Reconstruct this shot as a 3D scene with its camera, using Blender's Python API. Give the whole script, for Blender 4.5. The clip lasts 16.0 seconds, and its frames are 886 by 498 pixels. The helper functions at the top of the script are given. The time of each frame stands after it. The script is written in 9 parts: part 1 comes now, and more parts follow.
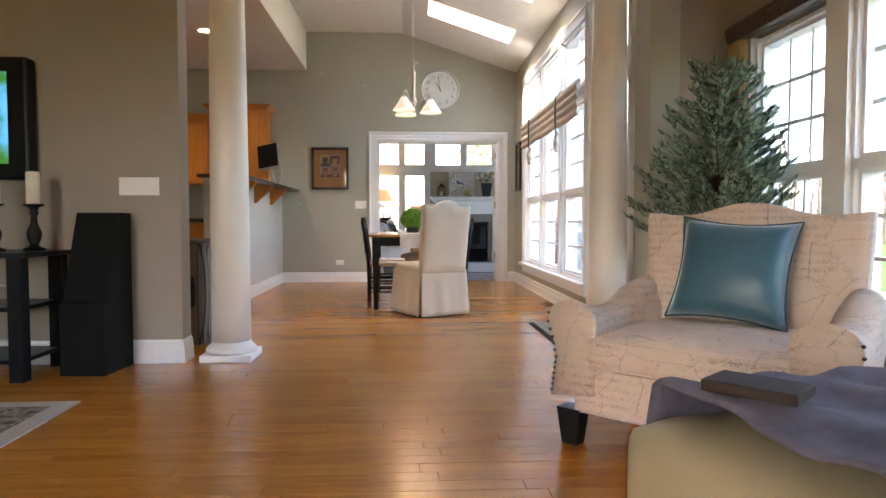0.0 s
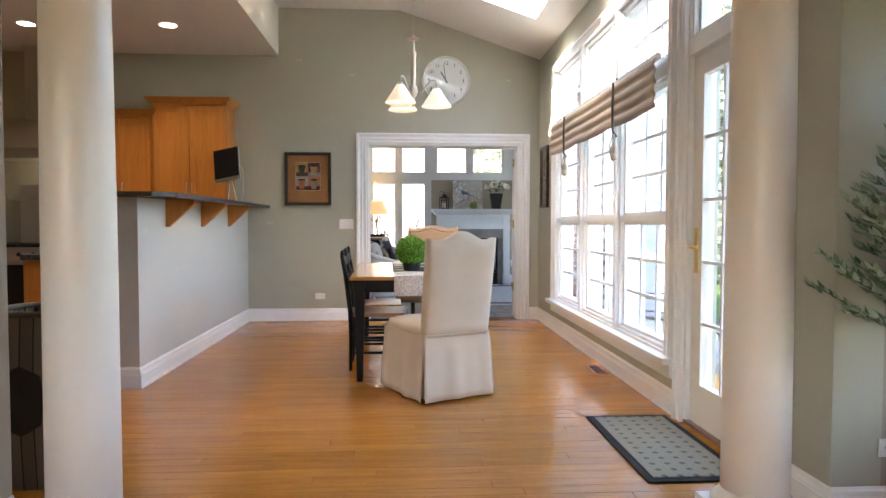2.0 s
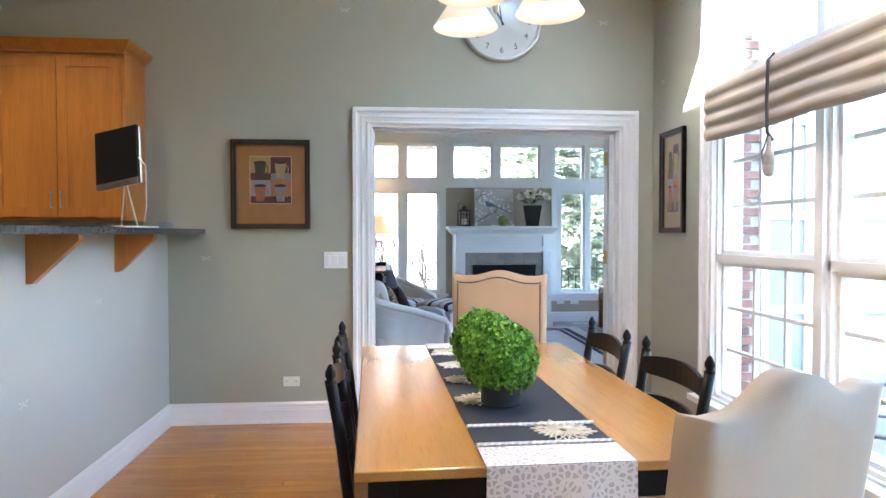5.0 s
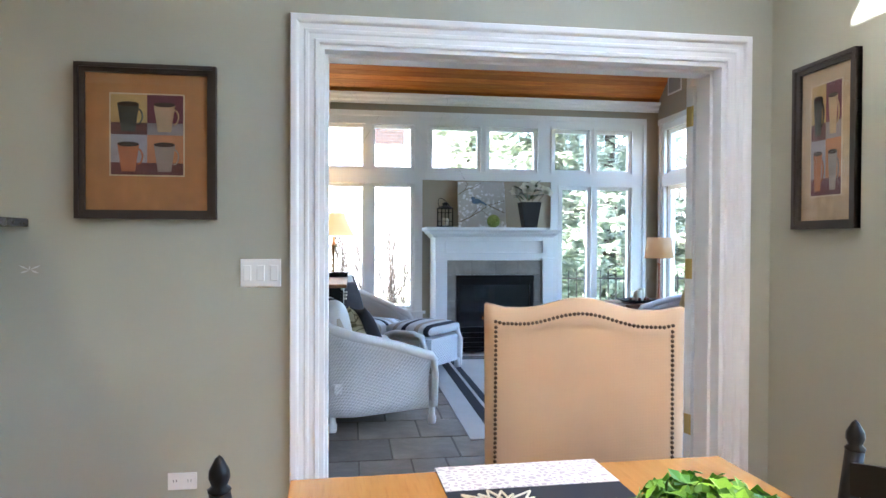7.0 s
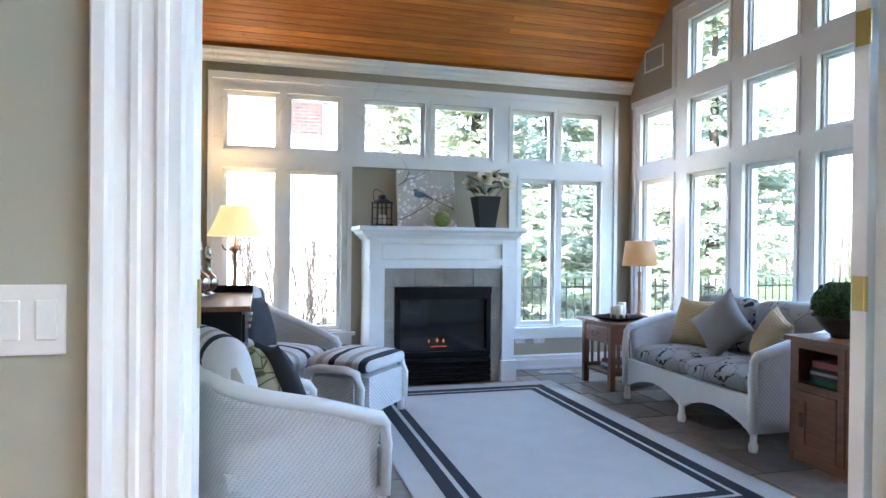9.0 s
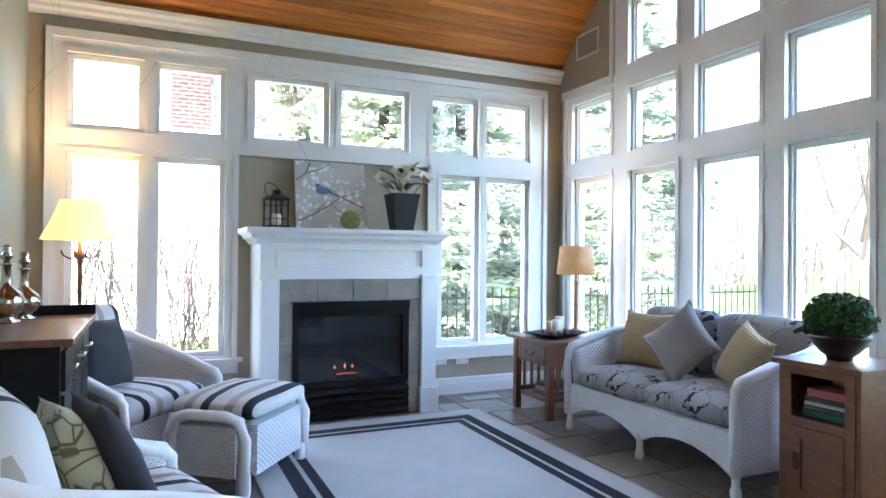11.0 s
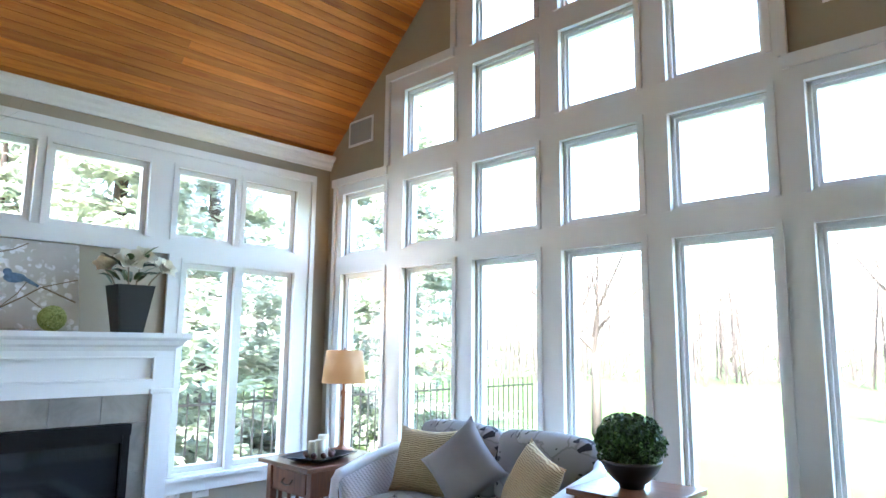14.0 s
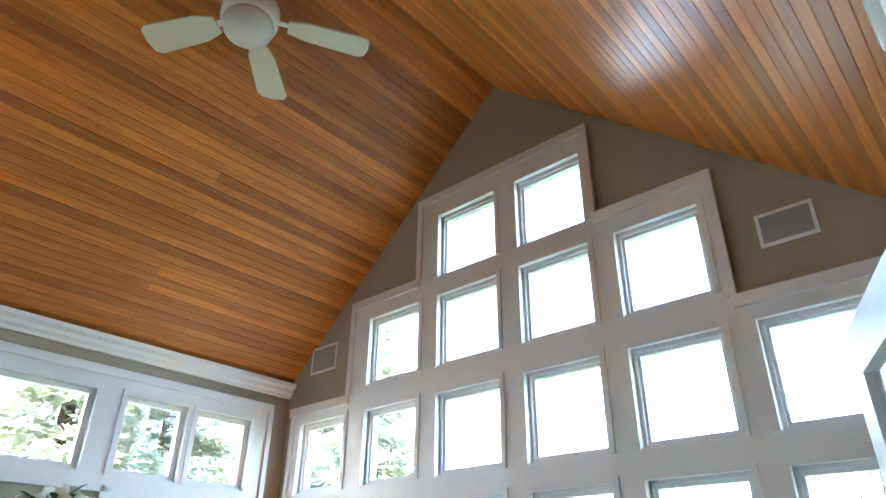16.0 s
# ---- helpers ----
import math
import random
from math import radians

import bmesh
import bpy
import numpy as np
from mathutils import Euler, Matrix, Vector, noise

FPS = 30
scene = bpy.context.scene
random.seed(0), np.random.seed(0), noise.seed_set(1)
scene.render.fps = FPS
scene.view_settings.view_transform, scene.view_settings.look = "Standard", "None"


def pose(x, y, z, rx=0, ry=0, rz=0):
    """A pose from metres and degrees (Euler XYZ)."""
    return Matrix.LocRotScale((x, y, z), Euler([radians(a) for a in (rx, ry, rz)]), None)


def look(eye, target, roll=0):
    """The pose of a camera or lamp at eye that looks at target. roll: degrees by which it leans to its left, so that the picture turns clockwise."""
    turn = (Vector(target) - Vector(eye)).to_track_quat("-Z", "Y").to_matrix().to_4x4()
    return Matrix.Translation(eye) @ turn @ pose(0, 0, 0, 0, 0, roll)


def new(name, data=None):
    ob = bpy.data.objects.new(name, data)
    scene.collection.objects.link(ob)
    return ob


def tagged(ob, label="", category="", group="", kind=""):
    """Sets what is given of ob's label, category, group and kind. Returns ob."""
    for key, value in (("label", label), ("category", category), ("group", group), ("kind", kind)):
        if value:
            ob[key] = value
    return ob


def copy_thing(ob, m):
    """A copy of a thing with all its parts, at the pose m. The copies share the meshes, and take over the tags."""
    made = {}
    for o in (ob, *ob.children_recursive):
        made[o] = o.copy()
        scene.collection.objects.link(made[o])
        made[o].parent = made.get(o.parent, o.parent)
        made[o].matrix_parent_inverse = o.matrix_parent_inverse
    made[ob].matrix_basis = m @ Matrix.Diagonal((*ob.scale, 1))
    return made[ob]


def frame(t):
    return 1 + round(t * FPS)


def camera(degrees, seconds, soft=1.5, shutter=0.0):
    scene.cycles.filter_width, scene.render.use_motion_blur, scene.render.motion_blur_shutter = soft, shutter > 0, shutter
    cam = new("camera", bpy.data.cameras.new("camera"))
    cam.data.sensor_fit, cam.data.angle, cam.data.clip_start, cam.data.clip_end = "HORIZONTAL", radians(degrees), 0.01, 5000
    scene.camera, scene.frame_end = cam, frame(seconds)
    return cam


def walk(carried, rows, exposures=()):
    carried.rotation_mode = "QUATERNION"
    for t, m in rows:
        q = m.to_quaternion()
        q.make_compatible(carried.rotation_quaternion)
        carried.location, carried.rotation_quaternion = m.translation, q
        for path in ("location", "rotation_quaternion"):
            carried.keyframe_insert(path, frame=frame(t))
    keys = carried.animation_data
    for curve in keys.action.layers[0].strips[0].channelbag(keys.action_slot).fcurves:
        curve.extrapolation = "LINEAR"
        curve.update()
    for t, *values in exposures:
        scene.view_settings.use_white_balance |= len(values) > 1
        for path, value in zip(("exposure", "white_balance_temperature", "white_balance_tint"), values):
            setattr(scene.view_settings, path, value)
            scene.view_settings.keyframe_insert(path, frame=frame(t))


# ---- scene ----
cam = camera(68.9, 16.0)
PATH = [
    (0, (0.088, -0.422, 0.915), (0.199, 1.573, 0.828), 0.0),
    (0.5, (0.099, 0.07, 0.968), (0.214, 2.065, 0.883), 0.1),
    (1, (0.119, 0.56, 1.028), (0.236, 2.555, 0.947), -0.1),
    (1.5, (0.105, 1.036, 1.097), (0.225, 3.031, 1.017), 0.1),
    (2, (0.091, 1.523, 1.154), (0.21, 3.518, 1.078), 0.1),
    (2.5, (0.044, 2.01, 1.217), (0.166, 4.005, 1.143), 0.2),
    (3, (0.0, 2.53, 1.283), (0.125, 4.524, 1.208), 0.2),
    (3.5, (-0.102, 3.055, 1.342), (0.038, 5.049, 1.267), 0.2),
    (4, (-0.164, 3.583, 1.373), (-0.011, 5.576, 1.308), 0.1),
    (4.5, (-0.204, 4.116, 1.369), (-0.044, 6.109, 1.313), 0.1),
    (5, (-0.217, 4.655, 1.345), (-0.053, 6.648, 1.297), 0.0),
    (5.2, (-0.25, 4.871, 1.329), (-0.073, 6.863, 1.289), 0.0),
    (7.5, (-0.22, 6.93, 1.294), (0.111, 8.903, 1.271), 0.4),
    (8, (-0.235, 7.358, 1.293), (0.169, 9.316, 1.273), 0.6),
    (10.5, (-0.063, 8.834, 1.271), (0.676, 10.692, 1.278), 0.4),
    (11, (-0.004, 9.021, 1.266), (0.821, 10.843, 1.282), 0.5),
    (11.5, (0.058, 9.179, 1.269), (0.988, 10.949, 1.287), 0.5),
    (12, (0.113, 9.302, 1.272), (1.174, 10.997, 1.294), 0.6),
    (12.5, (0.169, 9.417, 1.302), (1.371, 11.015, 1.325), 0.6),
    (13, (0.227, 9.509, 1.346), (1.541, 11.017, 1.389), 0.7),
    (13.5, (0.273, 9.564, 1.373), (1.654, 11.004, 1.511), 0.7),
    (14, (0.293, 9.591, 1.406), (1.706, 10.977, 1.694), 0.6),
    (14.5, (0.333, 9.592, 1.418), (1.738, 10.924, 1.919), 0.7),
    (15, (0.354, 9.594, 1.431), (1.733, 10.872, 2.112), 0.8),
    (15.5, (0.363, 9.58, 1.467), (1.713, 10.812, 2.28), 0.6),
    (16, (0.367, 9.589, 1.468), (1.679, 10.771, 2.406), 0.7),
]
EXPOSURES = [(0.0, 4.46, 7000, 15), (2.0, 4.58, 6750, 13), (5.0, 4.78, 5850, 8), (8.0, 4.92, 5850, 8), (10.5, 5.17, 6000, 8), (13.0, 5.24, 5950, 7), (14.5, 5.36, 6050, 8), (16.0, 5.3, 6050, 9)]
walk(cam, [(t, look(eye, target, roll)) for t, eye, target, roll in PATH], EXPOSURES)

# ---- world and sun ----
SUN_WAY = Vector((1.0, 0.6, -1.13)).normalized()
sky_world = bpy.data.worlds.new("sky")
scene.world = sky_world
sky_world.use_nodes = True
nt = sky_world.node_tree
sky = nt.nodes.new("ShaderNodeTexSky")
sky.sky_type, sky.sun_disc = "NISHITA", False
sky.sun_elevation = math.asin(-SUN_WAY.z)
sky.sun_rotation = math.atan2(-SUN_WAY.x, -SUN_WAY.y)
sky.air_density, sky.dust_density, sky.ozone_density = 1.0, 3.0, 1.0
nt.links.new(sky.outputs[0], nt.nodes["Background"].inputs[0])
nt.nodes["Background"].inputs[1].default_value = 0.15
sun = new("sun", bpy.data.lights.new("sun", "SUN"))
sun.data.energy, sun.data.angle, sun.data.color = 2.5, radians(0.6), (1.0, 0.95, 0.88)
sun.matrix_basis = look((0, 0, 30), Vector((0, 0, 30)) + SUN_WAY)


def bulb(name, place, watts, colour=(1.0, 0.72, 0.42), radius=0.03):
    lamp = new(name, bpy.data.lights.new(name, "POINT"))
    lamp.data.energy, lamp.data.color, lamp.data.shadow_soft_size = watts, colour, radius
    lamp.location = place
    return lamp


# ---- materials ----
def shader(name):
    m = bpy.data.materials.new(name)
    m.use_nodes = True
    t = m.node_tree
    b = t.nodes["Principled BSDF"]
    return m, t, b


def ramp_node(t, stops, source):
    r = t.nodes.new("ShaderNodeValToRGB")
    while len(r.color_ramp.elements) < len(stops):
        r.color_ramp.elements.new(0.5)
    for e, (p, c) in zip(r.color_ramp.elements, stops):
        e.position, e.color = p, (*c, 1)
    t.links.new(source, r.inputs[0])
    return r.outputs[0]


def coords(t, scale=(1, 1, 1), rot=(0, 0, 0)):
    c = t.nodes.new("ShaderNodeTexCoord")
    m = t.nodes.new("ShaderNodeMapping")
    m.inputs["Scale"].default_value = scale
    m.inputs["Rotation"].default_value = rot
    t.links.new(c.outputs["Object"], m.inputs[0])
    return m.outputs[0]


def noise_node(t, vec, scale, detail=4.0, rough=0.55, distortion=0.0):
    n = t.nodes.new("ShaderNodeTexNoise")
    n.inputs["Scale"].default_value, n.inputs["Detail"].default_value = scale, detail
    n.inputs["Roughness"].default_value, n.inputs["Distortion"].default_value = rough, distortion
    t.links.new(vec, n.inputs["Vector"])
    return n.outputs[0]


def mix_node(t, a, b, fac, mode="MIX"):
    m = t.nodes.new("ShaderNodeMix")
    m.data_type, m.blend_type = "RGBA", mode
    for socket, value in ((m.inputs[0], fac), (m.inputs[6], a), (m.inputs[7], b)):
        if isinstance(value, (int, float)):
            socket.default_value = value
        elif isinstance(value, tuple):
            socket.default_value = (*value, 1)
        else:
            t.links.new(value, socket)
    return m.outputs[2]


def bump_node(t, b, height, strength=0.2, distance=0.01):
    n = t.nodes.new("ShaderNodeBump")
    n.inputs["Strength"].default_value, n.inputs["Distance"].default_value = strength, distance
    t.links.new(height, n.inputs["Height"])
    t.links.new(n.outputs[0], b.inputs["Normal"])


def rough_node(t, b, source, low, high):
    m = t.nodes.new("ShaderNodeMapRange")
    m.inputs["To Min"].default_value, m.inputs["To Max"].default_value = low, high
    t.links.new(source, m.inputs[0])
    t.links.new(m.outputs[0], b.inputs["Roughness"])


def shade(c, k):
    return tuple(min(1.0, v * k) for v in c)


def paint(name, c, rough=0.5, vary=0.06, bump=0.05, grain=180, metal=0.0, patch=1.3):
    """A painted or plain surface with faint patches and a fine grain."""
    m, t, b = shader(name)
    v = coords(t)
    big = noise_node(t, v, patch, 3)
    fine = noise_node(t, v, grain, 2)
    col = ramp_node(t, [(0.3, shade(c, 1 - vary)), (0.7, shade(c, 1 + vary))], big)
    t.links.new(col, b.inputs["Base Color"])
    rough_node(t, b, big, rough - 0.05, rough + 0.06)
    b.inputs["Metallic"].default_value = metal
    if bump:
        bump_node(t, b, fine, bump, 0.002)
    return m


def wood(name, light, dark, rough=0.3, along="x", island=False, coat=0.0, spread=0.35, fine=1.0):
    """Wood with grain that runs along one axis; boards differ by object or island."""
    m, t, b = shader(name)
    k = {"x": (0.6, 9, 9), "y": (9, 0.6, 9), "z": (9, 9, 0.6)}[along]
    v = coords(t, tuple(q * fine for q in k))
    if island:
        g = t.nodes.new("ShaderNodeNewGeometry")
        rnd = g.outputs["Random Per Island"]
    else:
        g = t.nodes.new("ShaderNodeObjectInfo")
        rnd = g.outputs["Random"]
    add = t.nodes.new("ShaderNodeVectorMath")
    add.operation = "MULTIPLY_ADD"
    comb = t.nodes.new("ShaderNodeCombineXYZ")
    for n in range(3):
        t.links.new(rnd, comb.inputs[n])
    t.links.new(comb.outputs[0], add.inputs[0])
    add.inputs[1].default_value = (37, 53, 71)
    t.links.new(v, add.inputs[2])
    vec = add.outputs[0]
    grain = noise_node(t, vec, 3.0, 6, 0.6, 0.9)
    pores = noise_node(t, vec, 22.0, 3)
    col = ramp_node(t, [(0.3, dark), (0.5, tuple((a + c) / 2 for a, c in zip(light, dark))), (0.7, light)], grain)
    col = mix_node(t, col, shade(dark, 0.6), ramp_node(t, [(0.52, (0, 0, 0)), (0.75, (0.35, 0.35, 0.35))], pores))
    tone = ramp_node(t, [(0.0, (1 - spread,) * 3), (1.0, (1.0, 1.0, 1.0))], rnd)
    col = mix_node(t, col, tone, 1.0, "MULTIPLY")
    t.links.new(col, b.inputs["Base Color"])
    rough_node(t, b, pores, rough - 0.06, rough + 0.1)
    b.inputs["Coat Weight"].default_value, b.inputs["Coat Roughness"].default_value = coat, 0.12
    bump_node(t, b, pores, 0.06, 0.002)
    return m


def cloth(name, c, rough=0.85, weave=420, vary=0.08, second=None):
    m, t, b = shader(name)
    v = coords(t)
    big = noise_node(t, v, 4.0, 4)
    w = t.nodes.new("ShaderNodeTexWave")
    w.inputs["Scale"].default_value, w.inputs["Distortion"].default_value = weave / 6, 1.5
    t.links.new(v, w.inputs["Vector"])
    w2 = t.nodes.new("ShaderNodeTexWave")
    w2.bands_direction = "Z"
    w2.inputs["Scale"].default_value, w2.inputs["Distortion"].default_value = weave / 6, 1.5
    t.links.new(v, w2.inputs["Vector"])
    mixw = mix_node(t, w.outputs[0], w2.outputs[0], 0.5)
    col = ramp_node(t, [(0.3, shade(c, 1 - vary)), (0.7, shade(c, 1 + vary))], big)
    t.links.new(col, b.inputs["Base Color"])
    b.inputs["Roughness"].default_value = rough
    b.inputs["Sheen Weight"].default_value = 0.03
    bump_node(t, b, mixw, 0.12, 0.002)
    return m


def glow(name, c, strength, base=(0.8, 0.8, 0.8)):
    m, t, b = shader(name)
    b.inputs["Base Color"].default_value = (*base, 1)
    b.inputs["Emission Color"].default_value = (*c, 1)
    b.inputs["Emission Strength"].default_value = strength
    b.inputs["Roughness"].default_value = 0.6
    return m


def pane_glass(name):
    m, t, b = shader(name)
    t.nodes.remove(b)
    clear, gloss = t.nodes.new("ShaderNodeBsdfTransparent"), t.nodes.new("ShaderNodeBsdfGlossy")
    clear.inputs[0].default_value = (0.97, 0.98, 0.98, 1)
    gloss.inputs["Roughness"].default_value = 0.01
    f, mixer = t.nodes.new("ShaderNodeLayerWeight"), t.nodes.new("ShaderNodeMixShader")
    power = t.nodes.new("ShaderNodeMath")
    power.operation, power.inputs[1].default_value = "POWER", 5.0
    spread = t.nodes.new("ShaderNodeMapRange")
    spread.inputs["To Min"].default_value, spread.inputs["To Max"].default_value = 0.03, 0.6
    t.links.new(f.outputs["Facing"], power.inputs[0])
    t.links.new(power.outputs[0], spread.inputs[0])
    t.links.new(spread.outputs[0], mixer.inputs[0])
    t.links.new(clear.outputs[0], mixer.inputs[1])
    t.links.new(gloss.outputs[0], mixer.inputs[2])
    t.links.new(mixer.outputs[0], t.nodes["Material Output"].inputs[0])
    return m


GREEN_WALL = paint("sage_wall_paint", (0.39, 0.385, 0.305), 0.55, 0.03, 0.06)
TAUPE_WALL = paint("taupe_wall_paint", (0.40, 0.345, 0.255), 0.55, 0.03, 0.06)
# taupe with the living room's shade darkened into the colour
SHADED_TAUPE = paint("shaded_taupe_paint", (0.31, 0.262, 0.205), 0.55, 0.03, 0.06)
# half wall's grey is lightened to carry the light from the windows
LIT_HALF_WALL = paint("lit_half_wall_paint", (0.49, 0.49, 0.46), 0.55, 0.03, 0.06)
CEILING_WHITE = paint("ceiling_paint", (0.74, 0.72, 0.66), 0.7, 0.02, 0.06)
TRIM = paint("white_trim_paint", (0.80, 0.80, 0.79), 0.36, 0.02, 0)
COLUMN_PAINT = paint("column_paint", (0.78, 0.73, 0.66), 0.3, 0.02, 0.02)
GLASS = pane_glass("window_glass")
OAK = wood("oak_floor", (0.60, 0.245, 0.034), (0.43, 0.155, 0.019), 0.22, "x", False, 0.12, 0.20)
OAK_REST = wood("oak_floor_far", (0.60, 0.245, 0.034), (0.43, 0.155, 0.019), 0.22, "x", True, 0.12, 0.20)
FIR = wood("fir_ceiling", (0.86, 0.33, 0.05), (0.58, 0.15, 0.014), 0.40, "x", True, 0.0, 0.52)
MAPLE = wood("maple_cabinet", (0.56, 0.215, 0.04), (0.43, 0.15, 0.026), 0.35, "z", False, 0.1, 0.1, 0.6)
TABLE_WOOD = wood("table_top_wood", (0.50, 0.255, 0.072), (0.43, 0.21, 0.055), 0.16, "y", False, 0.4, 0.05, 0.7)
BROWN_WOOD = wood("mission_brown_wood", (0.24, 0.09, 0.035), (0.13, 0.045, 0.018), 0.32, "z", False, 0.2, 0.1)
BROWN_TOP = wood("mission_brown_top", (0.24, 0.095, 0.036), (0.14, 0.05, 0.02), 0.34, "y", False, 0.1, 0.1)
BLACK_PAINT = paint("black_satin_paint", (0.012, 0.012, 0.013), 0.3, 0.1, 0.02)
BLACK_MATTE = paint("black_matte", (0.008, 0.008, 0.008), 0.6, 0.1, 0.05)
for black in (BLACK_PAINT, BLACK_MATTE):
    black.node_tree.nodes["Principled BSDF"].inputs["Specular IOR Level"].default_value = 0.13
BRASS = paint("aged_brass", (0.60, 0.42, 0.15), 0.3, 0.1, 0.02, metal=1.0)
STEEL = paint("brushed_steel", (0.58, 0.57, 0.55), 0.3, 0.05, 0.03, metal=1.0)
WHITE_PLASTIC = paint("white_plastic", (0.78, 0.77, 0.74), 0.4, 0.02, 0)
DARK_BRONZE = paint("dark_bronze", (0.08, 0.05, 0.03), 0.4, 0.1, 0.02, metal=0.8)

# ---- mesh helpers ----


def link(name, bm, material, parent=None, label="", smooth=False):
    me = bpy.data.meshes.new(name)
    bm.normal_update()
    bm.to_mesh(me)
    bm.free()
    for m in (material if isinstance(material, (list, tuple)) else [material]):
        me.materials.append(m)
    if smooth:
        for p in me.polygons:
            p.use_smooth = True
    ob = new(name, me)
    if parent is not None:
        ob.parent = parent
    if label:
        ob["label"] = label
    return ob


def part(name, bm, material, parent, label="", smooth=False):
    return link(name, bm, material, parent, label, smooth)


def structure(name, bm, material, label, category):
    return tagged(link(name, bm, material), label, category, kind="structure")


def thing(name, label, category, m=None, group=""):
    ob = tagged(new(name), label, category, group)
    if m is not None:
        ob.matrix_basis = m
    return ob


def box(bm, x0, x1, y0, y1, z0, z1, mi=0):
    v = [bm.verts.new((x, y, z)) for x in (x0, x1) for y in (y0, y1) for z in (z0, z1)]
    for f in ((0, 1, 3, 2), (4, 6, 7, 5), (0, 4, 5, 1), (2, 3, 7, 6), (0, 2, 6, 4), (1, 5, 7, 3)):
        bm.faces.new([v[i] for i in f]).material_index = mi
    return v


def soft(bm, width=0.004, segments=2):
    """Rounds every edge of what is in bm."""
    bmesh.ops.bevel(bm, geom=bm.edges[:], offset=width, segments=segments, affect="EDGES", profile=0.5)
    return bm


def block(x0, x1, y0, y1, z0, z1, bevel=0.004, segments=2):
    bm = bmesh.new()
    box(bm, min(x0, x1), max(x0, x1), min(y0, y1), max(y0, y1), z0, z1)
    if bevel:
        soft(bm, bevel, segments)
    return bm


def prism(bm, outline, axis, a, b, mi=0):
    """A flat outline pushed from a to b along an axis (0, 1 or 2); outline holds the two other coordinates in order."""
    def at(p, w):
        c = list(p)
        c.insert(axis, w)
        return c
    lo = [bm.verts.new(at(p, a)) for p in outline]
    hi = [bm.verts.new(at(p, b)) for p in outline]
    made = [bm.faces.new(lo), bm.faces.new(hi[::-1])]
    n = len(outline)
    for i in range(n):
        made.append(bm.faces.new((lo[i], hi[i], hi[(i + 1) % n], lo[(i + 1) % n])))
    for f in made:
        f.material_index = mi
    bmesh.ops.recalc_face_normals(bm, faces=made)
    return made


def lathe(bm, profile, segments=24, place=(0, 0, 0), mi=0):
    """Turns (radius, height) pairs round the z axis."""
    rings = []
    for r, z in profile:
        rings.append([bm.verts.new((place[0] + r * math.cos(2 * math.pi * i / segments), place[1] + r * math.sin(2 * math.pi * i / segments), place[2] + z)) for i in range(segments)])
    for a, b in zip(rings, rings[1:]):
        for i in range(segments):
            bm.faces.new((a[i], a[(i + 1) % segments], b[(i + 1) % segments], b[i])).material_index = mi
    if profile[0][0] > 1e-6:
        bm.faces.new(rings[0][::-1]).material_index = mi
    if profile[-1][0] > 1e-6:
        bm.faces.new(rings[-1]).material_index = mi
    bmesh.ops.remove_doubles(bm, verts=[v for r in (rings[0], rings[-1]) for v in r], dist=1e-6)
    return bm


def tube(bm, points, radius, segments=8, mi=0):
    """A round bar along points; radius may be one number or one a point."""
    points = [Vector(p) for p in points]
    radii = radius if isinstance(radius, (list, tuple)) else [radius] * len(points)
    rings = []
    up = Vector((0.31, 0.17, 0.94)).normalized()
    for i, p in enumerate(points):
        d = (points[min(i + 1, len(points) - 1)] - points[max(i - 1, 0)]).normalized()
        s = d.cross(up)
        if s.length < 0.05:
            s = d.cross(Vector((1, 0, 0)))
        s.normalize()
        w = s.cross(d)
        rings.append([bm.verts.new(p + radii[i] * (math.cos(2 * math.pi * k / segments) * s + math.sin(2 * math.pi * k / segments) * w)) for k in range(segments)])
    for a, b in zip(rings, rings[1:]):
        for k in range(segments):
            bm.faces.new((a[k], a[(k + 1) % segments], b[(k + 1) % segments], b[k])).material_index = mi
    bm.faces.new(rings[0][::-1]).material_index = mi
    bm.faces.new(rings[-1]).material_index = mi
    return bm


def cells(bm, axis, face, back, us, vs, holes):
    """A wall across an axis, between face and back, cut by holes (u0, u1, v0, v1); us and vs are its ends."""
    cu = sorted({us[0], us[1], *[c for h in holes for c in h[:2] if us[0] < c < us[1]]})
    cv = sorted({vs[0], vs[1], *[c for h in holes for c in h[2:] if vs[0] < c < vs[1]]})
    for v0, v1 in zip(cv, cv[1:]):
        run = None
        for u0, u1 in list(zip(cu, cu[1:])) + [(None, None)]:
            solid = u0 is not None and not any(h[0] <= (u0 + u1) / 2 <= h[1] and h[2] <= (v0 + v1) / 2 <= h[3] for h in holes)
            if solid:
                run = (run[0], u1) if run else (u0, u1)
            elif run:
                a, b = sorted((face, back))
                if axis == 0:
                    box(bm, a, b, run[0], run[1], v0, v1)
                else:
                    box(bm, run[0], run[1], a, b, v0, v1)
                run = None


def slab(bm, axis, u0, u1, d0, d1, z0, z1, mi=0):
    """A box on a wall: u along the wall, d across it."""
    d0, d1 = sorted((d0, d1))
    if axis == 0:
        box(bm, d0, d1, u0, u1, z0, z1, mi)
    else:
        box(bm, u0, u1, d0, d1, z0, z1, mi)


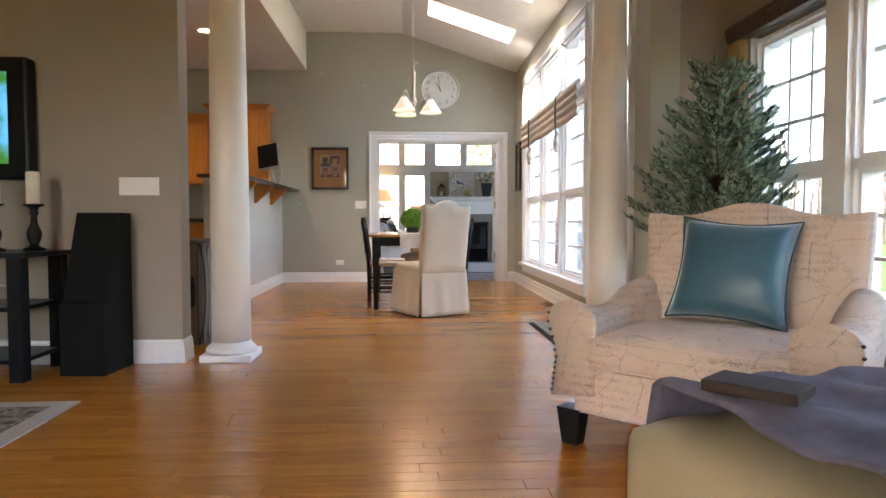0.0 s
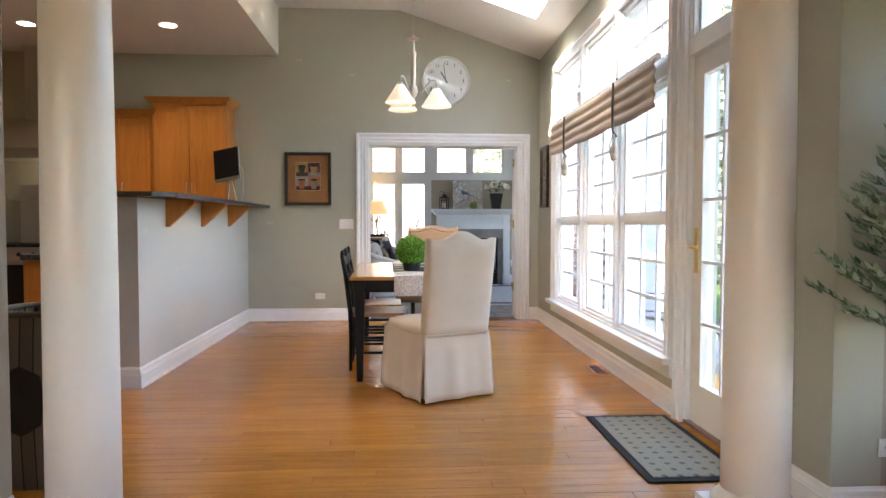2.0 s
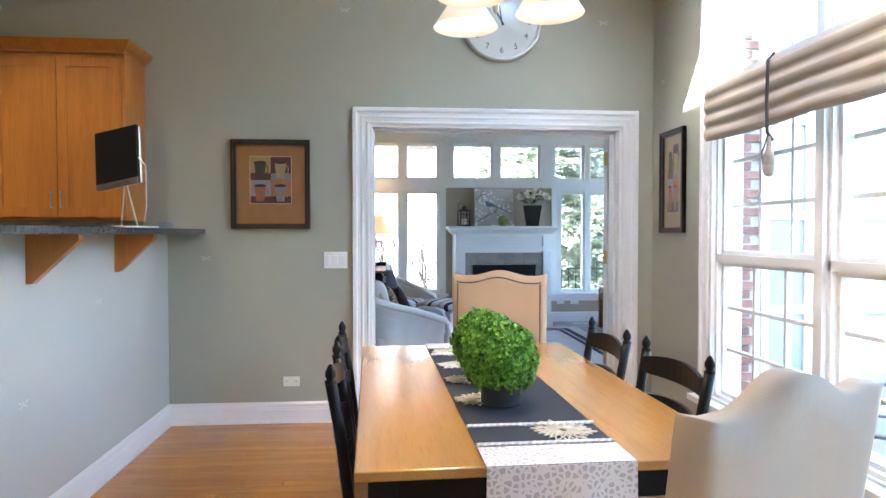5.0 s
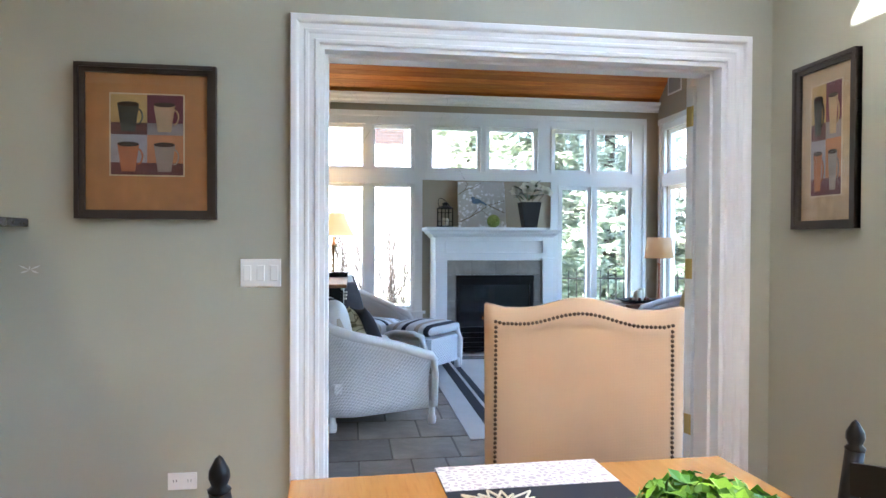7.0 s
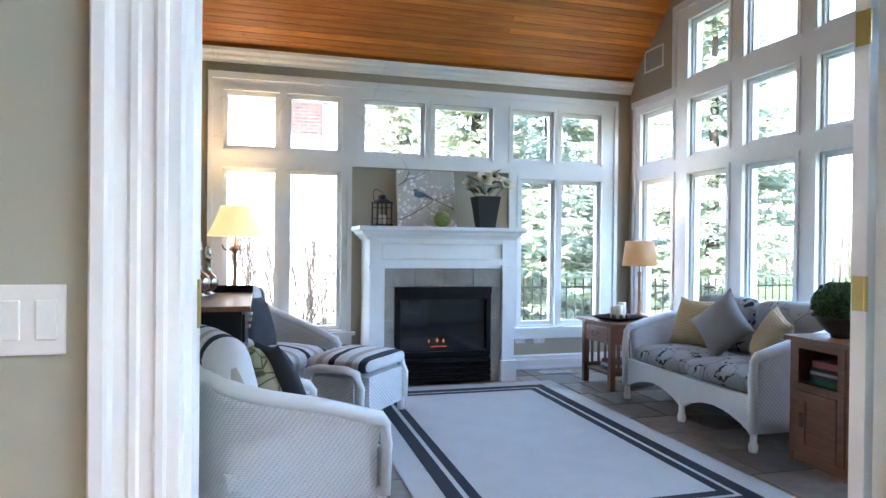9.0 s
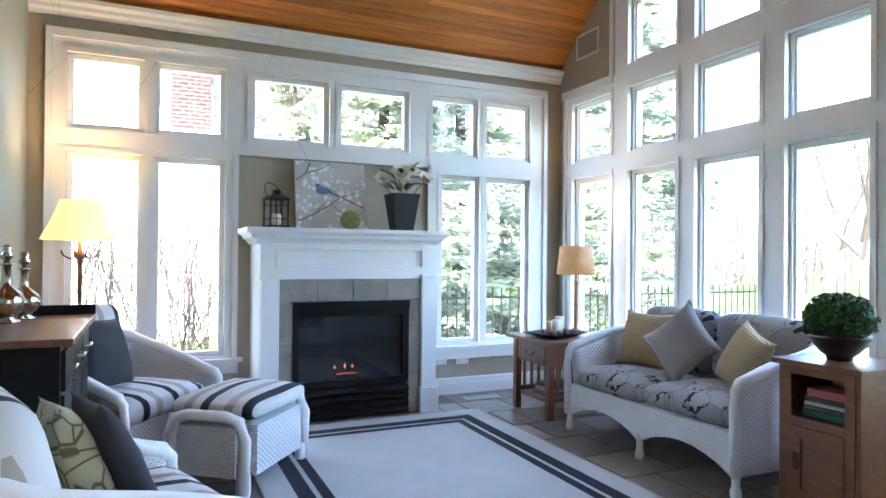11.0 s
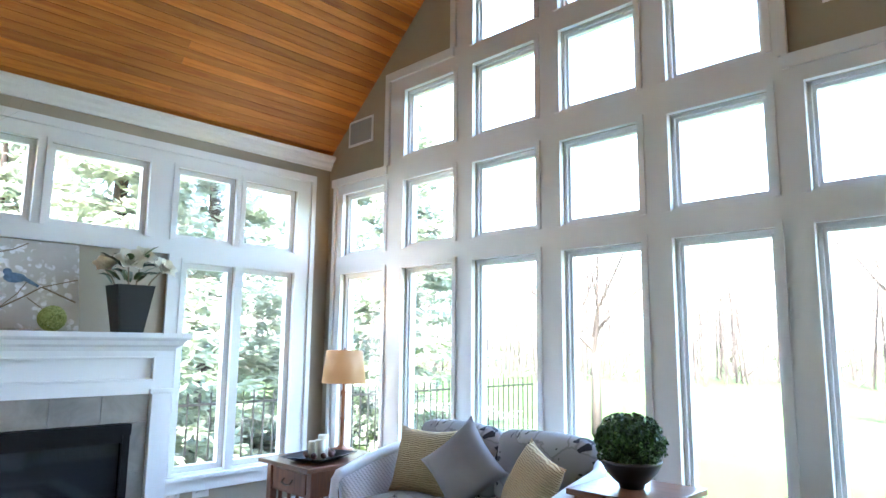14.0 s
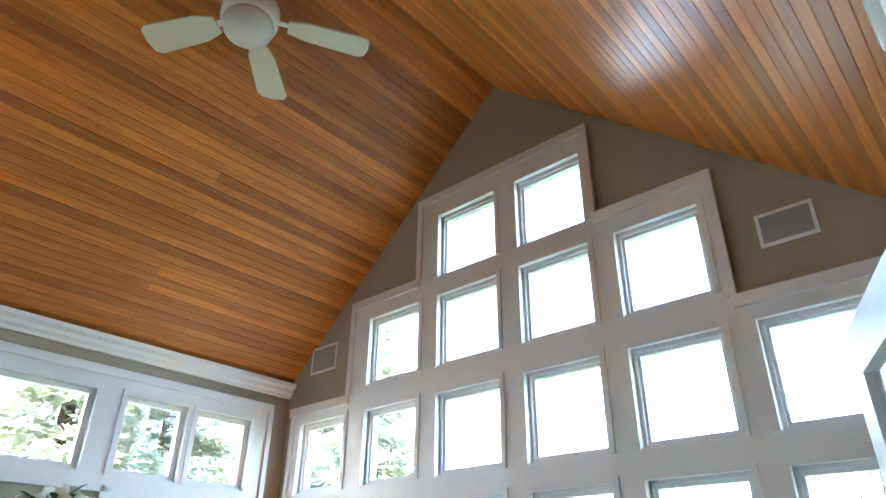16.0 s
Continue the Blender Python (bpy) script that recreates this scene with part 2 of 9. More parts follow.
# ---- the large structure ----
WALL_N = 9.295      # dining side of the wall with the wide opening
SUN_S = 9.49        # sunroom side of it
EAST = 1.72         # dining window wall
SUN_E, SUN_N, SUN_W = 3.65, 14.33, -0.80
RIDGE_Y, RIDGE_Z, EAVE_Z = 12.01, 5.13, 3.06
SLOPE = (RIDGE_Z - EAVE_Z) / (SUN_N - RIDGE_Y)
DOOR = (-0.36, 1.48, 2.12)
WIN_Y = [(8.40, 7.47), (7.40, 6.47), (6.40, 5.47)]
SKYLIGHTS = [(0.36, 1.42, 7.50, 8.08), (0.36, 1.42, 5.95, 6.50)]

# wall between dining room and sunroom
bm = bmesh.new()
cells(bm, 1, WALL_N, SUN_S, (-6.0, 3.85), (0, 5.3), [(DOOR[0], DOOR[1], 0, DOOR[2])])
structure("wall_north", bm, GREEN_WALL, "sage green painted wall with a wide cased opening", "wall")
# dining window wall
bm = bmesh.new()
cells(bm, 0, EAST, EAST + 0.2, (3.87, WALL_N), (0, 3.9), [(5.42, 8.42, 0.34, 2.78), (4.22, 5.20, 0.0, 2.78)])
structure("wall_east", bm, GREEN_WALL, "sage green wall with tall windows and a glazed door", "wall")
# recess wall beside the column and the living room's window wall
bm = bmesh.new()
cells(bm, 1, 3.87, 4.07, (EAST + 0.2, 2.50), (0, 3.9), [])
structure("wall_recess", bm, SHADED_TAUPE, "taupe painted wall behind the leafy plant", "wall")
bm = bmesh.new()
cells(bm, 0, 2.30, 2.50, (-3.0, 3.87), (0, 3.9), [(-0.6, 3.66, 0.45, 2.08)])
structure("wall_living_window", bm, SHADED_TAUPE, "taupe living room wall with a wide window", "wall")
bm = bmesh.new()
cells(bm, 1, 3.81, 3.97, (-6.0, -1.36), (0, 3.9), [])
structure("wall_television", bm, SHADED_TAUPE, "taupe painted wall that carries the television", "wall")
# unseen south wall; its opening is added to let daylight into the living room
bm = bmesh.new()
cells(bm, 1, -3.2, -3.0, (-6.0, 2.5), (0, 3.9), [(-3.6, -1.6, 0.5, 2.6)])
structure("wall_south", bm, SHADED_TAUPE, "unseen taupe living room wall with an added daylight opening", "wall")
bm = bmesh.new()
cells(bm, 0, -6.2, -6.0, (-3.2, 9.49), (0, 3.9), [])
structure("wall_west", bm, TAUPE_WALL, "plain taupe wall that closes kitchen and living room", "wall")
# half wall to the kitchen
bm = bmesh.new()
cells(bm, 0, -1.93, -1.76, (6.13, WALL_N), (0, 1.34), [])
structure("wall_half", bm, LIT_HALF_WALL, "grey half wall lightened for window light, between kitchen and dining room", "wall")

# sunroom walls
SUN_COLS = [(14.08, 13.53), (13.30, 12.76), (12.57, 12.02), (11.83, 11.30), (11.12, 10.60), (10.43, 9.95)]
ROWS_Z = [(0.45, 1.98), (2.14, 2.68), (2.88, 3.42), (3.58, 4.11)]
EAST_OPEN = []
for i, (y1, y0) in enumerate(SUN_COLS):
    for r, (z0, z1) in enumerate(ROWS_Z):
        if r < 2 or (r == 2 and 1 <= i <= 4) or (r == 3 and 2 <= i <= 3):
            EAST_OPEN.append((y0, y1, z0, z1))
bm = bmesh.new()
cells(bm, 0, SUN_E, SUN_E + 0.10, (SUN_S, SUN_N + 0.10), (0, 5.3), EAST_OPEN)
for sgn in (1, -1):
    bmesh.ops.bisect_plane(bm, geom=bm.verts[:] + bm.edges[:] + bm.faces[:], plane_co=(0, RIDGE_Y, RIDGE_Z + 0.1), plane_no=(0, sgn * SLOPE, 1), clear_outer=True)
structure("wall_sunroom_gable", bm, TAUPE_WALL, "taupe gable wall filled with stepped rows of windows", "wall")
NORTH_TOP = [(-0.56, -0.06), (0.01, 0.52), (0.71, 1.34), (1.42, 2.06), (2.26, 2.74), (2.81, 3.30)]
NORTH_LOW = [(-0.56, -0.06), (0.01, 0.52), (2.36, 2.76), (2.82, 3.30)]
NORTH_OPEN = [(a, b, 2.15, 2.69) for a, b in NORTH_TOP] + [(a, b, 0.46, 1.98) for a, b in NORTH_LOW]
bm = bmesh.new()
cells(bm, 1, SUN_N, SUN_N + 0.10, (-1.0, SUN_E), (0, EAVE_Z + 0.1), NORTH_OPEN)
structure("wall_sunroom_north", bm, TAUPE_WALL, "taupe sunroom wall with transom windows round the fireplace", "wall")
bm = bmesh.new()
cells(bm, 0, SUN_W - 0.2, SUN_W, (SUN_S, SUN_N), (0, 5.3), [])
for sgn in (1, -1):
    bmesh.ops.bisect_plane(bm, geom=bm.verts[:] + bm.edges[:] + bm.faces[:], plane_co=(0, RIDGE_Y, RIDGE_Z + 0.1), plane_no=(0, sgn * SLOPE, 1), clear_outer=True)
structure("wall_sunroom_west", bm, GREEN_WALL, "pale sage sunroom wall with a framed mirror", "wall")

# ceilings
bm = bmesh.new()


def roof_z(x):
    return 3.69 - 0.327 * (x - 0.03)

box(bm, -1.385, 0.03, 3.97, WALL_N, 3.69, 3.77)
cuts = [3.97, 5.95, 6.50, 7.50, 8.08, WALL_N]
for y0, y1 in zip(cuts, cuts[1:]):
    spans = [(0.03, EAST + 0.2)]
    if any(abs(y0 - s[2]) < 0.01 for s in SKYLIGHTS):
        spans = [(0.03, 0.36), (1.42, EAST + 0.2)]
    for a, b in spans:
        prism(bm, [(a, roof_z(a)), (b, roof_z(b)), (b, roof_z(b) + 0.08), (a, roof_z(a) + 0.08)], 1, y0, y1)
structure("ceiling_vault", bm, CEILING_WHITE, "off-white vaulted ceiling with two skylight openings", "ceiling")
bm = bmesh.new()
box(bm, -6.0, -1.385, 3.97, WALL_N, 3.13, 3.25)
box(bm, -1.50, -1.385, 3.97, WALL_N, 3.25, 3.95)
structure("ceiling_kitchen", bm, CEILING_WHITE, "flat lower kitchen ceiling with a dropped edge", "ceiling")
bm = bmesh.new()
box(bm, -6.2, 2.5, -3.2, 3.97, 3.9, 4.0)
box(bm, -1.36, EAST + 0.2, 3.87, 3.97, 3.0, 3.9)
structure("ceiling_living", bm, CEILING_WHITE, "flat white living room ceiling with a header", "ceiling")

# sunroom ceiling of narrow boards, ridge along x
bm = bmesh.new()
BOARD = 0.0634
length = math.hypot(RIDGE_Y - SUN_S, (RIDGE_Y - SUN_S) * SLOPE)
for sgn in (1, -1):
    d = Vector((0, sgn, -SLOPE)).normalized()
    n = Vector((0, sgn * SLOPE, 1)).normalized()
    count = int(length / BOARD) + 1
    for k in range(count):
        a0 = Vector((0, RIDGE_Y, RIDGE_Z)) + d * (k * BOARD + 0.0004)
        a1 = Vector((0, RIDGE_Y, RIDGE_Z)) + d * ((k + 1) * BOARD - 0.0004)
        x = SUN_W
        while x < SUN_E:
            x2 = min(SUN_E, x + random.choice((2.9, 4.6, 4.6, 4.6)))
            prism(bm, [tuple((a0 + n * 0.003)[1:]), tuple((a0 + d * 0.002)[1:]), tuple((a1 - d * 0.002)[1:]), tuple((a1 + n * 0.003)[1:]), tuple((a1 + n * 0.02)[1:]), tuple((a0 + n * 0.02)[1:])], 0, x, x2 - 0.001)
            x = x2
    b0 = Vector((0, RIDGE_Y, RIDGE_Z)) + n * 0.012
    b1 = b0 + d * (length + 0.1)
    prism(bm, [tuple(b0[1:]), tuple(b1[1:]), tuple((b1 + n * 0.12)[1:]), tuple((b0 + n * 0.12)[1:])], 0, SUN_W - 0.2, SUN_E + 0.2)
prism(bm, [(RIDGE_Y - 0.2, RIDGE_Z - 0.2 * SLOPE + 0.05), (RIDGE_Y, RIDGE_Z + 0.02), (RIDGE_Y + 0.2, RIDGE_Z - 0.2 * SLOPE + 0.05), (RIDGE_Y + 0.2, RIDGE_Z + 0.25), (RIDGE_Y - 0.2, RIDGE_Z + 0.25)], 0, SUN_W - 0.2, SUN_E + 0.2)
structure("ceiling_sunroom", bm, FIR, "varnished orange fir board ceiling rising to a ridge", "ceiling")

# floors
bm = bmesh.new()
box(bm, -6.2, 2.5, -3.2, SUN_S - 0.02, -0.2, -0.012)
structure("floor", bm, OAK_REST, "honey-coloured strip oak floor with a satin finish", "floor")

# ---- trim, windows and doors ----
BASE_PROFILE = [(0, 0), (0.018, 0), (0.018, 0.02), (0.016, 0.025), (0.016, 0.095), (0.013, 0.10), (0.013, 0.11), (0.011, 0.115), (0.011, 0.135), (0.006, 0.142), (0.004, 0.15), (0, 0.15)]


def skirting(name, run, label="white stepped wooden skirting board"):
    """Skirting along (axis, side, face, from, to) runs: side is the way out of the wall."""
    for axis, side, face, a, b in run:
        bm = bmesh.new()
        if axis == 0:
            prism(bm, [(face + side * d, z) for d, z in BASE_PROFILE], 1, a, b)
        else:
            fs = prism(bm, [(face + side * d, z) for d, z in BASE_PROFILE], 0, a, b)
        structure(name, bm, TRIM, label, "skirting board")


skirting("baseboard", [
    (1, -1, WALL_N, -1.76, -0.49), (1, -1, WALL_N, 1.61, EAST), (0, -1, EAST, 5.30, WALL_N), (0, -1, EAST, 3.852, 4.12),
    (0, 1, -1.76, 6.112, WALL_N), (1, -1, 6.13, -1.93, -1.76), (1, -1, 3.81, -6.0, -1.36), (0, 1, -1.36, 3.792, 3.97),
    (1, -1, 3.87, EAST, 2.30), (0, -1, 2.30, -3.0, 3.87), (1, -1, SUN_N, 2.20, SUN_E), (1, -1, SUN_N, SUN_W, 0.66),
    (0, -1, SUN_E, SUN_S, SUN_N), (0, 1, SUN_W, SUN_S, SUN_N)])


def casing(name, axis, side, face, u0, u1, z1, width=0.12, z0=0.0, label="white moulded door casing"):
    """Moulded casing round an opening: two legs and a head, mitred at the corners."""
    bm = bmesh.new()
    k = width / 0.12
    profile = [(0.0, 0.0), (0.0, 0.022), (0.004, 0.026), (0.016, 0.026), (0.022, 0.018), (0.042, 0.018), (0.047, 0.023), (0.058, 0.023), (0.064, 0.017), (0.084, 0.019), (0.09, 0.032), (0.096, 0.035), (0.116, 0.035), (0.12, 0.031), (0.12, 0.0)]
    rings = []
    for turn in range(4):
        ring = []
        for w, d in profile:
            w *= k
            u, z = ((u0 - w, z0), (u0 - w, z1 + w), (u1 + w, z1 + w), (u1 + w, z0))[turn]
            ring.append(bm.verts.new((face + side * d, u, z) if axis == 0 else (u, face + side * d, z)))
        rings.append(ring)
    n = len(profile)
    for r0, r1 in zip(rings, rings[1:]):
        for i in range(n):
            bm.faces.new((r0[i], r0[(i + 1) % n], r1[(i + 1) % n], r1[i]))
    bm.faces.new(rings[0])
    bm.faces.new(rings[-1][::-1])
    bmesh.ops.recalc_face_normals(bm, faces=bm.faces[:])
    return structure(name, bm, TRIM, label, "door casing")


casing("trim", 1, -1, WALL_N, DOOR[0], DOOR[1], DOOR[2])
casing("trim", 1, 1, SUN_S, DOOR[0], DOOR[1], DOOR[2])
bm = bmesh.new()
for u0, u1, z0, z1 in ((DOOR[0], DOOR[0] + 0.02, 0, DOOR[2]), (DOOR[1] - 0.02, DOOR[1], 0, DOOR[2]), (DOOR[0] + 0.02, DOOR[1] - 0.02, DOOR[2] - 0.02, DOOR[2])):
    box(bm, u0, u1, WALL_N - 0.012, SUN_S + 0.012, z0, z1)
for u0, u1, z0, z1 in ((DOOR[0] + 0.02, DOOR[0] + 0.034, 0, DOOR[2] - 0.02), (DOOR[1] - 0.034, DOOR[1] - 0.02, 0, DOOR[2] - 0.02), (DOOR[0] + 0.034, DOOR[1] - 0.034, DOOR[2] - 0.034, DOOR[2] - 0.02)):
    box(bm, u0, u1, WALL_N + 0.06, SUN_S - 0.05, z0, z1)
structure("trim", bm, TRIM, "white painted lining of the wide opening", "door jamb")


WINDOW_COUNT = [0]


def sash_window(axis, side, face, u0, u1, z0, z1, cols=1, rows=1, frame=0.038, label="", depth=0.10, muntin=0.02, outer=0.17):
    """A window in an opening: frame, bars and panes. side is the way into the room."""
    WINDOW_COUNT[0] += 1
    win = thing("window_%d" % WINDOW_COUNT[0], label or "white wooden window with a clear pane", "window")
    win["kind"] = "structure"
    out = -side
    bm = bmesh.new()
    d0, d1 = face + out * 0.015, face + out * outer
    for a, b, c, d in ((u0, u0 + frame * 0.5, z0, z1), (u1 - frame * 0.5, u1, z0, z1), (u0, u1, z0, z0 + frame * 0.5), (u0, u1, z1 - frame * 0.5, z1)):
        slab(bm, axis, a, b, d0, d1, c, d)
    e0, e1 = face + out * min(0.045, depth - 0.03), face + out * (outer - 0.03)
    f = frame * 0.5
    for a, b, c, d in ((u0 + f, u0 + frame, z0 + f, z1 - f), (u1 - frame, u1 - f, z0 + f, z1 - f), (u0 + frame, u1 - frame, z0 + f, z0 + frame), (u0 + frame, u1 - frame, z1 - frame, z1 - f)):
        slab(bm, axis, a, b, e0, e1, c, d)
    part("window_frame", bm, TRIM, win)
    g0, g1, h0, h1 = u0 + frame, u1 - frame, z0 + frame, z1 - frame
    if cols * rows > 1:
        bm = bmesh.new()
        for c in range(1, cols):
            u = g0 + (g1 - g0) * c / cols
            slab(bm, axis, u - muntin / 2, u + muntin / 2, face + out * (depth - 0.014), face + out * (depth + 0.016), h0, h1)
        for r in range(1, rows):
            z = h0 + (h1 - h0) * r / rows
            slab(bm, axis, g0, g1, face + out * (depth - 0.012), face + out * (depth + 0.014), z - muntin / 2, z + muntin / 2)
        part("glazing_bars", bm, TRIM, win)
    bm = bmesh.new()
    slab(bm, axis, g0, g1, face + out * depth, face + out * (depth + 0.003), h0, h1)
    pane = part("pane", bm, GLASS, win)
    pane.visible_shadow = False
    return win


def board_trim(name, axis, side, face, us, vs, holes, label, thick=0.022):
    bm = bmesh.new()
    cells(bm, axis, face, face + side * thick, us, vs, holes)
    return structure(name, bm, TRIM, label, "window trim")


def band(bm, axis, side, face, u0, u1, z0, z1, thick=0.045):
    slab(bm, axis, u0, u1, face, face + side * thick, z0, z1)


# sunroom gable windows
for y0, y1, z0, z1 in EAST_OPEN:
    sash_window(0, -1, SUN_E, y0, y1, z0, z1, label="white wooden gable window looking on the bright garden", depth=0.062, outer=0.105)
grow = [(a, b, c, d) for a, b, c, d in EAST_OPEN]
board_trim("trim", 0, -1, SUN_E, (9.88, 14.20), (0.36, 2.80), grow, "white boards between the lower gable windows")
board_trim("trim", 0, -1, SUN_E, (10.52, 13.50), (2.80, 3.56), grow, "white boards round the third row of gable windows")
board_trim("trim", 0, -1, SUN_E, (11.25, 12.76), (3.56, 4.27), grow, "white boards round the top gable windows")
bm = bmesh.new()
F = SUN_E - 0.022
for u0, u1, z0, z1 in ((9.80, 10.52, 2.76, 2.83), (13.50, 14.24, 2.76, 2.83), (10.49, 10.54, 2.83, 3.54), (13.48, 13.53, 2.83, 3.54), (10.49, 11.25, 3.54, 3.61), (12.76, 13.53, 3.54, 3.61),
                       (11.22, 11.27, 3.61, 4.26), (12.74, 12.79, 3.61, 4.26), (11.22, 12.79, 4.26, 4.32), (14.17, 14.21, 0.36, 2.76)):
    band(bm, 0, -1, F, u0, u1, z0, z1, 0.022)
for y0, y1, z0, z1 in EAST_OPEN:
    for u0, u1, c, d in ((y0 - 0.035, y0, z0 - 0.01, z1 + 0.035), (y1, y1 + 0.035, z0 - 0.01, z1 + 0.035), (y0, y1, z1, z1 + 0.035)):
        band(bm, 0, -1, F, u0, u1, c, d, 0.012)
structure("trim", bm, TRIM, "white stepped moulding round the gable windows", "window trim")
bm = bmesh.new()
box(bm, SUN_E - 0.07, SUN_E, 9.85, 14.22, 0.405, 0.435)
box(bm, SUN_E - 0.03, SUN_E, 9.88, 14.20, 0.33, 0.405)
structure("window_sill", bm, TRIM, "white painted window stool below the gable windows", "window sill")

# sunroom north windows
for x0, x1, z0, z1 in NORTH_OPEN:
    sash_window(1, -1, SUN_N, x0, x1, z0, z1, label="white wooden window beside the fireplace", depth=0.05, outer=0.105)
board_trim("trim", 1, -1, SUN_N, (-0.66, 3.46), (2.07, 2.82), NORTH_OPEN, "white boards between the transom windows")
board_trim("trim", 1, -1, SUN_N, (-0.66, 0.61), (0.40, 2.07), NORTH_OPEN, "white boards between the tall windows")
board_trim("trim", 1, -1, SUN_N, (2.24, 3.46), (0.40, 2.07), NORTH_OPEN, "white boards between the tall windows")
bm = bmesh.new()
F = SUN_N - 0.022
for u0, u1, z0, z1 in ((-0.69, 3.48, 2.79, 2.85), (-0.69, -0.65, 0.40, 2.79), (3.44, 3.48, 0.40, 2.79), (0.60, 2.25, 2.03, 2.07), (0.58, 0.62, 0.40, 2.07), (2.23, 2.27, 0.40, 2.07)):
    band(bm, 1, -1, F, u0, u1, z0, z1, 0.022)
for x0, x1, z0, z1 in NORTH_OPEN:
    for u0, u1, c, d in ((x0 - 0.03, x0, z0 - 0.01, z1 + 0.03), (x1, x1 + 0.03, z0 - 0.01, z1 + 0.03), (x0, x1, z1, z1 + 0.03)):
        band(bm, 1, -1, F, u0, u1, c, d, 0.012)
structure("trim", bm, TRIM, "white moulding round the north windows", "window trim")
for a, b in ((-0.72, 0.66), (2.18, 3.50)):
    bm = bmesh.new()
    box(bm, a, b, SUN_N - 0.07, SUN_N, 0.41, 0.44)
    box(bm, a + 0.03, b - 0.03, SUN_N - 0.03, SUN_N, 0.32, 0.41)
    structure("window_sill", bm, TRIM, "white painted window stool by the fireplace", "window sill")

# crown moulding at the sunroom's eaves
CROWN = [(0, -0.10), (0.018, -0.10), (0.022, -0.075), (0.04, -0.055), (0.045, -0.03), (0.075, -0.01), (0.08, 0.02), (0, 0.02)]
bm = bmesh.new()
prism(bm, [(SUN_N - d, EAVE_Z + z - 0.02) for d, z in CROWN], 0, SUN_W, SUN_E)
structure("trim", bm, TRIM, "white crown moulding below the board ceiling", "crown moulding")
bm = bmesh.new()
prism(bm, [(SUN_S + d, 2.92 + z) for d, z in CROWN], 0, SUN_W, 2.30)
structure("trim", bm, TRIM, "white crown moulding that stops short on the wall", "crown moulding")

# dining windows: three tall units with transoms
for k in range(3):
    y1 = 8.42 - k * 1.0
    y0 = y1 - 1.0
    sash_window(0, -1, EAST, y0 + 0.03, y1 - 0.03, 0.36, 1.20, 3, 3, 0.045, "white double-hung window, lower sash with nine panes", 0.08)
    sash_window(0, -1, EAST, y0 + 0.03, y1 - 0.03, 1.20, 2.08, 3, 3, 0.045, "white double-hung window, upper sash with nine panes", 0.11)
    sash_window(0, -1, EAST, y0 + 0.03, y1 - 0.03, 2.20, 2.78, 3, 2, 0.045, "white transom window with six panes", 0.10)
bm = bmesh.new()
for u in (5.42, 6.42, 7.42, 8.42):
    a, b = max(5.42, u - 0.03), min(8.42, u + 0.03)
    box(bm, EAST - 0.012, EAST + 0.16, a, b, 0.34, 2.78)
box(bm, EAST - 0.008, EAST + 0.17, 5.45, 8.39, 2.08, 2.20)
box(bm, EAST - 0.004, EAST + 0.17, 5.45, 8.39, 0.34, 0.36)
structure("trim", bm, TRIM, "white mullions between the dining windows", "window trim")
casing("trim", 0, -1, EAST, 5.42, 8.42, 2.78, 0.085, 0.34, "white moulded casing round the dining windows")
bm = bmesh.new()
box(bm, EAST - 0.08, EAST, 5.30, 8.55, 0.31, 0.345)
box(bm, EAST - 0.025, EAST, 5.33, 8.52, 0.22, 0.31)
structure("window_sill", bm, TRIM, "white window stool and apron below the dining windows", "window sill")

# glazed door to the terrace with its transom
casing("trim", 0, -1, EAST, 4.24, 5.18, 2.78, 0.085, 0.0, "white casing round the glazed terrace door")
door = thing("door_1", "white glazed terrace door with fifteen panes, shut", "door")
door["kind"] = "structure"
bm = bmesh.new()
X0, X1 = EAST + 0.03, EAST + 0.075
for a, b, c, d in ((4.26, 4.38, 0.02, 2.11), (5.04, 5.16, 0.02, 2.11), (4.38, 5.04, 0.02, 0.25), (4.38, 5.04, 1.99, 2.11)):
    box(bm, X0, X1, a, b, c, d)
part("door_frame", bm, paint("door_paint", (0.76, 0.74, 0.68), 0.35, 0.02, 0.02), door)
bm = bmesh.new()
for c in range(1, 3):
    y = 4.38 + 0.66 * c / 3
    box(bm, X0 + 0.006, X1 - 0.006, y - 0.009, y + 0.009, 0.25, 1.99)
for r in range(1, 5):
    z = 0.25 + 1.74 * r / 5
    box(bm, X0 + 0.008, X1 - 0.008, 4.38, 5.04, z - 0.009, z + 0.009)
part("glazing_bars", bm, TRIM, door)
bm = bmesh.new()
box(bm, X0 + 0.02, X0 + 0.024, 4.38, 5.04, 0.25, 1.99)
part("pane", bm, GLASS, door).visible_shadow = False
bm = block(X0 - 0.008, X0, 5.08, 5.12, 0.88, 1.14, 0.003)
handle = part("door_handle", bm, BRASS, door, "polished brass lever handle and plate")
bm = bmesh.new()
tube(bm, [(X0 - 0.005, 5.10, 1.03), (X0 - 0.05, 5.10, 1.03), (X0 - 0.055, 5.06, 1.03), (X0 - 0.052, 4.99, 1.025)], 0.009)
part("lever", bm, BRASS, handle, smooth=True)
bm = bmesh.new()
box(bm, EAST, EAST + 0.2, 4.24, 5.18, -0.01, 0.018)
part("threshold", bm, BROWN_WOOD, door)
bm = bmesh.new()
for a, b in ((4.22, 4.255), (5.165, 5.20)):
    box(bm, EAST + 0.002, EAST + 0.16, a, b, 0.0, 2.78)
box(bm, EAST + 0.002, EAST + 0.17, 4.255, 5.165, 2.12, 2.21)
structure("trim", bm, TRIM, "white frame of the terrace door and transom", "door frame")
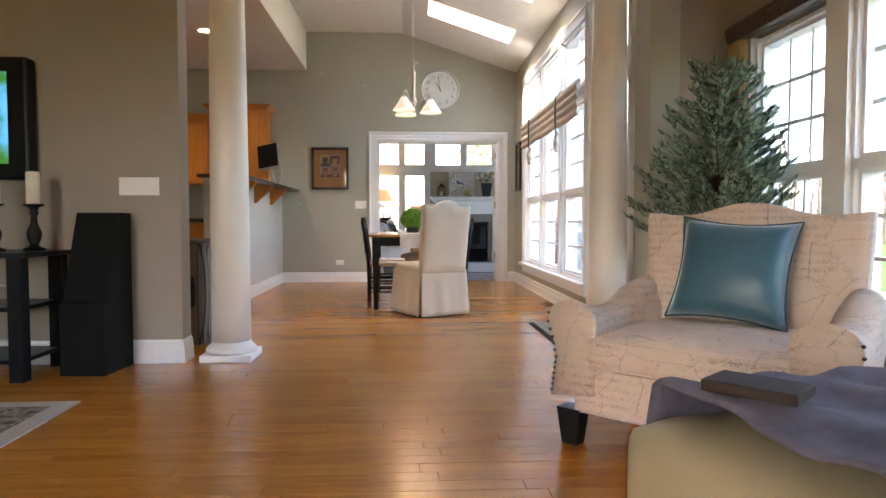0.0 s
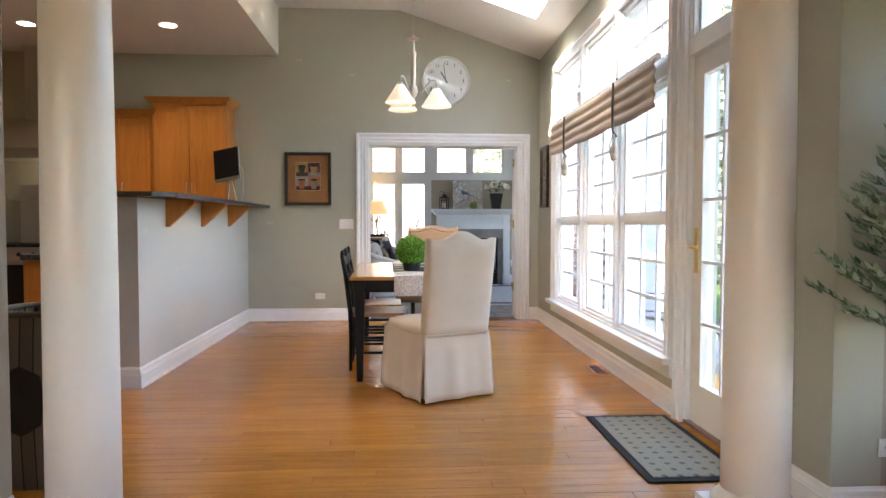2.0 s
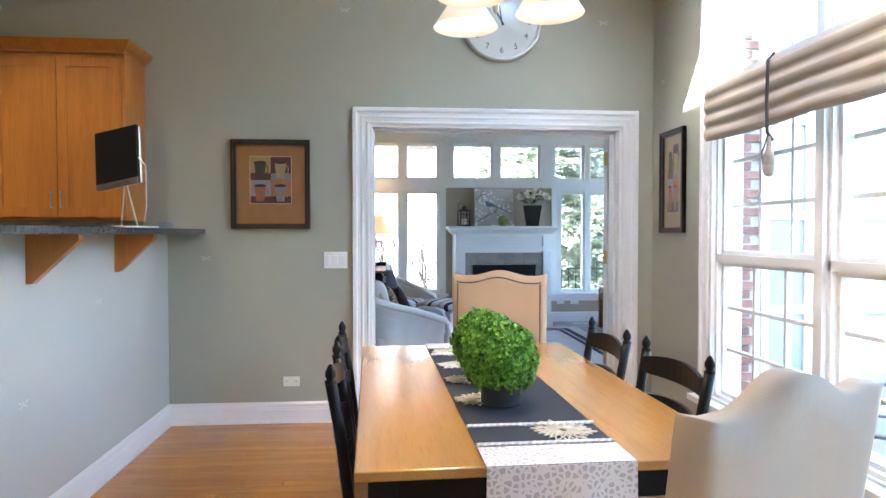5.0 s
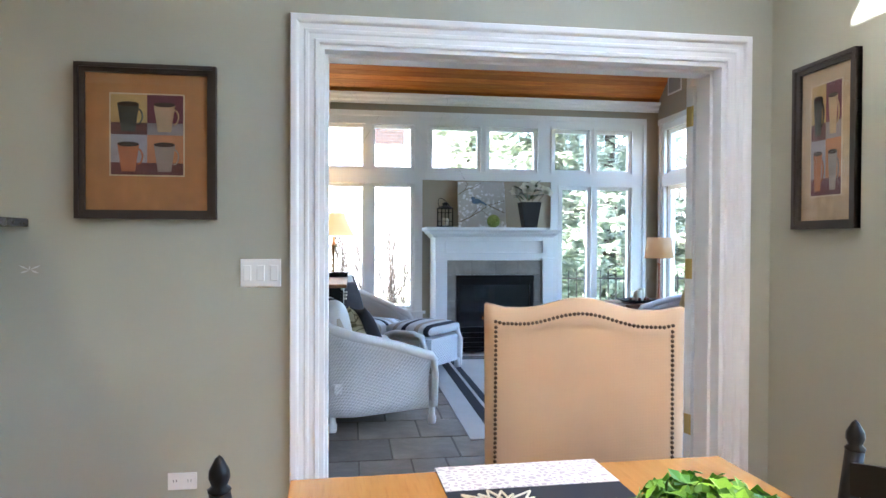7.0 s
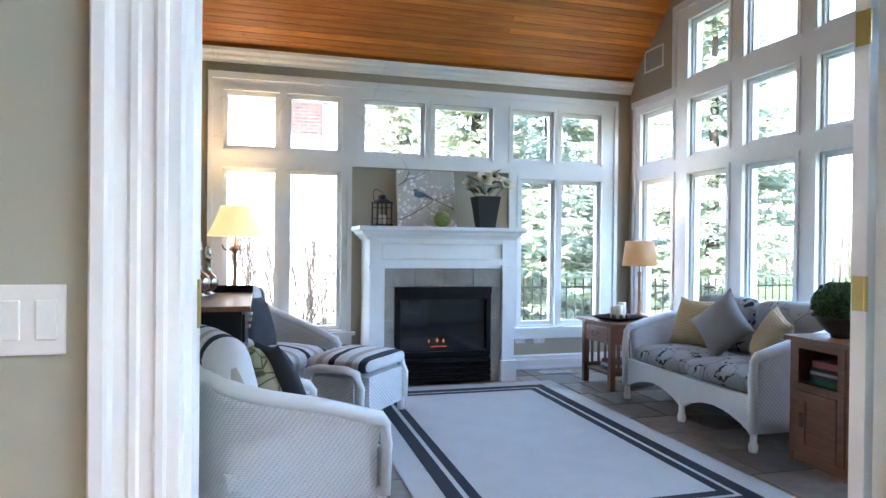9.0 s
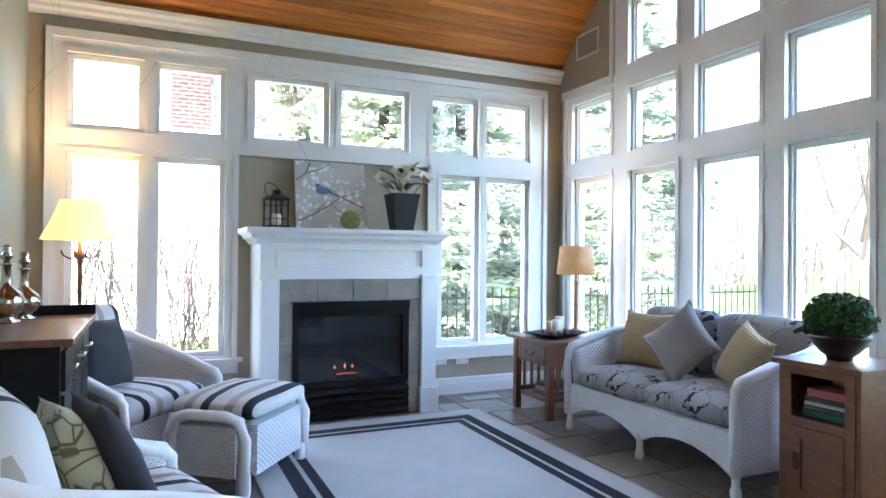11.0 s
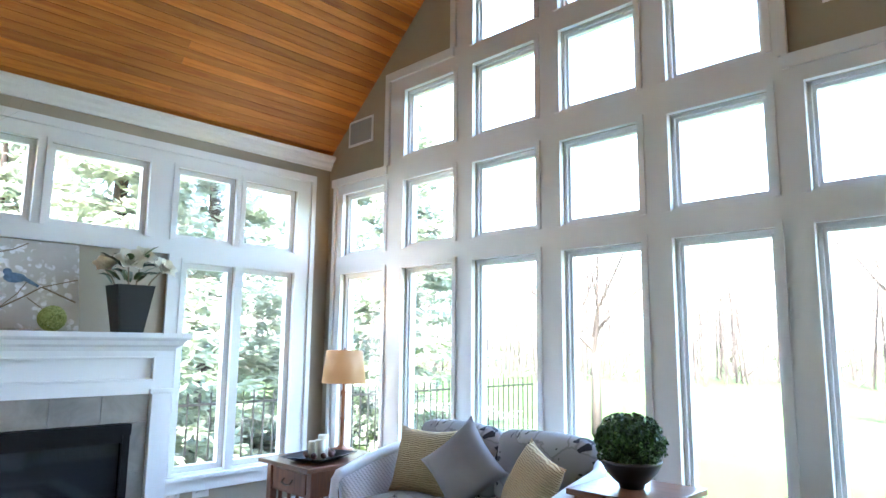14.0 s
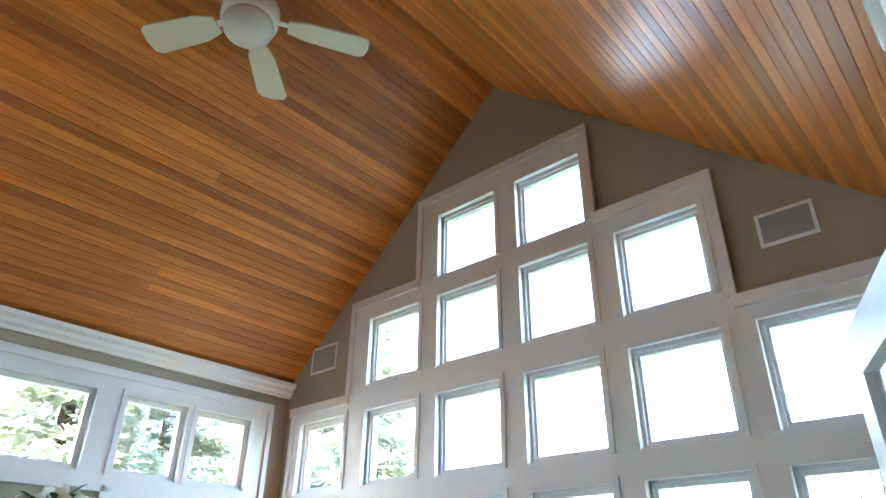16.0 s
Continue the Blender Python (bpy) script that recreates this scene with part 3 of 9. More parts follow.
sash_window(0, -1, EAST, 4.255, 5.165, 2.21, 2.77, 3, 2, 0.045, "white transom window above the terrace door")

# skylights
for x0, x1, y0, y1 in SKYLIGHTS:
    WINDOW_COUNT[0] += 1
    win = thing("window_%d" % WINDOW_COUNT[0], "slanting skylight with a white frame in the vaulted ceiling", "skylight")
    win["kind"] = "structure"
    bm = bmesh.new()
    for a, b in ((y0 - 0.03, y0), (y1, y1 + 0.03)):
        prism(bm, [(x0, roof_z(x0) + 0.08), (x1, roof_z(x1) + 0.08), (x1, roof_z(x1) + 0.11), (x0, roof_z(x0) + 0.11)], 1, a, b)
    for a, b in ((x0 - 0.03, x0), (x1, x1 + 0.03)):
        prism(bm, [(a, roof_z(a) + 0.08), (b, roof_z(b) + 0.08), (b, roof_z(b) + 0.11), (a, roof_z(a) + 0.11)], 1, y0 - 0.03, y1 + 0.03)
    part("window_frame", bm, TRIM, win)
    bm = bmesh.new()
    prism(bm, [(x0, roof_z(x0) + 0.10), (x1, roof_z(x1) + 0.10), (x1, roof_z(x1) + 0.104), (x0, roof_z(x0) + 0.104)], 1, y0, y1)
    part("pane", bm, GLASS, win).visible_shadow = False

# living room window
for y0, y1 in ((2.90, 3.64), (1.98, 2.72), (1.06, 1.80), (0.14, 0.88)):
    sash_window(0, -1, 2.30, y0, y1, 0.47, 1.20, 3, 3, 0.05, "white living room window, lower sash", 0.07)
    sash_window(0, -1, 2.30, y0, y1, 1.20, 2.06, 3, 3, 0.05, "white living room window, upper sash", 0.10)
bm = bmesh.new()
for a, b in ((3.64, 3.66), (2.72, 2.90), (1.80, 1.98), (0.88, 1.06), (-0.6, 0.14)):
    box(bm, 2.285, 2.46, a, b, 0.45, 2.08)
structure("trim", bm, TRIM, "white mullions of the living room window", "window trim")
casing("trim", 0, -1, 2.30, -0.6, 3.66, 2.08, 0.10, 0.45, "white casing round the living room window")


# ---- floors ----
random.seed(5)
PLANK = 0.083
rest_v, rest_f = [], []
plank_mesh = {}
near = []


def plank_verts(x0, x1, y0, y1, z):
    return [(x0, y0, z - 0.012), (x1, y0, z - 0.012), (x1, y1, z - 0.012), (x0, y1, z - 0.012),
            (x0 + 0.0007, y0 + 0.0007, z), (x1 - 0.0007, y0 + 0.0007, z), (x1 - 0.0007, y1 - 0.0007, z), (x0 + 0.0007, y1 - 0.0007, z)]


PLANK_FACES = [(4, 5, 6, 7), (0, 1, 5, 4), (1, 2, 6, 5), (2, 3, 7, 6), (3, 0, 4, 7)]
rows_n = int((WALL_N + 3.0) / PLANK) + 1
for r in range(rows_n):
    y0 = -3.0 + r * PLANK
    y1 = min(y0 + PLANK - 0.0005, WALL_N + 0.03)
    x = -6.0 - random.uniform(0, 1.5)
    xe = 2.30 if y0 < 3.87 else EAST
    while x < xe:
        x2 = x + random.choice((0.6, 0.9, 1.2, 1.5, 1.8))
        a, b = max(x, -6.0), min(x2, xe)
        if b - a > 0.02:
            z = random.uniform(-0.0006, 0.0)
            if 3.9 < y0 < 7.2 and a > -2.4 and len(near) < 300:
                near.append((a, b, y0, y1, z))
            else:
                k = len(rest_v)
                rest_v += plank_verts(a, b - 0.0008, y0, y1, z)
                rest_f += [tuple(i + k for i in f) for f in PLANK_FACES]
        x = x2
FLOOR = bpy.data.objects["floor"]
me = bpy.data.meshes.new("planks")
me.from_pydata(rest_v, [], rest_f)
me.materials.append(OAK_REST)
planks = new("planks", me)
planks.parent = FLOOR
planks["kind"] = "stuff"



def slate_material():
    m, t, b = shader("slate_tile")
    v = coords(t)
    o = t.nodes.new("ShaderNodeObjectInfo")
    n1, n2 = noise_node(t, v, 3.5, 6, 0.6, 0.6), noise_node(t, v, 40, 4)
    c = ramp_node(t, [(0.3, (0.15, 0.125, 0.10)), (0.5, (0.23, 0.195, 0.16)), (0.72, (0.33, 0.28, 0.23))], n1)
    tone = ramp_node(t, [(0.0, (0.55, 0.55, 0.6)), (0.5, (0.9, 0.85, 0.8)), (1.0, (1.15, 1.1, 1.05))], o.outputs["Random"])
    t.links.new(mix_node(t, c, tone, 1.0, "MULTIPLY"), b.inputs["Base Color"])
    rough_node(t, b, n2, 0.28, 0.5)
    bump_node(t, b, n1, 0.35, 0.01)
    return m


SLATE = slate_material()
GROUT = paint("grout", (0.16, 0.14, 0.12), 0.9, 0.1, 0.3)
bm = bmesh.new()
box(bm, SUN_W - 0.2, SUN_E + 0.2, SUN_S - 0.02, SUN_N + 0.2, -0.2, -0.006)
sun_floor = structure("floor_sunroom", bm, GROUT, "grey-brown slate tile floor of the sunroom", "floor")

# ---- columns ----
for x, y in ((-1.085, 3.94), (1.466, 3.95)):
    col = thing("column", "smooth cream painted round column on a square plinth", "column", pose(x, y, 0), "columns between living and dining room")
    bm = block(-0.165, 0.165, -0.165, 0.165, 0, 0.045, 0.004)
    part("plinth", bm, TRIM, col)
    bm = bmesh.new()
    lathe(bm, [(0.158, 0.045), (0.163, 0.055), (0.163, 0.07), (0.155, 0.082), (0.142, 0.086), (0.14, 0.094), (0.132, 0.1), (0.127, 0.12)], 40)
    part("base_ring", bm, TRIM, col, smooth=True)
    bm = bmesh.new()
    lathe(bm, [(0.126, 0.12), (0.125, 0.6), (0.123, 1.2), (0.118, 1.8), (0.11, 2.4), (0.104, 2.9), (0.112, 2.92), (0.112, 2.95), (0.13, 2.97), (0.13, 3.0)], 40)
    part("shaft", bm, COLUMN_PAINT, col, smooth=True)

# ---- outdoors ----


def ground_material():
    m, t, b = shader("lawn")
    v = coords(t)
    n1, n2 = noise_node(t, v, 0.25, 5), noise_node(t, v, 30, 4)
    c = mix_node(t, ramp_node(t, [(0.35, (0.028, 0.050, 0.012)), (0.65, (0.038, 0.062, 0.018))], n1), (0.055, 0.060, 0.028), ramp_node(t, [(0.5, (0, 0, 0)), (0.8, (0.7, 0.7, 0.7))], n2))
    t.links.new(c, b.inputs["Base Color"])
    b.inputs["Roughness"].default_value = 0.9
    b.inputs["Specular IOR Level"].default_value = 0.1
    bump_node(t, b, n2, 0.8, 0.05)
    return m


bm = bmesh.new()
bmesh.ops.create_grid(bm, x_segments=24, y_segments=24, size=900)
bmesh.ops.translate(bm, verts=bm.verts[:], vec=(0, 0, -0.45))
structure("ground", bm, ground_material(), "bright spring lawn round the house", "ground")


# ---- shapes for furniture ----
def pillow(w, h, d, pinch=0.12, res=12):
    """A stuffed square pillow in the x-z plane, thick along y, with drawn-in sides and pointed corners."""
    bm = bmesh.new()
    grids = []
    for side in (1, -1):
        g = []
        for i in range(res + 1):
            row = []
            for j in range(res + 1):
                u, v = 2 * i / res - 1, 2 * j / res - 1
                puff = ((1 - u * u) * (1 - v * v)) ** 0.45
                x = u * w / 2 * (1 - pinch * (1 - u * u) * 0 - pinch * (1 - v * v) * abs(u) ** 3)
                z = v * h / 2 * (1 - pinch * (1 - u * u) * abs(v) ** 3)
                wob = 0.012 * noise.noise(Vector((u * 2 + w * 7, v * 2 + side, h * 9)))
                row.append(bm.verts.new((x, side * (puff * d / 2 + wob * puff), z)))
            g.append(row)
        grids.append(g)
        for i in range(res):
            for j in range(res):
                q = (g[i][j], g[i + 1][j], g[i + 1][j + 1], g[i][j + 1])
                bm.faces.new(q if side < 0 else q[::-1])
    bmesh.ops.remove_doubles(bm, verts=bm.verts[:], dist=1e-5)
    return bm


def cushion(x0, x1, y0, y1, z0, z1, puff=0.02, r=0.04, cuts=8):
    """A boxed seat cushion: rounded edges and a domed top."""
    bm = bmesh.new()
    box(bm, x0, x1, y0, y1, z0, z1)
    bmesh.ops.subdivide_edges(bm, edges=bm.edges[:], cuts=cuts, use_grid_fill=True)
    c = Vector(((x0 + x1) / 2, (y0 + y1) / 2, (z0 + z1) / 2))
    hx, hy, hz = (x1 - x0) / 2, (y1 - y0) / 2, (z1 - z0) / 2
    r = min(r, hx, hy, hz)
    for v in bm.verts:
        d = v.co - c
        core = Vector((max(-hx + r, min(hx - r, d.x)), max(-hy + r, min(hy - r, d.y)), max(-hz + r, min(hz - r, d.z))))
        e = d - core
        if e.length > 1e-6:
            d = core + e.normalized() * min(r, max(abs(e.x), abs(e.y), abs(e.z)))
        u, w = d.x / hx, d.y / hy
        dome = max(0.0, (1 - u * u)) * max(0.0, (1 - w * w))
        d.z += (puff if d.z > 0 else -puff * 0.2) * dome * abs(d.z) / hz
        bulge = max(0.0, 1 - (d.z / hz) ** 2)
        d.x += 0.4 * puff * u * bulge * max(0.0, 1 - w * w)
        d.y += 0.4 * puff * w * bulge * max(0.0, 1 - u * u)
        d += Vector((0, 0, 1)) * 0.004 * noise.noise((c + d) * 7)
        v.co = c + d
    return bm


def ring_bead(bm, points, radius, n=6):
    """Small round nail heads along points."""
    for p in points:
        bmesh.ops.create_icosphere(bm, subdivisions=1, radius=radius, matrix=Matrix.Translation(p))


def leaf_ball(radius, count, size, seed, squash=1.0):
    """A clipped ball of small leaves with an uneven outline."""
    rng = random.Random(seed)
    vs, fs = [], []
    for k in range(count):
        z = rng.uniform(-0.75, 1)
        a = rng.uniform(0, 2 * math.pi)
        s = math.sqrt(max(0.0, 1 - z * z))
        n = Vector((s * math.cos(a), s * math.sin(a), z))
        lump = 1 + 0.12 * noise.noise(n * 2.6 + Vector((seed, 0, 0)))
        p = n * radius * lump * rng.uniform(0.72, 1.04)
        p.z *= squash
        t1 = n.cross(Vector((rng.uniform(-1, 1), rng.uniform(-1, 1), rng.uniform(-1, 1)))).normalized()
        d = (n * rng.uniform(0.1, 1.0) + t1 * rng.uniform(0.4, 1.0)).normalized()
        w = d.cross(n + t1 * 0.3).normalized()
        L, W = size * rng.uniform(0.7, 1.3), size * rng.uniform(0.3, 0.5)
        k0 = len(vs)
        vs += [tuple(p - d * L * 0.5), tuple(p + w * W + n * W * 0.3), tuple(p + d * L * 0.5), tuple(p - w * W + n * W * 0.3)]
        fs += [(k0, k0 + 1, k0 + 2), (k0, k0 + 2, k0 + 3)]
    me = bpy.data.meshes.new("leaves")
    me.from_pydata(vs, [], fs)
    return me


def leaf_material(name, dark, light, rough=0.5):
    m, t, b = shader(name)
    g = t.nodes.new("ShaderNodeNewGeometry")
    t.links.new(ramp_node(t, [(0.0, dark), (1.0, light)], g.outputs["Random Per Island"]), b.inputs["Base Color"])
    b.inputs["Roughness"].default_value = rough
    b.inputs["Specular IOR Level"].default_value = 0.25
    return m


def mesh_part(name, me, material, parent, label=""):
    me.materials.append(material)
    ob = new(name, me)
    ob.parent = parent
    if label:
        ob["label"] = label
    return ob


LINEN = cloth("cream_linen", (0.60, 0.50, 0.39), 0.9, 500, 0.05)
LINEN_PINK = cloth("warm_cream_linen", (0.44, 0.305, 0.195), 0.85, 500, 0.04)

# ---- dining table ----
table = thing("dining_table", "honey wood topped dining table with black legs", "table", pose(0.18, 7.08, 0, 0, 0, 1.7) @ Matrix.Diagonal((1, 0.936, 1, 1)))
bm = block(-0.51, 0.51, -0.93, 0.93, 0.748, 0.775, 0.005, 3)
part("tabletop", bm, TABLE_WOOD, table, "honey-coloured polished wooden top")
for x0, x1, y0, y1 in ((-0.44, 0.44, -0.86, -0.838), (-0.44, 0.44, 0.838, 0.86), (-0.45, -0.428, -0.84, 0.84), (0.428, 0.45, -0.84, 0.84)):
    part("apron", block(x0, x1, y0, y1, 0.655, 0.748, 0.003), BLACK_PAINT, table)
for x, y in ((-0.44, -0.86), (0.44, -0.86), (-0.44, 0.86), (0.44, 0.86)):
    bm = bmesh.new()
    rings = []
    for h, z in ((0.022, 0.0), (0.037, 0.62), (0.037, 0.748)):
        rings.append([bm.verts.new((x + a * h, y + b * h, z)) for a, b in ((-1, -1), (1, -1), (1, 1), (-1, 1))])
    for r0, r1 in zip(rings, rings[1:]):
        for k in range(4):
            bm.faces.new((r0[k], r0[(k + 1) % 4], r1[(k + 1) % 4], r1[k]))
    bm.faces.new(rings[0][::-1]), bm.faces.new(rings[-1])
    soft(bm, 0.003, 1)
    part("leg", bm, BLACK_PAINT, table)


def runner_material(name, base, line, scale, thick):
    m, t, b = shader(name)
    v = coords(t)
    n = noise_node(t, v, 6, 2)
    vor = t.nodes.new("ShaderNodeTexVoronoi")
    vor.feature = "DISTANCE_TO_EDGE"
    vor.inputs["Scale"].default_value = scale
    t.links.new(v, vor.inputs["Vector"])
    t.links.new(mix_node(t, line, base, ramp_node(t, [(thick, (0, 0, 0)), (thick + 0.02, (1, 1, 1))], vor.outputs["Distance"])), b.inputs["Base Color"])
    b.inputs["Roughness"].default_value = 0.85
    bump_node(t, b, n, 0.2, 0.003)
    return m


NAVY_CLOTH = cloth("navy_runner_cloth", (0.012, 0.014, 0.022), 0.85, 400, 0.1)
LACE = runner_material("cream_leaf_embroidery", (0.02, 0.022, 0.03), (0.62, 0.57, 0.46), 45, 0.09)
WHITE_LACE = runner_material("white_leaf_embroidery", (0.44, 0.41, 0.43), (0.68, 0.65, 0.64), 62, 0.16)
runner = thing("table_runner", "navy table runner with cream leaf embroidery and white ends", "table runner", pose(0.18, 7.08, 0.7755, 0, 0, 1.7) @ Matrix.Diagonal((1, 0.936, 1, 1)))
bm = bmesh.new()
box(bm, -0.19, 0.19, -0.94, 0.94, 0.0, 0.003)
part("runner_cloth", bm, NAVY_CLOTH, runner)
for y in (-0.94, 0.94):
    s = -1 if y < 0 else 1
    bm = bmesh.new()
    box(bm, -0.19, 0.19, min(y, y + s * 0.004), max(y, y + s * 0.004), -0.14, 0.002)
    bmesh.ops.subdivide_edges(bm, edges=bm.edges[:], cuts=8, use_grid_fill=True)
    for v in bm.verts:
        v.co.y += s * 0.006 * math.sin(v.co.x * 40) * (-v.co.z / 0.14)
    part("hanging_end", bm, WHITE_LACE, runner, "white embroidered hanging end")
for y0, y1, m in ((-0.94, -0.79, WHITE_LACE), (0.79, 0.94, WHITE_LACE)):
    bm = bmesh.new()
    box(bm, -0.19, 0.19, y0, y1, 0.0032, 0.0045)
    part("end_panel", bm, m, runner)
rng = random.Random(4)
for x, y, r in ((0.08, -0.66, 0.10), (-0.10, -0.26, 0.09), (-0.11, 0.06, 0.085), (0.09, 0.2, 0.09), (-0.1, 0.36, 0.09), (-0.09, 0.68, 0.10), (0.1, 0.6, 0.09)):
    bm = bmesh.new()
    for k in range(22):
        a = 2 * math.pi * k / 22
        d, w = Vector((math.cos(a), math.sin(a), 0)), Vector((-math.sin(a), math.cos(a), 0))
        L = r * rng.uniform(0.75, 1.1)
        c = Vector((x, y, 0.0045))
        pts = [c + d * L * 0.15, c + d * L * 0.5 + w * L * 0.13, c + d * L, c + d * L * 0.5 - w * L * 0.13]
        pts = [Vector((max(-0.185, min(0.185, p.x)), max(-0.93, min(0.93, p.y)), p.z)) for p in pts]
        tube(bm, [pts[0], pts[1], pts[2]], 0.0028, 4)
        tube(bm, [pts[0], pts[3], pts[2]], 0.0028, 4)
    part("embroidered_flower", bm, cloth("cream_thread", (0.62, 0.56, 0.42), 0.8, 600) if "cream_thread" not in bpy.data.materials else bpy.data.materials["cream_thread"], runner)
for y in (-0.60, 0.60, -0.78):
    bm = bmesh.new()
    tube(bm, [(-0.19 + 0.38 * k / 40, y + 0.004 * (k % 2), 0.007) for k in range(41)], 0.006, 5)
    part("white_braid", bm, WHITE_PLASTIC, runner)

BOXWOOD = leaf_material("bright_boxwood_leaf", (0.03, 0.13, 0.008), (0.22, 0.46, 0.05), 0.5)
POT_GREY = paint("dark_grey_pot", (0.045, 0.05, 0.055), 0.6, 0.2, 0.2)
for k, (x, y) in enumerate(((0.15, 6.77), (0.142, 7.10))):
    pot = thing("potted_plant", "round bright green topiary ball in a dark grey pot", "plant", pose(x, y, 0.781), "topiary balls on the dining table")
    bm = bmesh.new()
    lathe(bm, [(0.058, 0.0), (0.066, 0.004), (0.07, 0.09), (0.073, 0.094), (0.073, 0.105), (0.064, 0.105), (0.062, 0.09), (0.0, 0.088)], 24)
    part("pot", bm, POT_GREY, pot, smooth=True)
    ball = mesh_part("leaves", leaf_ball(0.122, 4600, 0.019, 11 + k), BOXWOOD, pot, "small bright green leaves")
    ball.location = (0, 0, 0.15)
    # dark green core that paints the shade between the leaves
    bm = bmesh.new()
    bmesh.ops.create_icosphere(bm, subdivisions=3, radius=0.09, matrix=Matrix.Translation((0, 0, 0.15)))
    part("inner_foliage", bm, paint("deep_leaf_shadow", (0.025, 0.07, 0.01), 0.9, 0.3, 0.3, 60), pot)


# ---- ladder-back chairs ----
SEAT_WOOD = wood("seat_wood", (0.46, 0.22, 0.07), (0.30, 0.13, 0.04), 0.3, "y", False, 0.25, 0.1)


def ladder_chair(m):
    """Faces +x; its back posts stand at x = -0.2."""
    ch = thing("dining_chair", "black ladder-back dining chair with a brown wooden seat", "chair", m, "black chairs at the dining table")
    bm = bmesh.new()
    box(bm, -0.2, 0.22, -0.215, 0.215, 0.425, 0.455)
    bmesh.ops.subdivide_edges(bm, edges=bm.edges[:], cuts=6, use_grid_fill=True)
    for v in bm.verts:
        t = (v.co.x + 0.2) / 0.42
        v.co.y *= 0.88 + 0.16 * t
        if v.co.z > 0.44:
            v.co.z -= 0.014 * max(0, 1 - (v.co.y / 0.17) ** 2) * max(0, 1 - ((v.co.x + 0.02) / 0.19) ** 2)
    part("seat", bm, SEAT_WOOD, ch, "brown dished wooden seat")
    for s in (-1, 1):
        bm = bmesh.new()
        tube(bm, [(-0.20, s * 0.185, 0.0), (-0.195, s * 0.187, 0.25), (-0.2, s * 0.19, 0.46), (-0.235, s * 0.2, 0.75), (-0.262, s * 0.205, 0.90)], [0.013, 0.017, 0.019, 0.018, 0.017], 10)
        post = part("back_post", bm, BLACK_PAINT, ch, smooth=True)
        bm = bmesh.new()
        lathe(bm, [(0.017, 0), (0.019, 0.006), (0.012, 0.012), (0.017, 0.024), (0.016, 0.036), (0.006, 0.055), (0.0, 0.06)], 10, (-0.262, s * 0.205, 0.897))
        part("finial", bm, BLACK_PAINT, post, smooth=True)
        bm = bmesh.new()
        tube(bm, [(0.205, s * 0.2, 0.0), (0.203, s * 0.2, 0.1), (0.2, s * 0.2, 0.3), (0.195, s * 0.195, 0.43)], [0.012, 0.016, 0.02, 0.018], 10)
        part("front_leg", bm, BLACK_PAINT, ch, smooth=True)
        for z in (0.14, 0.26):
            bm = bmesh.new()
            tube(bm, [(-0.197, s * 0.187, z), (0.0, s * 0.194, z), (0.203, s * 0.2, z)], [0.007, 0.011, 0.007], 8)
            part("side_rung", bm, BLACK_PAINT, ch, smooth=True)
    for z in (0.2, 0.32):
        bm = bmesh.new()
        tube(bm, [(0.203, -0.2, z), (0.203, 0, z), (0.203, 0.2, z)], [0.007, 0.012, 0.007], 8)
        part("front_rung", bm, BLACK_PAINT, ch, smooth=True)
    bm = bmesh.new()
    tube(bm, [(-0.197, -0.187, 0.22), (-0.197, 0.187, 0.22)], 0.008, 8)
    part("rear_rung", bm, BLACK_PAINT, ch, smooth=True)
    for z, h in ((0.56, 0.045), (0.69, 0.05), (0.82, 0.06)):
        bm = bmesh.new()
        n = 10
        lo, hi = [], []
        for k in range(n + 1):
            u = 2 * k / n - 1
            x = -0.2 - 0.12 * (z - 0.46) - 0.03 * (1 - u * u)
            arch = 0.02 * (1 - u * u)
            for lst, zz in ((lo, z), (hi, z + h + arch)):
                lst.append((bm.verts.new((x - 0.006, u * 0.19, zz)), bm.verts.new((x + 0.006, u * 0.19, zz))))
        for k in range(n):
            bm.faces.new((lo[k][0], lo[k + 1][0], hi[k + 1][0], hi[k][0]))
            bm.faces.new((lo[k + 1][1], lo[k][1], hi[k][1], hi[k + 1][1]))
            bm.faces.new((hi[k][0], hi[k + 1][0], hi[k + 1][1], hi[k][1]))
            bm.faces.new((lo[k + 1][0], lo[k][0], lo[k][1], lo[k + 1][1]))
        bmesh.ops.recalc_face_normals(bm, faces=bm.faces[:])
        part("back_slat", bm, BLACK_PAINT, ch)
    return ch


first = ladder_chair(pose(-0.14, 6.81, 0, 0, 0, 2))
copy_thing(first, pose(-0.16, 7.36, 0, 0, 0, 2))
copy_thing(first, pose(0.52, 6.81, 0, 0, 0, 186))
copy_thing(first, pose(0.475, 7.40, 0, 0, 0, 182))


# ---- upholstered end chairs ----
def camel(u, hump=0.055):
    """Height of a humped chair back across its width, u from -1 to 1."""
    a = abs(u)
    return hump * 0.5 * (1 + math.cos(math.pi * min(1.0, a / 0.62))) + 0.012 * max(0.0, (a - 0.8) / 0.2)


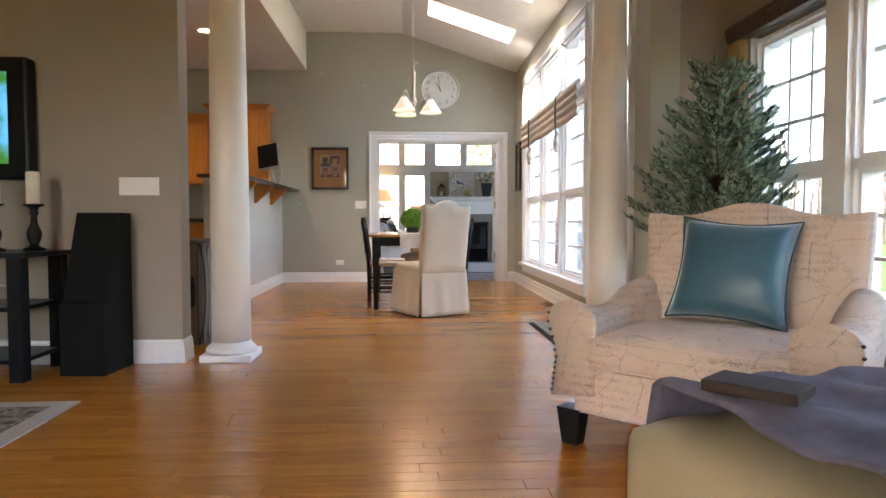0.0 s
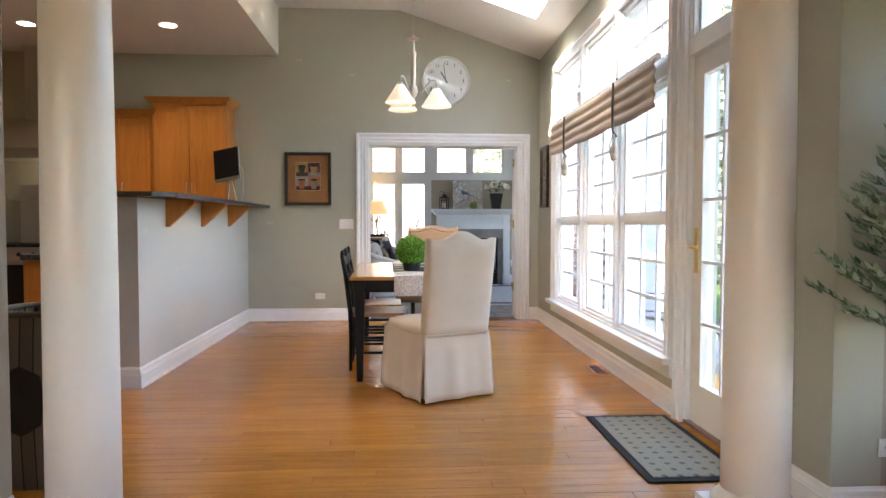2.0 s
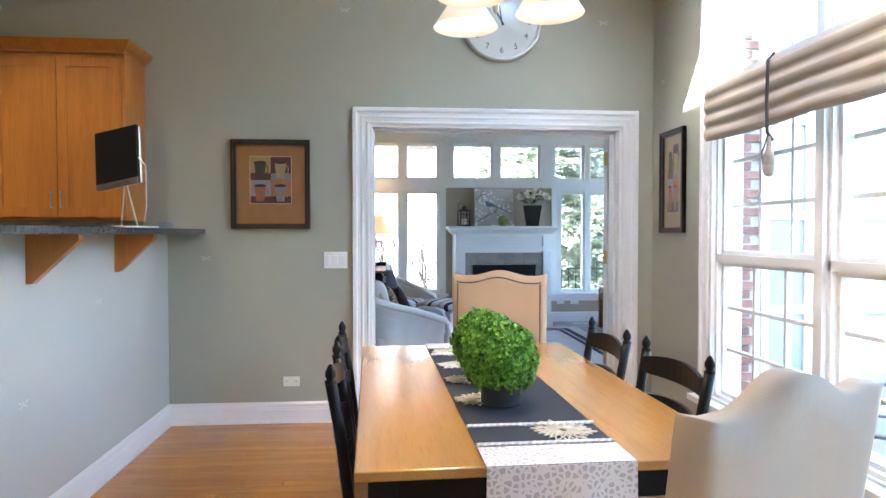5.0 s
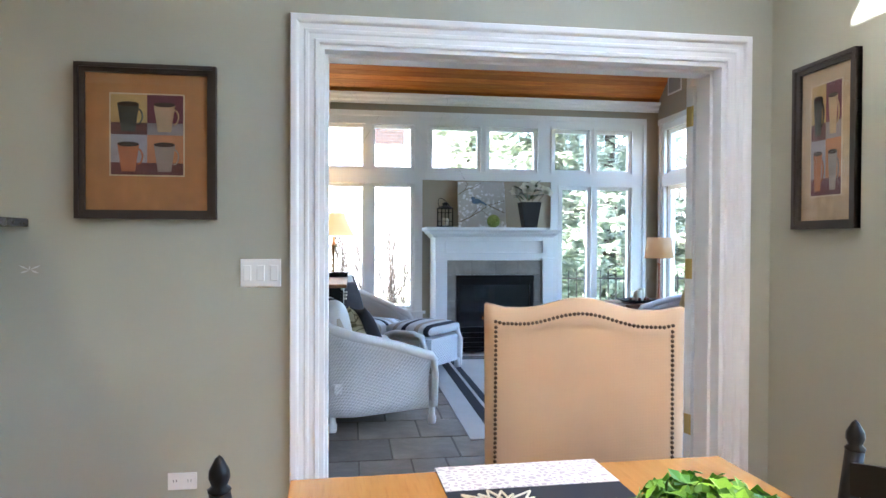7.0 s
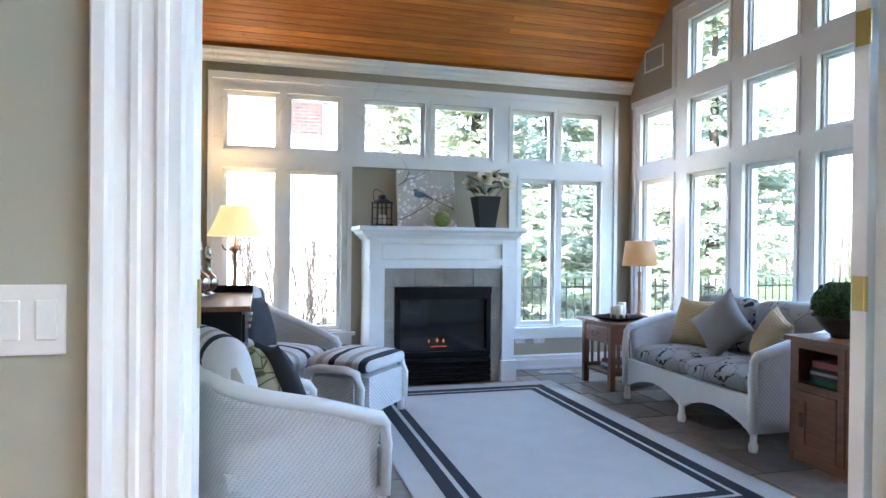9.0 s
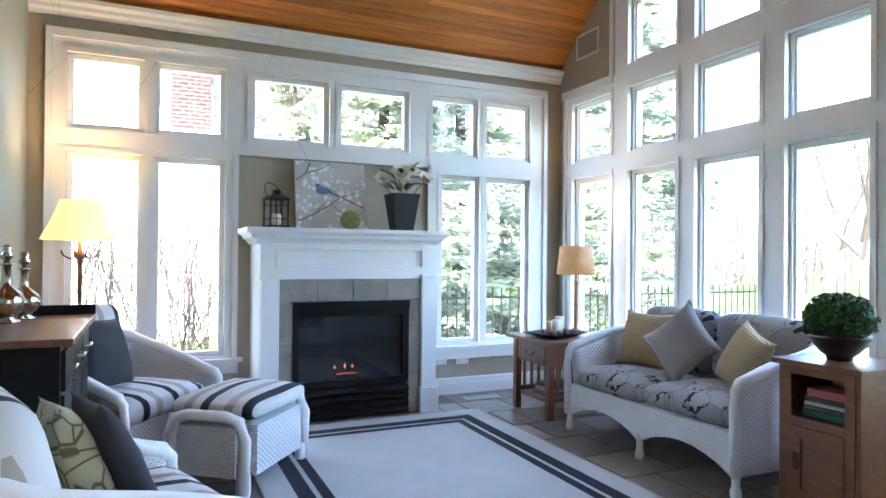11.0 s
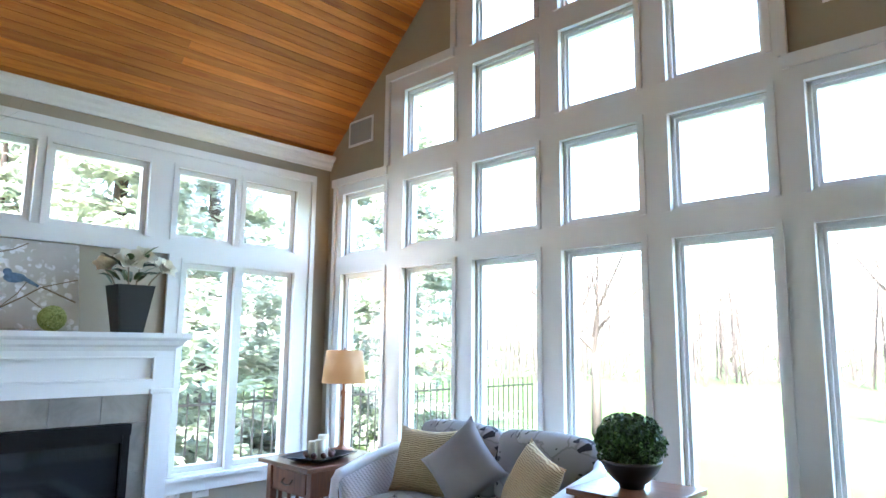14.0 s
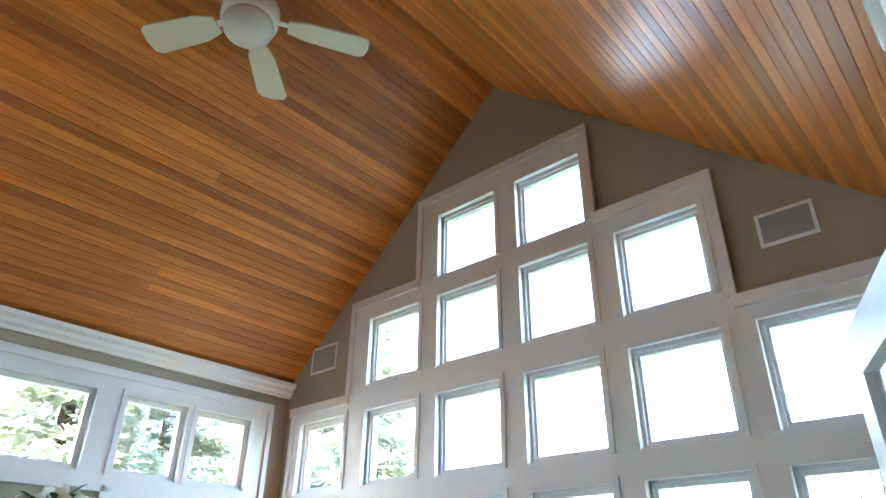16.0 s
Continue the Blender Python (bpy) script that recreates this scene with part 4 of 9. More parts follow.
def back_slab(w, z0, z1, y0, y1, lean=0.0, taper=1.0, hump=0.055):
    """An upholstered chair back with a humped top and soft edges."""
    bm = bmesh.new()
    n, m = 20, 10
    faces = []
    for y, o in ((y0, 0), (y1, 1)):
        g = []
        for i in range(n + 1):
            u = 2 * i / n - 1
            col = []
            for j in range(m + 1):
                t = j / m
                top = z1 + camel(u, hump)
                z = z0 + (top - z0) * t
                edge = (1 - abs(u) ** 8) * (1 - t ** 10)
                yy = y + lean * t + (0.016 * (edge - 1) * (1 if o else -1))
                col.append(bm.verts.new((u * w / 2 * (taper + (1 - taper) * t), yy, z)))
            g.append(col)
        faces.append(g)
    a, b = faces
    for i in range(n):
        for j in range(m):
            bm.faces.new((a[i][j], a[i + 1][j], a[i + 1][j + 1], a[i][j + 1]))
            bm.faces.new((b[i + 1][j], b[i][j], b[i][j + 1], b[i + 1][j + 1]))
        bm.faces.new((a[i][m], a[i + 1][m], b[i + 1][m], b[i][m]))
        bm.faces.new((a[i + 1][0], a[i][0], b[i][0], b[i + 1][0]))
    for j in range(m):
        bm.faces.new((a[0][j + 1], b[0][j + 1], b[0][j], a[0][j]))
        bm.faces.new((a[n][j], b[n][j], b[n][j + 1], a[n][j + 1]))
    bmesh.ops.recalc_face_normals(bm, faces=bm.faces[:])
    return bm


def skirt_panel(p0, p1, z_top, flare, folds, seed):
    """A hanging cloth panel from p0 to p1 with soft folds and a flared hem."""
    bm = bmesh.new()
    n, m = 26, 10
    p0, p1 = Vector((*p0, 0)), Vector((*p1, 0))
    d = (p1 - p0).normalized()
    out = Vector((d.y, -d.x, 0))
    rng = random.Random(seed)
    ph = rng.uniform(0, 6)
    g = []
    for i in range(n + 1):
        u = i / n
        col = []
        for j in range(m + 1):
            t = j / m
            off = flare * t + folds * t * (math.sin(u * 14 + ph) * 0.5 + math.sin(u * 25 + 2 * ph) * 0.25 + 0.6 * noise.noise(Vector((u * 4, t * 2, seed))))
            w = 1 + 0.05 * t
            p = p0 + (p1 - p0) * ((u - 0.5) * w + 0.5) + out * off
            col.append((bm.verts.new(p + Vector((0, 0, z_top * (1 - t) + 0.012))), bm.verts.new(p - out * 0.004 + Vector((0, 0, z_top * (1 - t) + 0.012)))))
        g.append(col)
    for i in range(n):
        for j in range(m):
            bm.faces.new((g[i][j][0], g[i][j + 1][0], g[i + 1][j + 1][0], g[i + 1][j][0]))
            bm.faces.new((g[i][j][1], g[i + 1][j][1], g[i + 1][j + 1][1], g[i][j + 1][1]))
    for i in range(n):
        bm.faces.new((g[i][m][0], g[i][m][1], g[i + 1][m][1], g[i + 1][m][0]))
    for j in range(m):
        bm.faces.new((g[0][j][0], g[0][j][1], g[0][j + 1][1], g[0][j + 1][0]))
        bm.faces.new((g[n][j + 1][0], g[n][j + 1][1], g[n][j][1], g[n][j][0]))
    return bm


def skirted_chair(m, material, label):
    """Faces +y, its back at y = -0.25."""
    ch = thing("parsons_chair", label, "chair", m, "upholstered chairs at the table ends")
    part("backrest", back_slab(0.50, 0.42, 1.055, -0.285, -0.19, -0.09, 0.97), material, ch, smooth=True)
    part("seat", cushion(-0.25, 0.25, -0.24, 0.30, 0.40, 0.50, 0.02, 0.04), material, ch, smooth=True)
    c = [(-0.25, -0.275), (0.25, -0.275), (0.26, 0.31), (-0.26, 0.31)]
    for k in range(4):
        bm = skirt_panel(c[k], c[(k + 1) % 4], 0.43, 0.035, 0.016, 3 + k)
        part("skirt_panel", bm, material, ch, smooth=True)
    bm = bmesh.new()
    box(bm, -0.235, 0.235, -0.25, 0.28, 0.02, 0.42)
    part("skirt_lining", bm, material, ch)
    bm = bmesh.new()
    tube(bm, [(-0.245, -0.285, 0.437), (0.245, -0.285, 0.437)], 0.005, 6)
    part("piping", bm, material, ch)
    return ch


skirted_chair(pose(0.319, 5.994, 0, 0, 0, 26), LINEN, "cream linen slipcovered chair with a skirted seat and humped back")

ch = thing("parsons_chair", "cream upholstered chair with humped back and bronze nailheads", "chair", pose(0.362, 8.09, 0, 0, 0, 163), "upholstered chairs at the table ends")
part("backrest", back_slab(0.515, 0.40, 1.113, -0.10, -0.01, -0.02, 0.97, 0.03), LINEN_PINK, ch, smooth=True)
part("seat", cushion(-0.25, 0.25, -0.03, 0.44, 0.40, 0.50, 0.02, 0.04), LINEN_PINK, ch, smooth=True)
for x, y in ((-0.21, -0.06), (0.21, -0.06), (-0.21, 0.40), (0.21, 0.40)):
    bm = bmesh.new()
    tube(bm, [(x, y, 0), (x, y, 0.41)], [0.016, 0.024], 8)
    part("leg", bm, BLACK_PAINT, ch)
bm = bmesh.new()
pts = []
for k in range(43):
    u = -0.88 + 1.76 * k / 42
    pts.append((u * 0.254, 0.0 - 0.02 - 0.008 + 0.016, 1.113 + camel(u, 0.03) - 0.035))
for s in (-1, 1):
    for k in range(46):
        z = 0.52 + (1.113 + camel(0.9, 0.03) - 0.04 - 0.52) * k / 46
        pts.append((s * 0.2235, -0.001 - 0.02 * (z - 0.4) / 0.69 + 0.002, z))
ring_bead(bm, [Vector(p) for p in pts], 0.0055)
part("nailhead_trim", bm, DARK_BRONZE, ch, "row of antique bronze nailheads")

# ---- chandelier ----
SATIN = paint("satin_nickel", (0.50, 0.46, 0.40), 0.35, 0.05, 0.02, metal=1.0)
SHADE_GLASS = glow("lit_alabaster_glass", (1.0, 0.80, 0.55), 0.028, (0.85, 0.80, 0.72))
CH = Vector((0.165, 6.98, 0))
chand = thing("chandelier", "nickel chandelier with three lit white cone shades", "chandelier", Matrix.Translation(CH + Vector((0, 0, 0.045))))
bm = bmesh.new()
lathe(bm, [(0.0, 2.645), (0.045, 2.65), (0.05, 2.657), (0.02, 2.668), (0.008, 2.68), (0.008, 2.69)][::1], 20)
part("top_disc", bm, SATIN, chand, smooth=True)
bm = bmesh.new()
lathe(bm, [(0.0, 2.09), (0.01, 2.10), (0.016, 2.14), (0.012, 2.17), (0.03, 2.19), (0.038, 2.22), (0.03, 2.26), (0.014, 2.28), (0.018, 2.30), (0.022, 2.50), (0.026, 2.54), (0.012, 2.56), (0.01, 2.65)], 16)
part("stem", bm, SATIN, chand, smooth=True)
bm = bmesh.new()
z = 2.69
while z < 3.56:
    o = (int(z * 100) // 3) % 2
    tube(bm, [(0.008 * math.cos(a) * (1 - o), 0.008 * math.cos(a) * o, z + 0.018 + 0.018 * math.sin(a)) for a in [math.pi * 2 * k / 10 for k in range(11)]], 0.0022, 5)
    z += 0.03
part("chain", bm, SATIN, chand)
bm = bmesh.new()
lathe(bm, [(0.0, 3.565), (0.02, 3.575), (0.055, 3.615), (0.065, 3.643)], 20)
part("ceiling_rose", bm, SATIN, chand, smooth=True)
for a in (-3, 117, 237):
    ca, sa = math.cos(radians(a)), math.sin(radians(a))
    bm = bmesh.new()
    tube(bm, [(r * ca, r * sa, z) for r, z in ((0.03, 2.20), (0.07, 2.215), (0.11, 2.27), (0.15, 2.315), (0.185, 2.315), (0.195, 2.28), (0.195, 2.25))], 0.008, 8)
    arm = part("arm", bm, SATIN, chand, smooth=True)
    bm = bmesh.new()
    lathe(bm, [(0.0, 2.262), (0.022, 2.26), (0.026, 2.245), (0.03, 2.235), (0.026, 2.235)], 16, (0.195 * ca, 0.195 * sa, 0))
    part("shade_cap", bm, SATIN, arm, smooth=True)
    bm = bmesh.new()
    lathe(bm, [(0.034, 2.24), (0.05, 2.21), (0.125, 2.095), (0.122, 2.093), (0.047, 2.207), (0.03, 2.236)], 28, (0.195 * ca, 0.195 * sa, 0))
    part("shade", bm, SHADE_GLASS, arm, "lit white alabaster glass shade", smooth=True)
    bulb("chandelier_bulb", (CH.x + 0.195 * ca, CH.y + 0.195 * sa, 2.195), 0.7)

# ---- wall clock ----
clock = thing("wall_clock", "round silver wall clock with a white dial", "clock", pose(0.585, WALL_N, 2.865, 90, 0, 0))
bm = bmesh.new()
lathe(bm, [(0.285, 0.0), (0.29, 0.01), (0.288, 0.035), (0.278, 0.05), (0.268, 0.045), (0.262, 0.032), (0.262, 0.02), (0.0, 0.02)], 64)
part("case", bm, paint("silver_clock_rim", (0.62, 0.62, 0.60), 0.35, 0.05, 0.02, metal=0.9), clock, smooth=True)
bm = bmesh.new()
bmesh.ops.create_circle(bm, cap_ends=True, segments=64, radius=0.261, matrix=Matrix.Translation((0, 0, 0.022)))
part("dial", bm, paint("white_dial", (0.72, 0.72, 0.70), 0.4, 0.02, 0), clock)
INK = paint("black_ink", (0.03, 0.03, 0.03), 0.5, 0.05, 0)


def lettering(text, size, place, parent, material, name="lettering", rot=(0, 0, 0)):
    cu = bpy.data.curves.new(name, "FONT")
    cu.body, cu.size, cu.align_x, cu.align_y, cu.extrude = text, size, "CENTER", "CENTER", 0.0005
    tmp = bpy.data.objects.new("tmp", cu)
    me = bpy.data.meshes.new_from_object(tmp)
    bpy.data.objects.remove(tmp)
    me.materials.append(material)
    ob = new(name, me)
    ob.location, ob.rotation_euler = place, rot
    if parent is not None:
        ob.parent = parent
    return ob


for h in range(1, 13):
    a = radians(90 - 30 * h)
    lettering(str(h), 0.062, (0.205 * math.cos(a), 0.205 * math.sin(a), 0.0235), clock, INK, "numeral")
for name, ang, L, w in (("hour_hand", 90 + 31, 0.12, 0.006), ("minute_hand", 90 + 9, 0.19, 0.004)):
    bm = bmesh.new()
    box(bm, -0.03, L, -w, w, 0.025, 0.027)
    hand = part(name, bm, INK, clock)
    hand.rotation_euler = (0, 0, radians(ang))
bm = bmesh.new()
lathe(bm, [(0.262, 0.036), (0.262, 0.037), (0.0, 0.037)], 64)
cover = part("glass_cover", bm, GLASS, clock)
cover.visible_shadow = False

# ---- pictures ----
def framed_picture(m, w, h, border, frame_mat, mat_mat, label, category="picture"):
    """Hangs on a wall that faces -y: x across, z up, its back at y = 0."""
    p = thing("framed_picture", label, category, m)
    bm = bmesh.new()
    for d, t, a in ((0.0, 0.022, border), (0.0, 0.032, border * 0.45)):
        for x0, x1, z0, z1 in ((-w / 2 + d, -w / 2 + d + a, -h / 2, h / 2), (w / 2 - d - a, w / 2 - d, -h / 2, h / 2), (-w / 2 + a, w / 2 - a, h / 2 - a, h / 2), (-w / 2 + a, w / 2 - a, -h / 2, -h / 2 + a)):
            box(bm, x0, x1, -t, -0.001, z0, z1)
    part("picture_frame", bm, frame_mat, p)
    bm = bmesh.new()
    box(bm, -w / 2 + border * 0.9, w / 2 - border * 0.9, -0.008, -0.004, -h / 2 + border * 0.9, h / 2 - border * 0.9)
    part("mat_board", bm, mat_mat, p)
    return p


def flat(name, c, rough=0.6):
    return paint(name, c, rough, 0.12, 0.03, 90, patch=18)


ESPRESSO = paint("espresso_frame", (0.035, 0.025, 0.02), 0.35, 0.15, 0.03)
TAN_MAT = flat("tan_mat_board", (0.38, 0.17, 0.058))
pic = framed_picture(pose(-1.05, WALL_N, 1.69), 0.545, 0.625, 0.036, ESPRESSO, TAN_MAT, "print of four coffee cups in a dark frame with tan mat")


def cup_print(parent, cx, cz, w, h, tones):
    y = -0.0085
    bm = bmesh.new()
    box(bm, cx - w / 2 - 0.006, cx + w / 2 + 0.006, y - 0.0006, y, cz - h / 2 - 0.006, cz + h / 2 + 0.006)
    part("print_border", bm, flat("cream_print_edge", (0.55, 0.42, 0.28)), parent)
    k = 0
    for i in (0, 1):
        for j in (1, 0):
            back, low, cup, foot = tones[k]
            x0, z0 = cx - w / 2 + i * w / 2, cz - h / 2 + j * h / 2
            for zz0, zz1, c in ((0.3, 1.0, back), (0.0, 0.3, low)):
                bm = bmesh.new()
                box(bm, x0, x0 + w / 2, y - 0.0016, y - 0.0006, z0 + h / 2 * zz0, z0 + h / 2 * zz1)
                part("print_square", bm, flat("print_tone", c), parent)
            bm = bmesh.new()
            mx, mz = x0 + w * 0.24, z0 + h * 0.04
            cw, chh = w * 0.15, h * 0.34
            prism(bm, [(mx - cw * 0.62, mz), (mx + cw * 0.62, mz), (mx + cw, mz + chh), (mx - cw, mz + chh)], 1, y - 0.0026, y - 0.0016)
            part("print_cup", bm, flat("print_cup_tone", cup), parent)
            bm = bmesh.new()
            prism(bm, [(mx + cw * math.cos(a), mz + chh + 0.010 * math.sin(a)) for a in [2 * math.pi * q / 16 for q in range(16)]], 1, y - 0.0032, y - 0.0026)
            part("print_coffee", bm, flat("print_coffee_tone", (0.05, 0.025, 0.015)), parent)
            bm = bmesh.new()
            tube(bm, [(mx + cw * (0.85 + 0.45 * math.sin(a)), y - 0.0022, mz + chh * (0.55 + 0.28 * math.cos(a))) for a in [math.pi * q / 8 for q in range(9)]], 0.0035, 5)
            part("print_cup_grip", bm, flat("print_cup_tone", cup), parent)
            k += 1


cup_print(pic, 0.0, 0.03, 0.28, 0.325, [((0.42, 0.27, 0.10), (0.12, 0.045, 0.04), (0.06, 0.06, 0.05), 0), ((0.30, 0.27, 0.28), (0.13, 0.04, 0.04), (0.38, 0.13, 0.05), 0),
                                     ((0.13, 0.03, 0.045), (0.26, 0.22, 0.21), (0.42, 0.29, 0.16), 0), ((0.42, 0.17, 0.07), (0.12, 0.04, 0.04), (0.28, 0.22, 0.18), 0)])
pic2 = framed_picture(pose(EAST, 8.93, 1.70, 0, 0, -90), 0.36, 0.70, 0.036, ESPRESSO, flat("pale_mat_board", (0.50, 0.36, 0.22), 0.15), "narrow framed cup print behind glass on the window wall")
cup_print(pic2, 0.0, 0.02, 0.17, 0.46, [((0.42, 0.27, 0.10), (0.12, 0.045, 0.04), (0.06, 0.06, 0.05), 0), ((0.30, 0.27, 0.28), (0.13, 0.04, 0.04), (0.38, 0.13, 0.05), 0),
                                     ((0.13, 0.03, 0.045), (0.26, 0.22, 0.21), (0.42, 0.29, 0.16), 0), ((0.42, 0.17, 0.07), (0.12, 0.04, 0.04), (0.28, 0.22, 0.18), 0)])
for p, w, h in ((pic, 0.48, 0.56), (pic2, 0.30, 0.63)):
    bm = bmesh.new()
    box(bm, -w / 2, w / 2, -0.0155, -0.0135, -h / 2, h / 2)
    part("picture_glass", bm, GLASS, p).visible_shadow = False


# ---- switches, sockets and stencils ----
def wall_plate(name, m, w, h, rockers, label, sockets=False):
    """Faces -y."""
    p = thing(name, label, "light switch" if not sockets else "socket", m)
    part("cover_plate", block(-w / 2, w / 2, -0.007, 0, -h / 2, h / 2, 0.002), WHITE_PLASTIC, p)
    for k in range(rockers):
        x = -w / 2 + w * (k + 0.5) / rockers
        if sockets:
            part("outlet", block(x - 0.014, x + 0.014, -0.0095, -0.006, -0.014, 0.014, 0.001), WHITE_PLASTIC, p)
            bm = bmesh.new()
            for dx in (-0.006, 0.006):
                box(bm, x + dx - 0.0012, x + dx + 0.0012, -0.0099, -0.0094, -0.002, 0.008)
            part("slots", bm, INK, p)
        else:
            part("rocker", block(x - 0.016, x + 0.016, -0.012, -0.006, -0.033, 0.033, 0.002), WHITE_PLASTIC, p)
    return p


wall_plate("light_switch", pose(-0.601, WALL_N, 1.156), 0.165, 0.117, 3, "white triple rocker switch beside the wide opening")
wall_plate("socket", pose(-0.915, WALL_N, 0.295), 0.115, 0.07, 2, "white double wall socket above the skirting", True)
wall_plate("light_switch", pose(-1.615, 3.81, 1.135), 0.25, 0.115, 5, "white five-rocker switch plate on the taupe wall")
wall_plate("light_switch", pose(EAST, 5.36, 1.15, 0, 0, -90), 0.075, 0.117, 1, "white single switch beside the terrace door")
wall_plate("light_switch", pose(1.975, 3.87, 1.14), 0.075, 0.117, 1, "white single switch behind the leafy plant")
wall_plate("socket", pose(1.965, 3.87, 0.30), 0.115, 0.07, 2, "white double socket on the recess wall", True)
wall_plate("socket", pose(2.385, SUN_N, 0.305), 0.115, 0.07, 2, "cream double socket below the sunroom window", True)
wall_plate("socket", pose(2.60, SUN_N, 0.305), 0.125, 0.08, 2, "white double socket below the sunroom window", True)


STENCIL = paint("pale_stencil_paint", (0.62, 0.62, 0.56), 0.5, 0.05, 0)


def stencil(m, s):
    ob = thing("wall_stencil", "small pale dragonfly-like stencil painted on the wall", "wall decoration", m, "painted wall stencils")
    bm = bmesh.new()
    for a, L in ((25, 1.0), (155, 1.0), (-20, 0.8), (200, 0.8), (90, 0.35)):
        d = Vector((math.cos(radians(a)), 0, math.sin(radians(a))))
        w = Vector((-d.z, 0, d.x))
        pts = [Vector((0, 0, 0)), d * L * s * 0.6 + w * s * 0.07, d * L * s, d * L * s * 0.6 - w * s * 0.07]
        prism(bm, [(p.x, p.z) for p in pts], 1, -0.0012, 0.0)
    part("stencil_mark", bm, STENCIL, ob)


for x, z in ((-1.50, 1.17), (-1.15, 3.08), (-0.53, 2.92), (1.34, 2.88)):
    stencil(pose(x, WALL_N, z), 0.045)
for y, z in ((6.88, 0.79), (8.22, 0.98), (6.27, 1.11), (7.5, 0.62)):
    stencil(pose(-1.76, y, z, 0, 0, 90), 0.045)
stencil(pose(EAST, 9.12, 2.42, 0, 0, -90), 0.04)

# ---- roman shade ----
def shade_cloth():
    m, t, b = shader("striped_linen_shade")
    c = t.nodes.new("ShaderNodeTexCoord")
    sep = t.nodes.new("ShaderNodeSeparateXYZ")
    t.links.new(c.outputs["Object"], sep.inputs[0])
    mul = t.nodes.new("ShaderNodeMath")
    mul.operation, mul.inputs[1].default_value = "MULTIPLY", 11.0
    t.links.new(sep.outputs[2], mul.inputs[0])
    fr = t.nodes.new("ShaderNodeMath")
    fr.operation = "FRACT"
    t.links.new(mul.outputs[0], fr.inputs[0])
    n = noise_node(t, c.outputs["Object"], 60, 3)
    col = ramp_node(t, [(0.0, (0.56, 0.47, 0.37)), (0.45, (0.57, 0.48, 0.38)), (0.5, (0.43, 0.36, 0.28)), (0.95, (0.44, 0.37, 0.29))], fr.outputs[0])
    t.links.new(col, b.inputs["Base Color"])
    b.inputs["Roughness"].default_value = 0.9
    bump_node(t, b, n, 0.2, 0.003)
    return m


blind = thing("roman_shade", "half-raised striped linen roman shade with dark tie straps", "window shade", pose(EAST, 0, 0))
bm = bmesh.new()
SHADE_CLOTH = shade_cloth()
n, m = 60, 26
g = []
for i in range(n + 1):
    y = 5.50 + (8.36 - 5.50) * i / n
    col = []
    for j in range(m + 1):
        t = j / m
        u = i / n
        sag = 0.014 * math.sin(math.pi * ((u * 3) % 1.0)) * t
        z = 2.20 - 0.31 * t - sag
        x = -0.065 - 0.018 * abs(math.sin(t * math.pi * 4)) - 0.012 * noise.noise(Vector((u * 9, t * 5, 0))) * t
        col.append((bm.verts.new((x, y, z)), bm.verts.new((x + 0.006, y, z))))
    g.append(col)
for i in range(n):
    for j in range(m):
        bm.faces.new((g[i][j][0], g[i + 1][j][0], g[i + 1][j + 1][0], g[i][j + 1][0]))
        bm.faces.new((g[i + 1][j][1], g[i][j][1], g[i][j + 1][1], g[i + 1][j + 1][1]))
    bm.faces.new((g[i][m][0], g[i + 1][m][0], g[i + 1][m][1], g[i][m][1]))
for j in range(m):
    bm.faces.new((g[0][j][0], g[0][j + 1][0], g[0][j + 1][1], g[0][j][1]))
    bm.faces.new((g[n][j + 1][0], g[n][j][0], g[n][j][1], g[n][j + 1][1]))
part("shade_fabric", bm, SHADE_CLOTH, blind, smooth=True)
part("head_rail", block(-0.066, -0.036, 5.49, 8.37, 2.185, 2.225, 0.003), TRIM, blind)
DARK_STRAP = cloth("dark_strap", (0.10, 0.09, 0.08), 0.9, 400)
for y in (7.68, 6.22):
    bm = bmesh.new()
    tube(bm, [(-0.07, y, 2.225), (-0.10, y, 2.19), (-0.105, y, 2.0), (-0.10, y, 1.84), (-0.07, y, 1.80)], 0.009, 6)
    part("strap", bm, DARK_STRAP, blind)
    bm = bmesh.new()
    lathe(bm, [(0.0, 1.62), (0.02, 1.63), (0.03, 1.67), (0.026, 1.72), (0.012, 1.77), (0.008, 1.82)], 12, (-0.09, y, 0))
    part("tassel", bm, SHADE_CLOTH, blind, smooth=True)
    bm = bmesh.new()
    tube(bm, [(-0.09, y, 1.84), (-0.118, y + 0.015, 1.74), (-0.11, y, 1.64)], 0.005, 6)
    part("tassel_band", bm, DARK_STRAP, blind)

# ---- door mat and floor vents ----
def mat_cloth():
    m, t, b = shader("door_mat_weave")
    v = coords(t, (9, 9, 9))
    ch1 = t.nodes.new("ShaderNodeTexVoronoi")
    ch1.inputs["Scale"].default_value, ch1.inputs["Randomness"].default_value = 1.5, 0.0
    t.links.new(v, ch1.inputs["Vector"])
    n = noise_node(t, v, 18, 3)
    col = mix_node(t, (0.09, 0.08, 0.06), (0.30, 0.28, 0.21), ramp_node(t, [(0.2, (0, 0, 0)), (0.3, (1, 1, 1))], ch1.outputs["Distance"]))
    col = mix_node(t, col, (0.18, 0.17, 0.13), ramp_node(t, [(0.45, (0, 0, 0)), (0.6, (0.6, 0.6, 0.6))], n))
    t.links.new(col, b.inputs["Base Color"])
    b.inputs["Roughness"].default_value = 0.95
    bump_node(t, b, n, 0.4, 0.004)
    return m


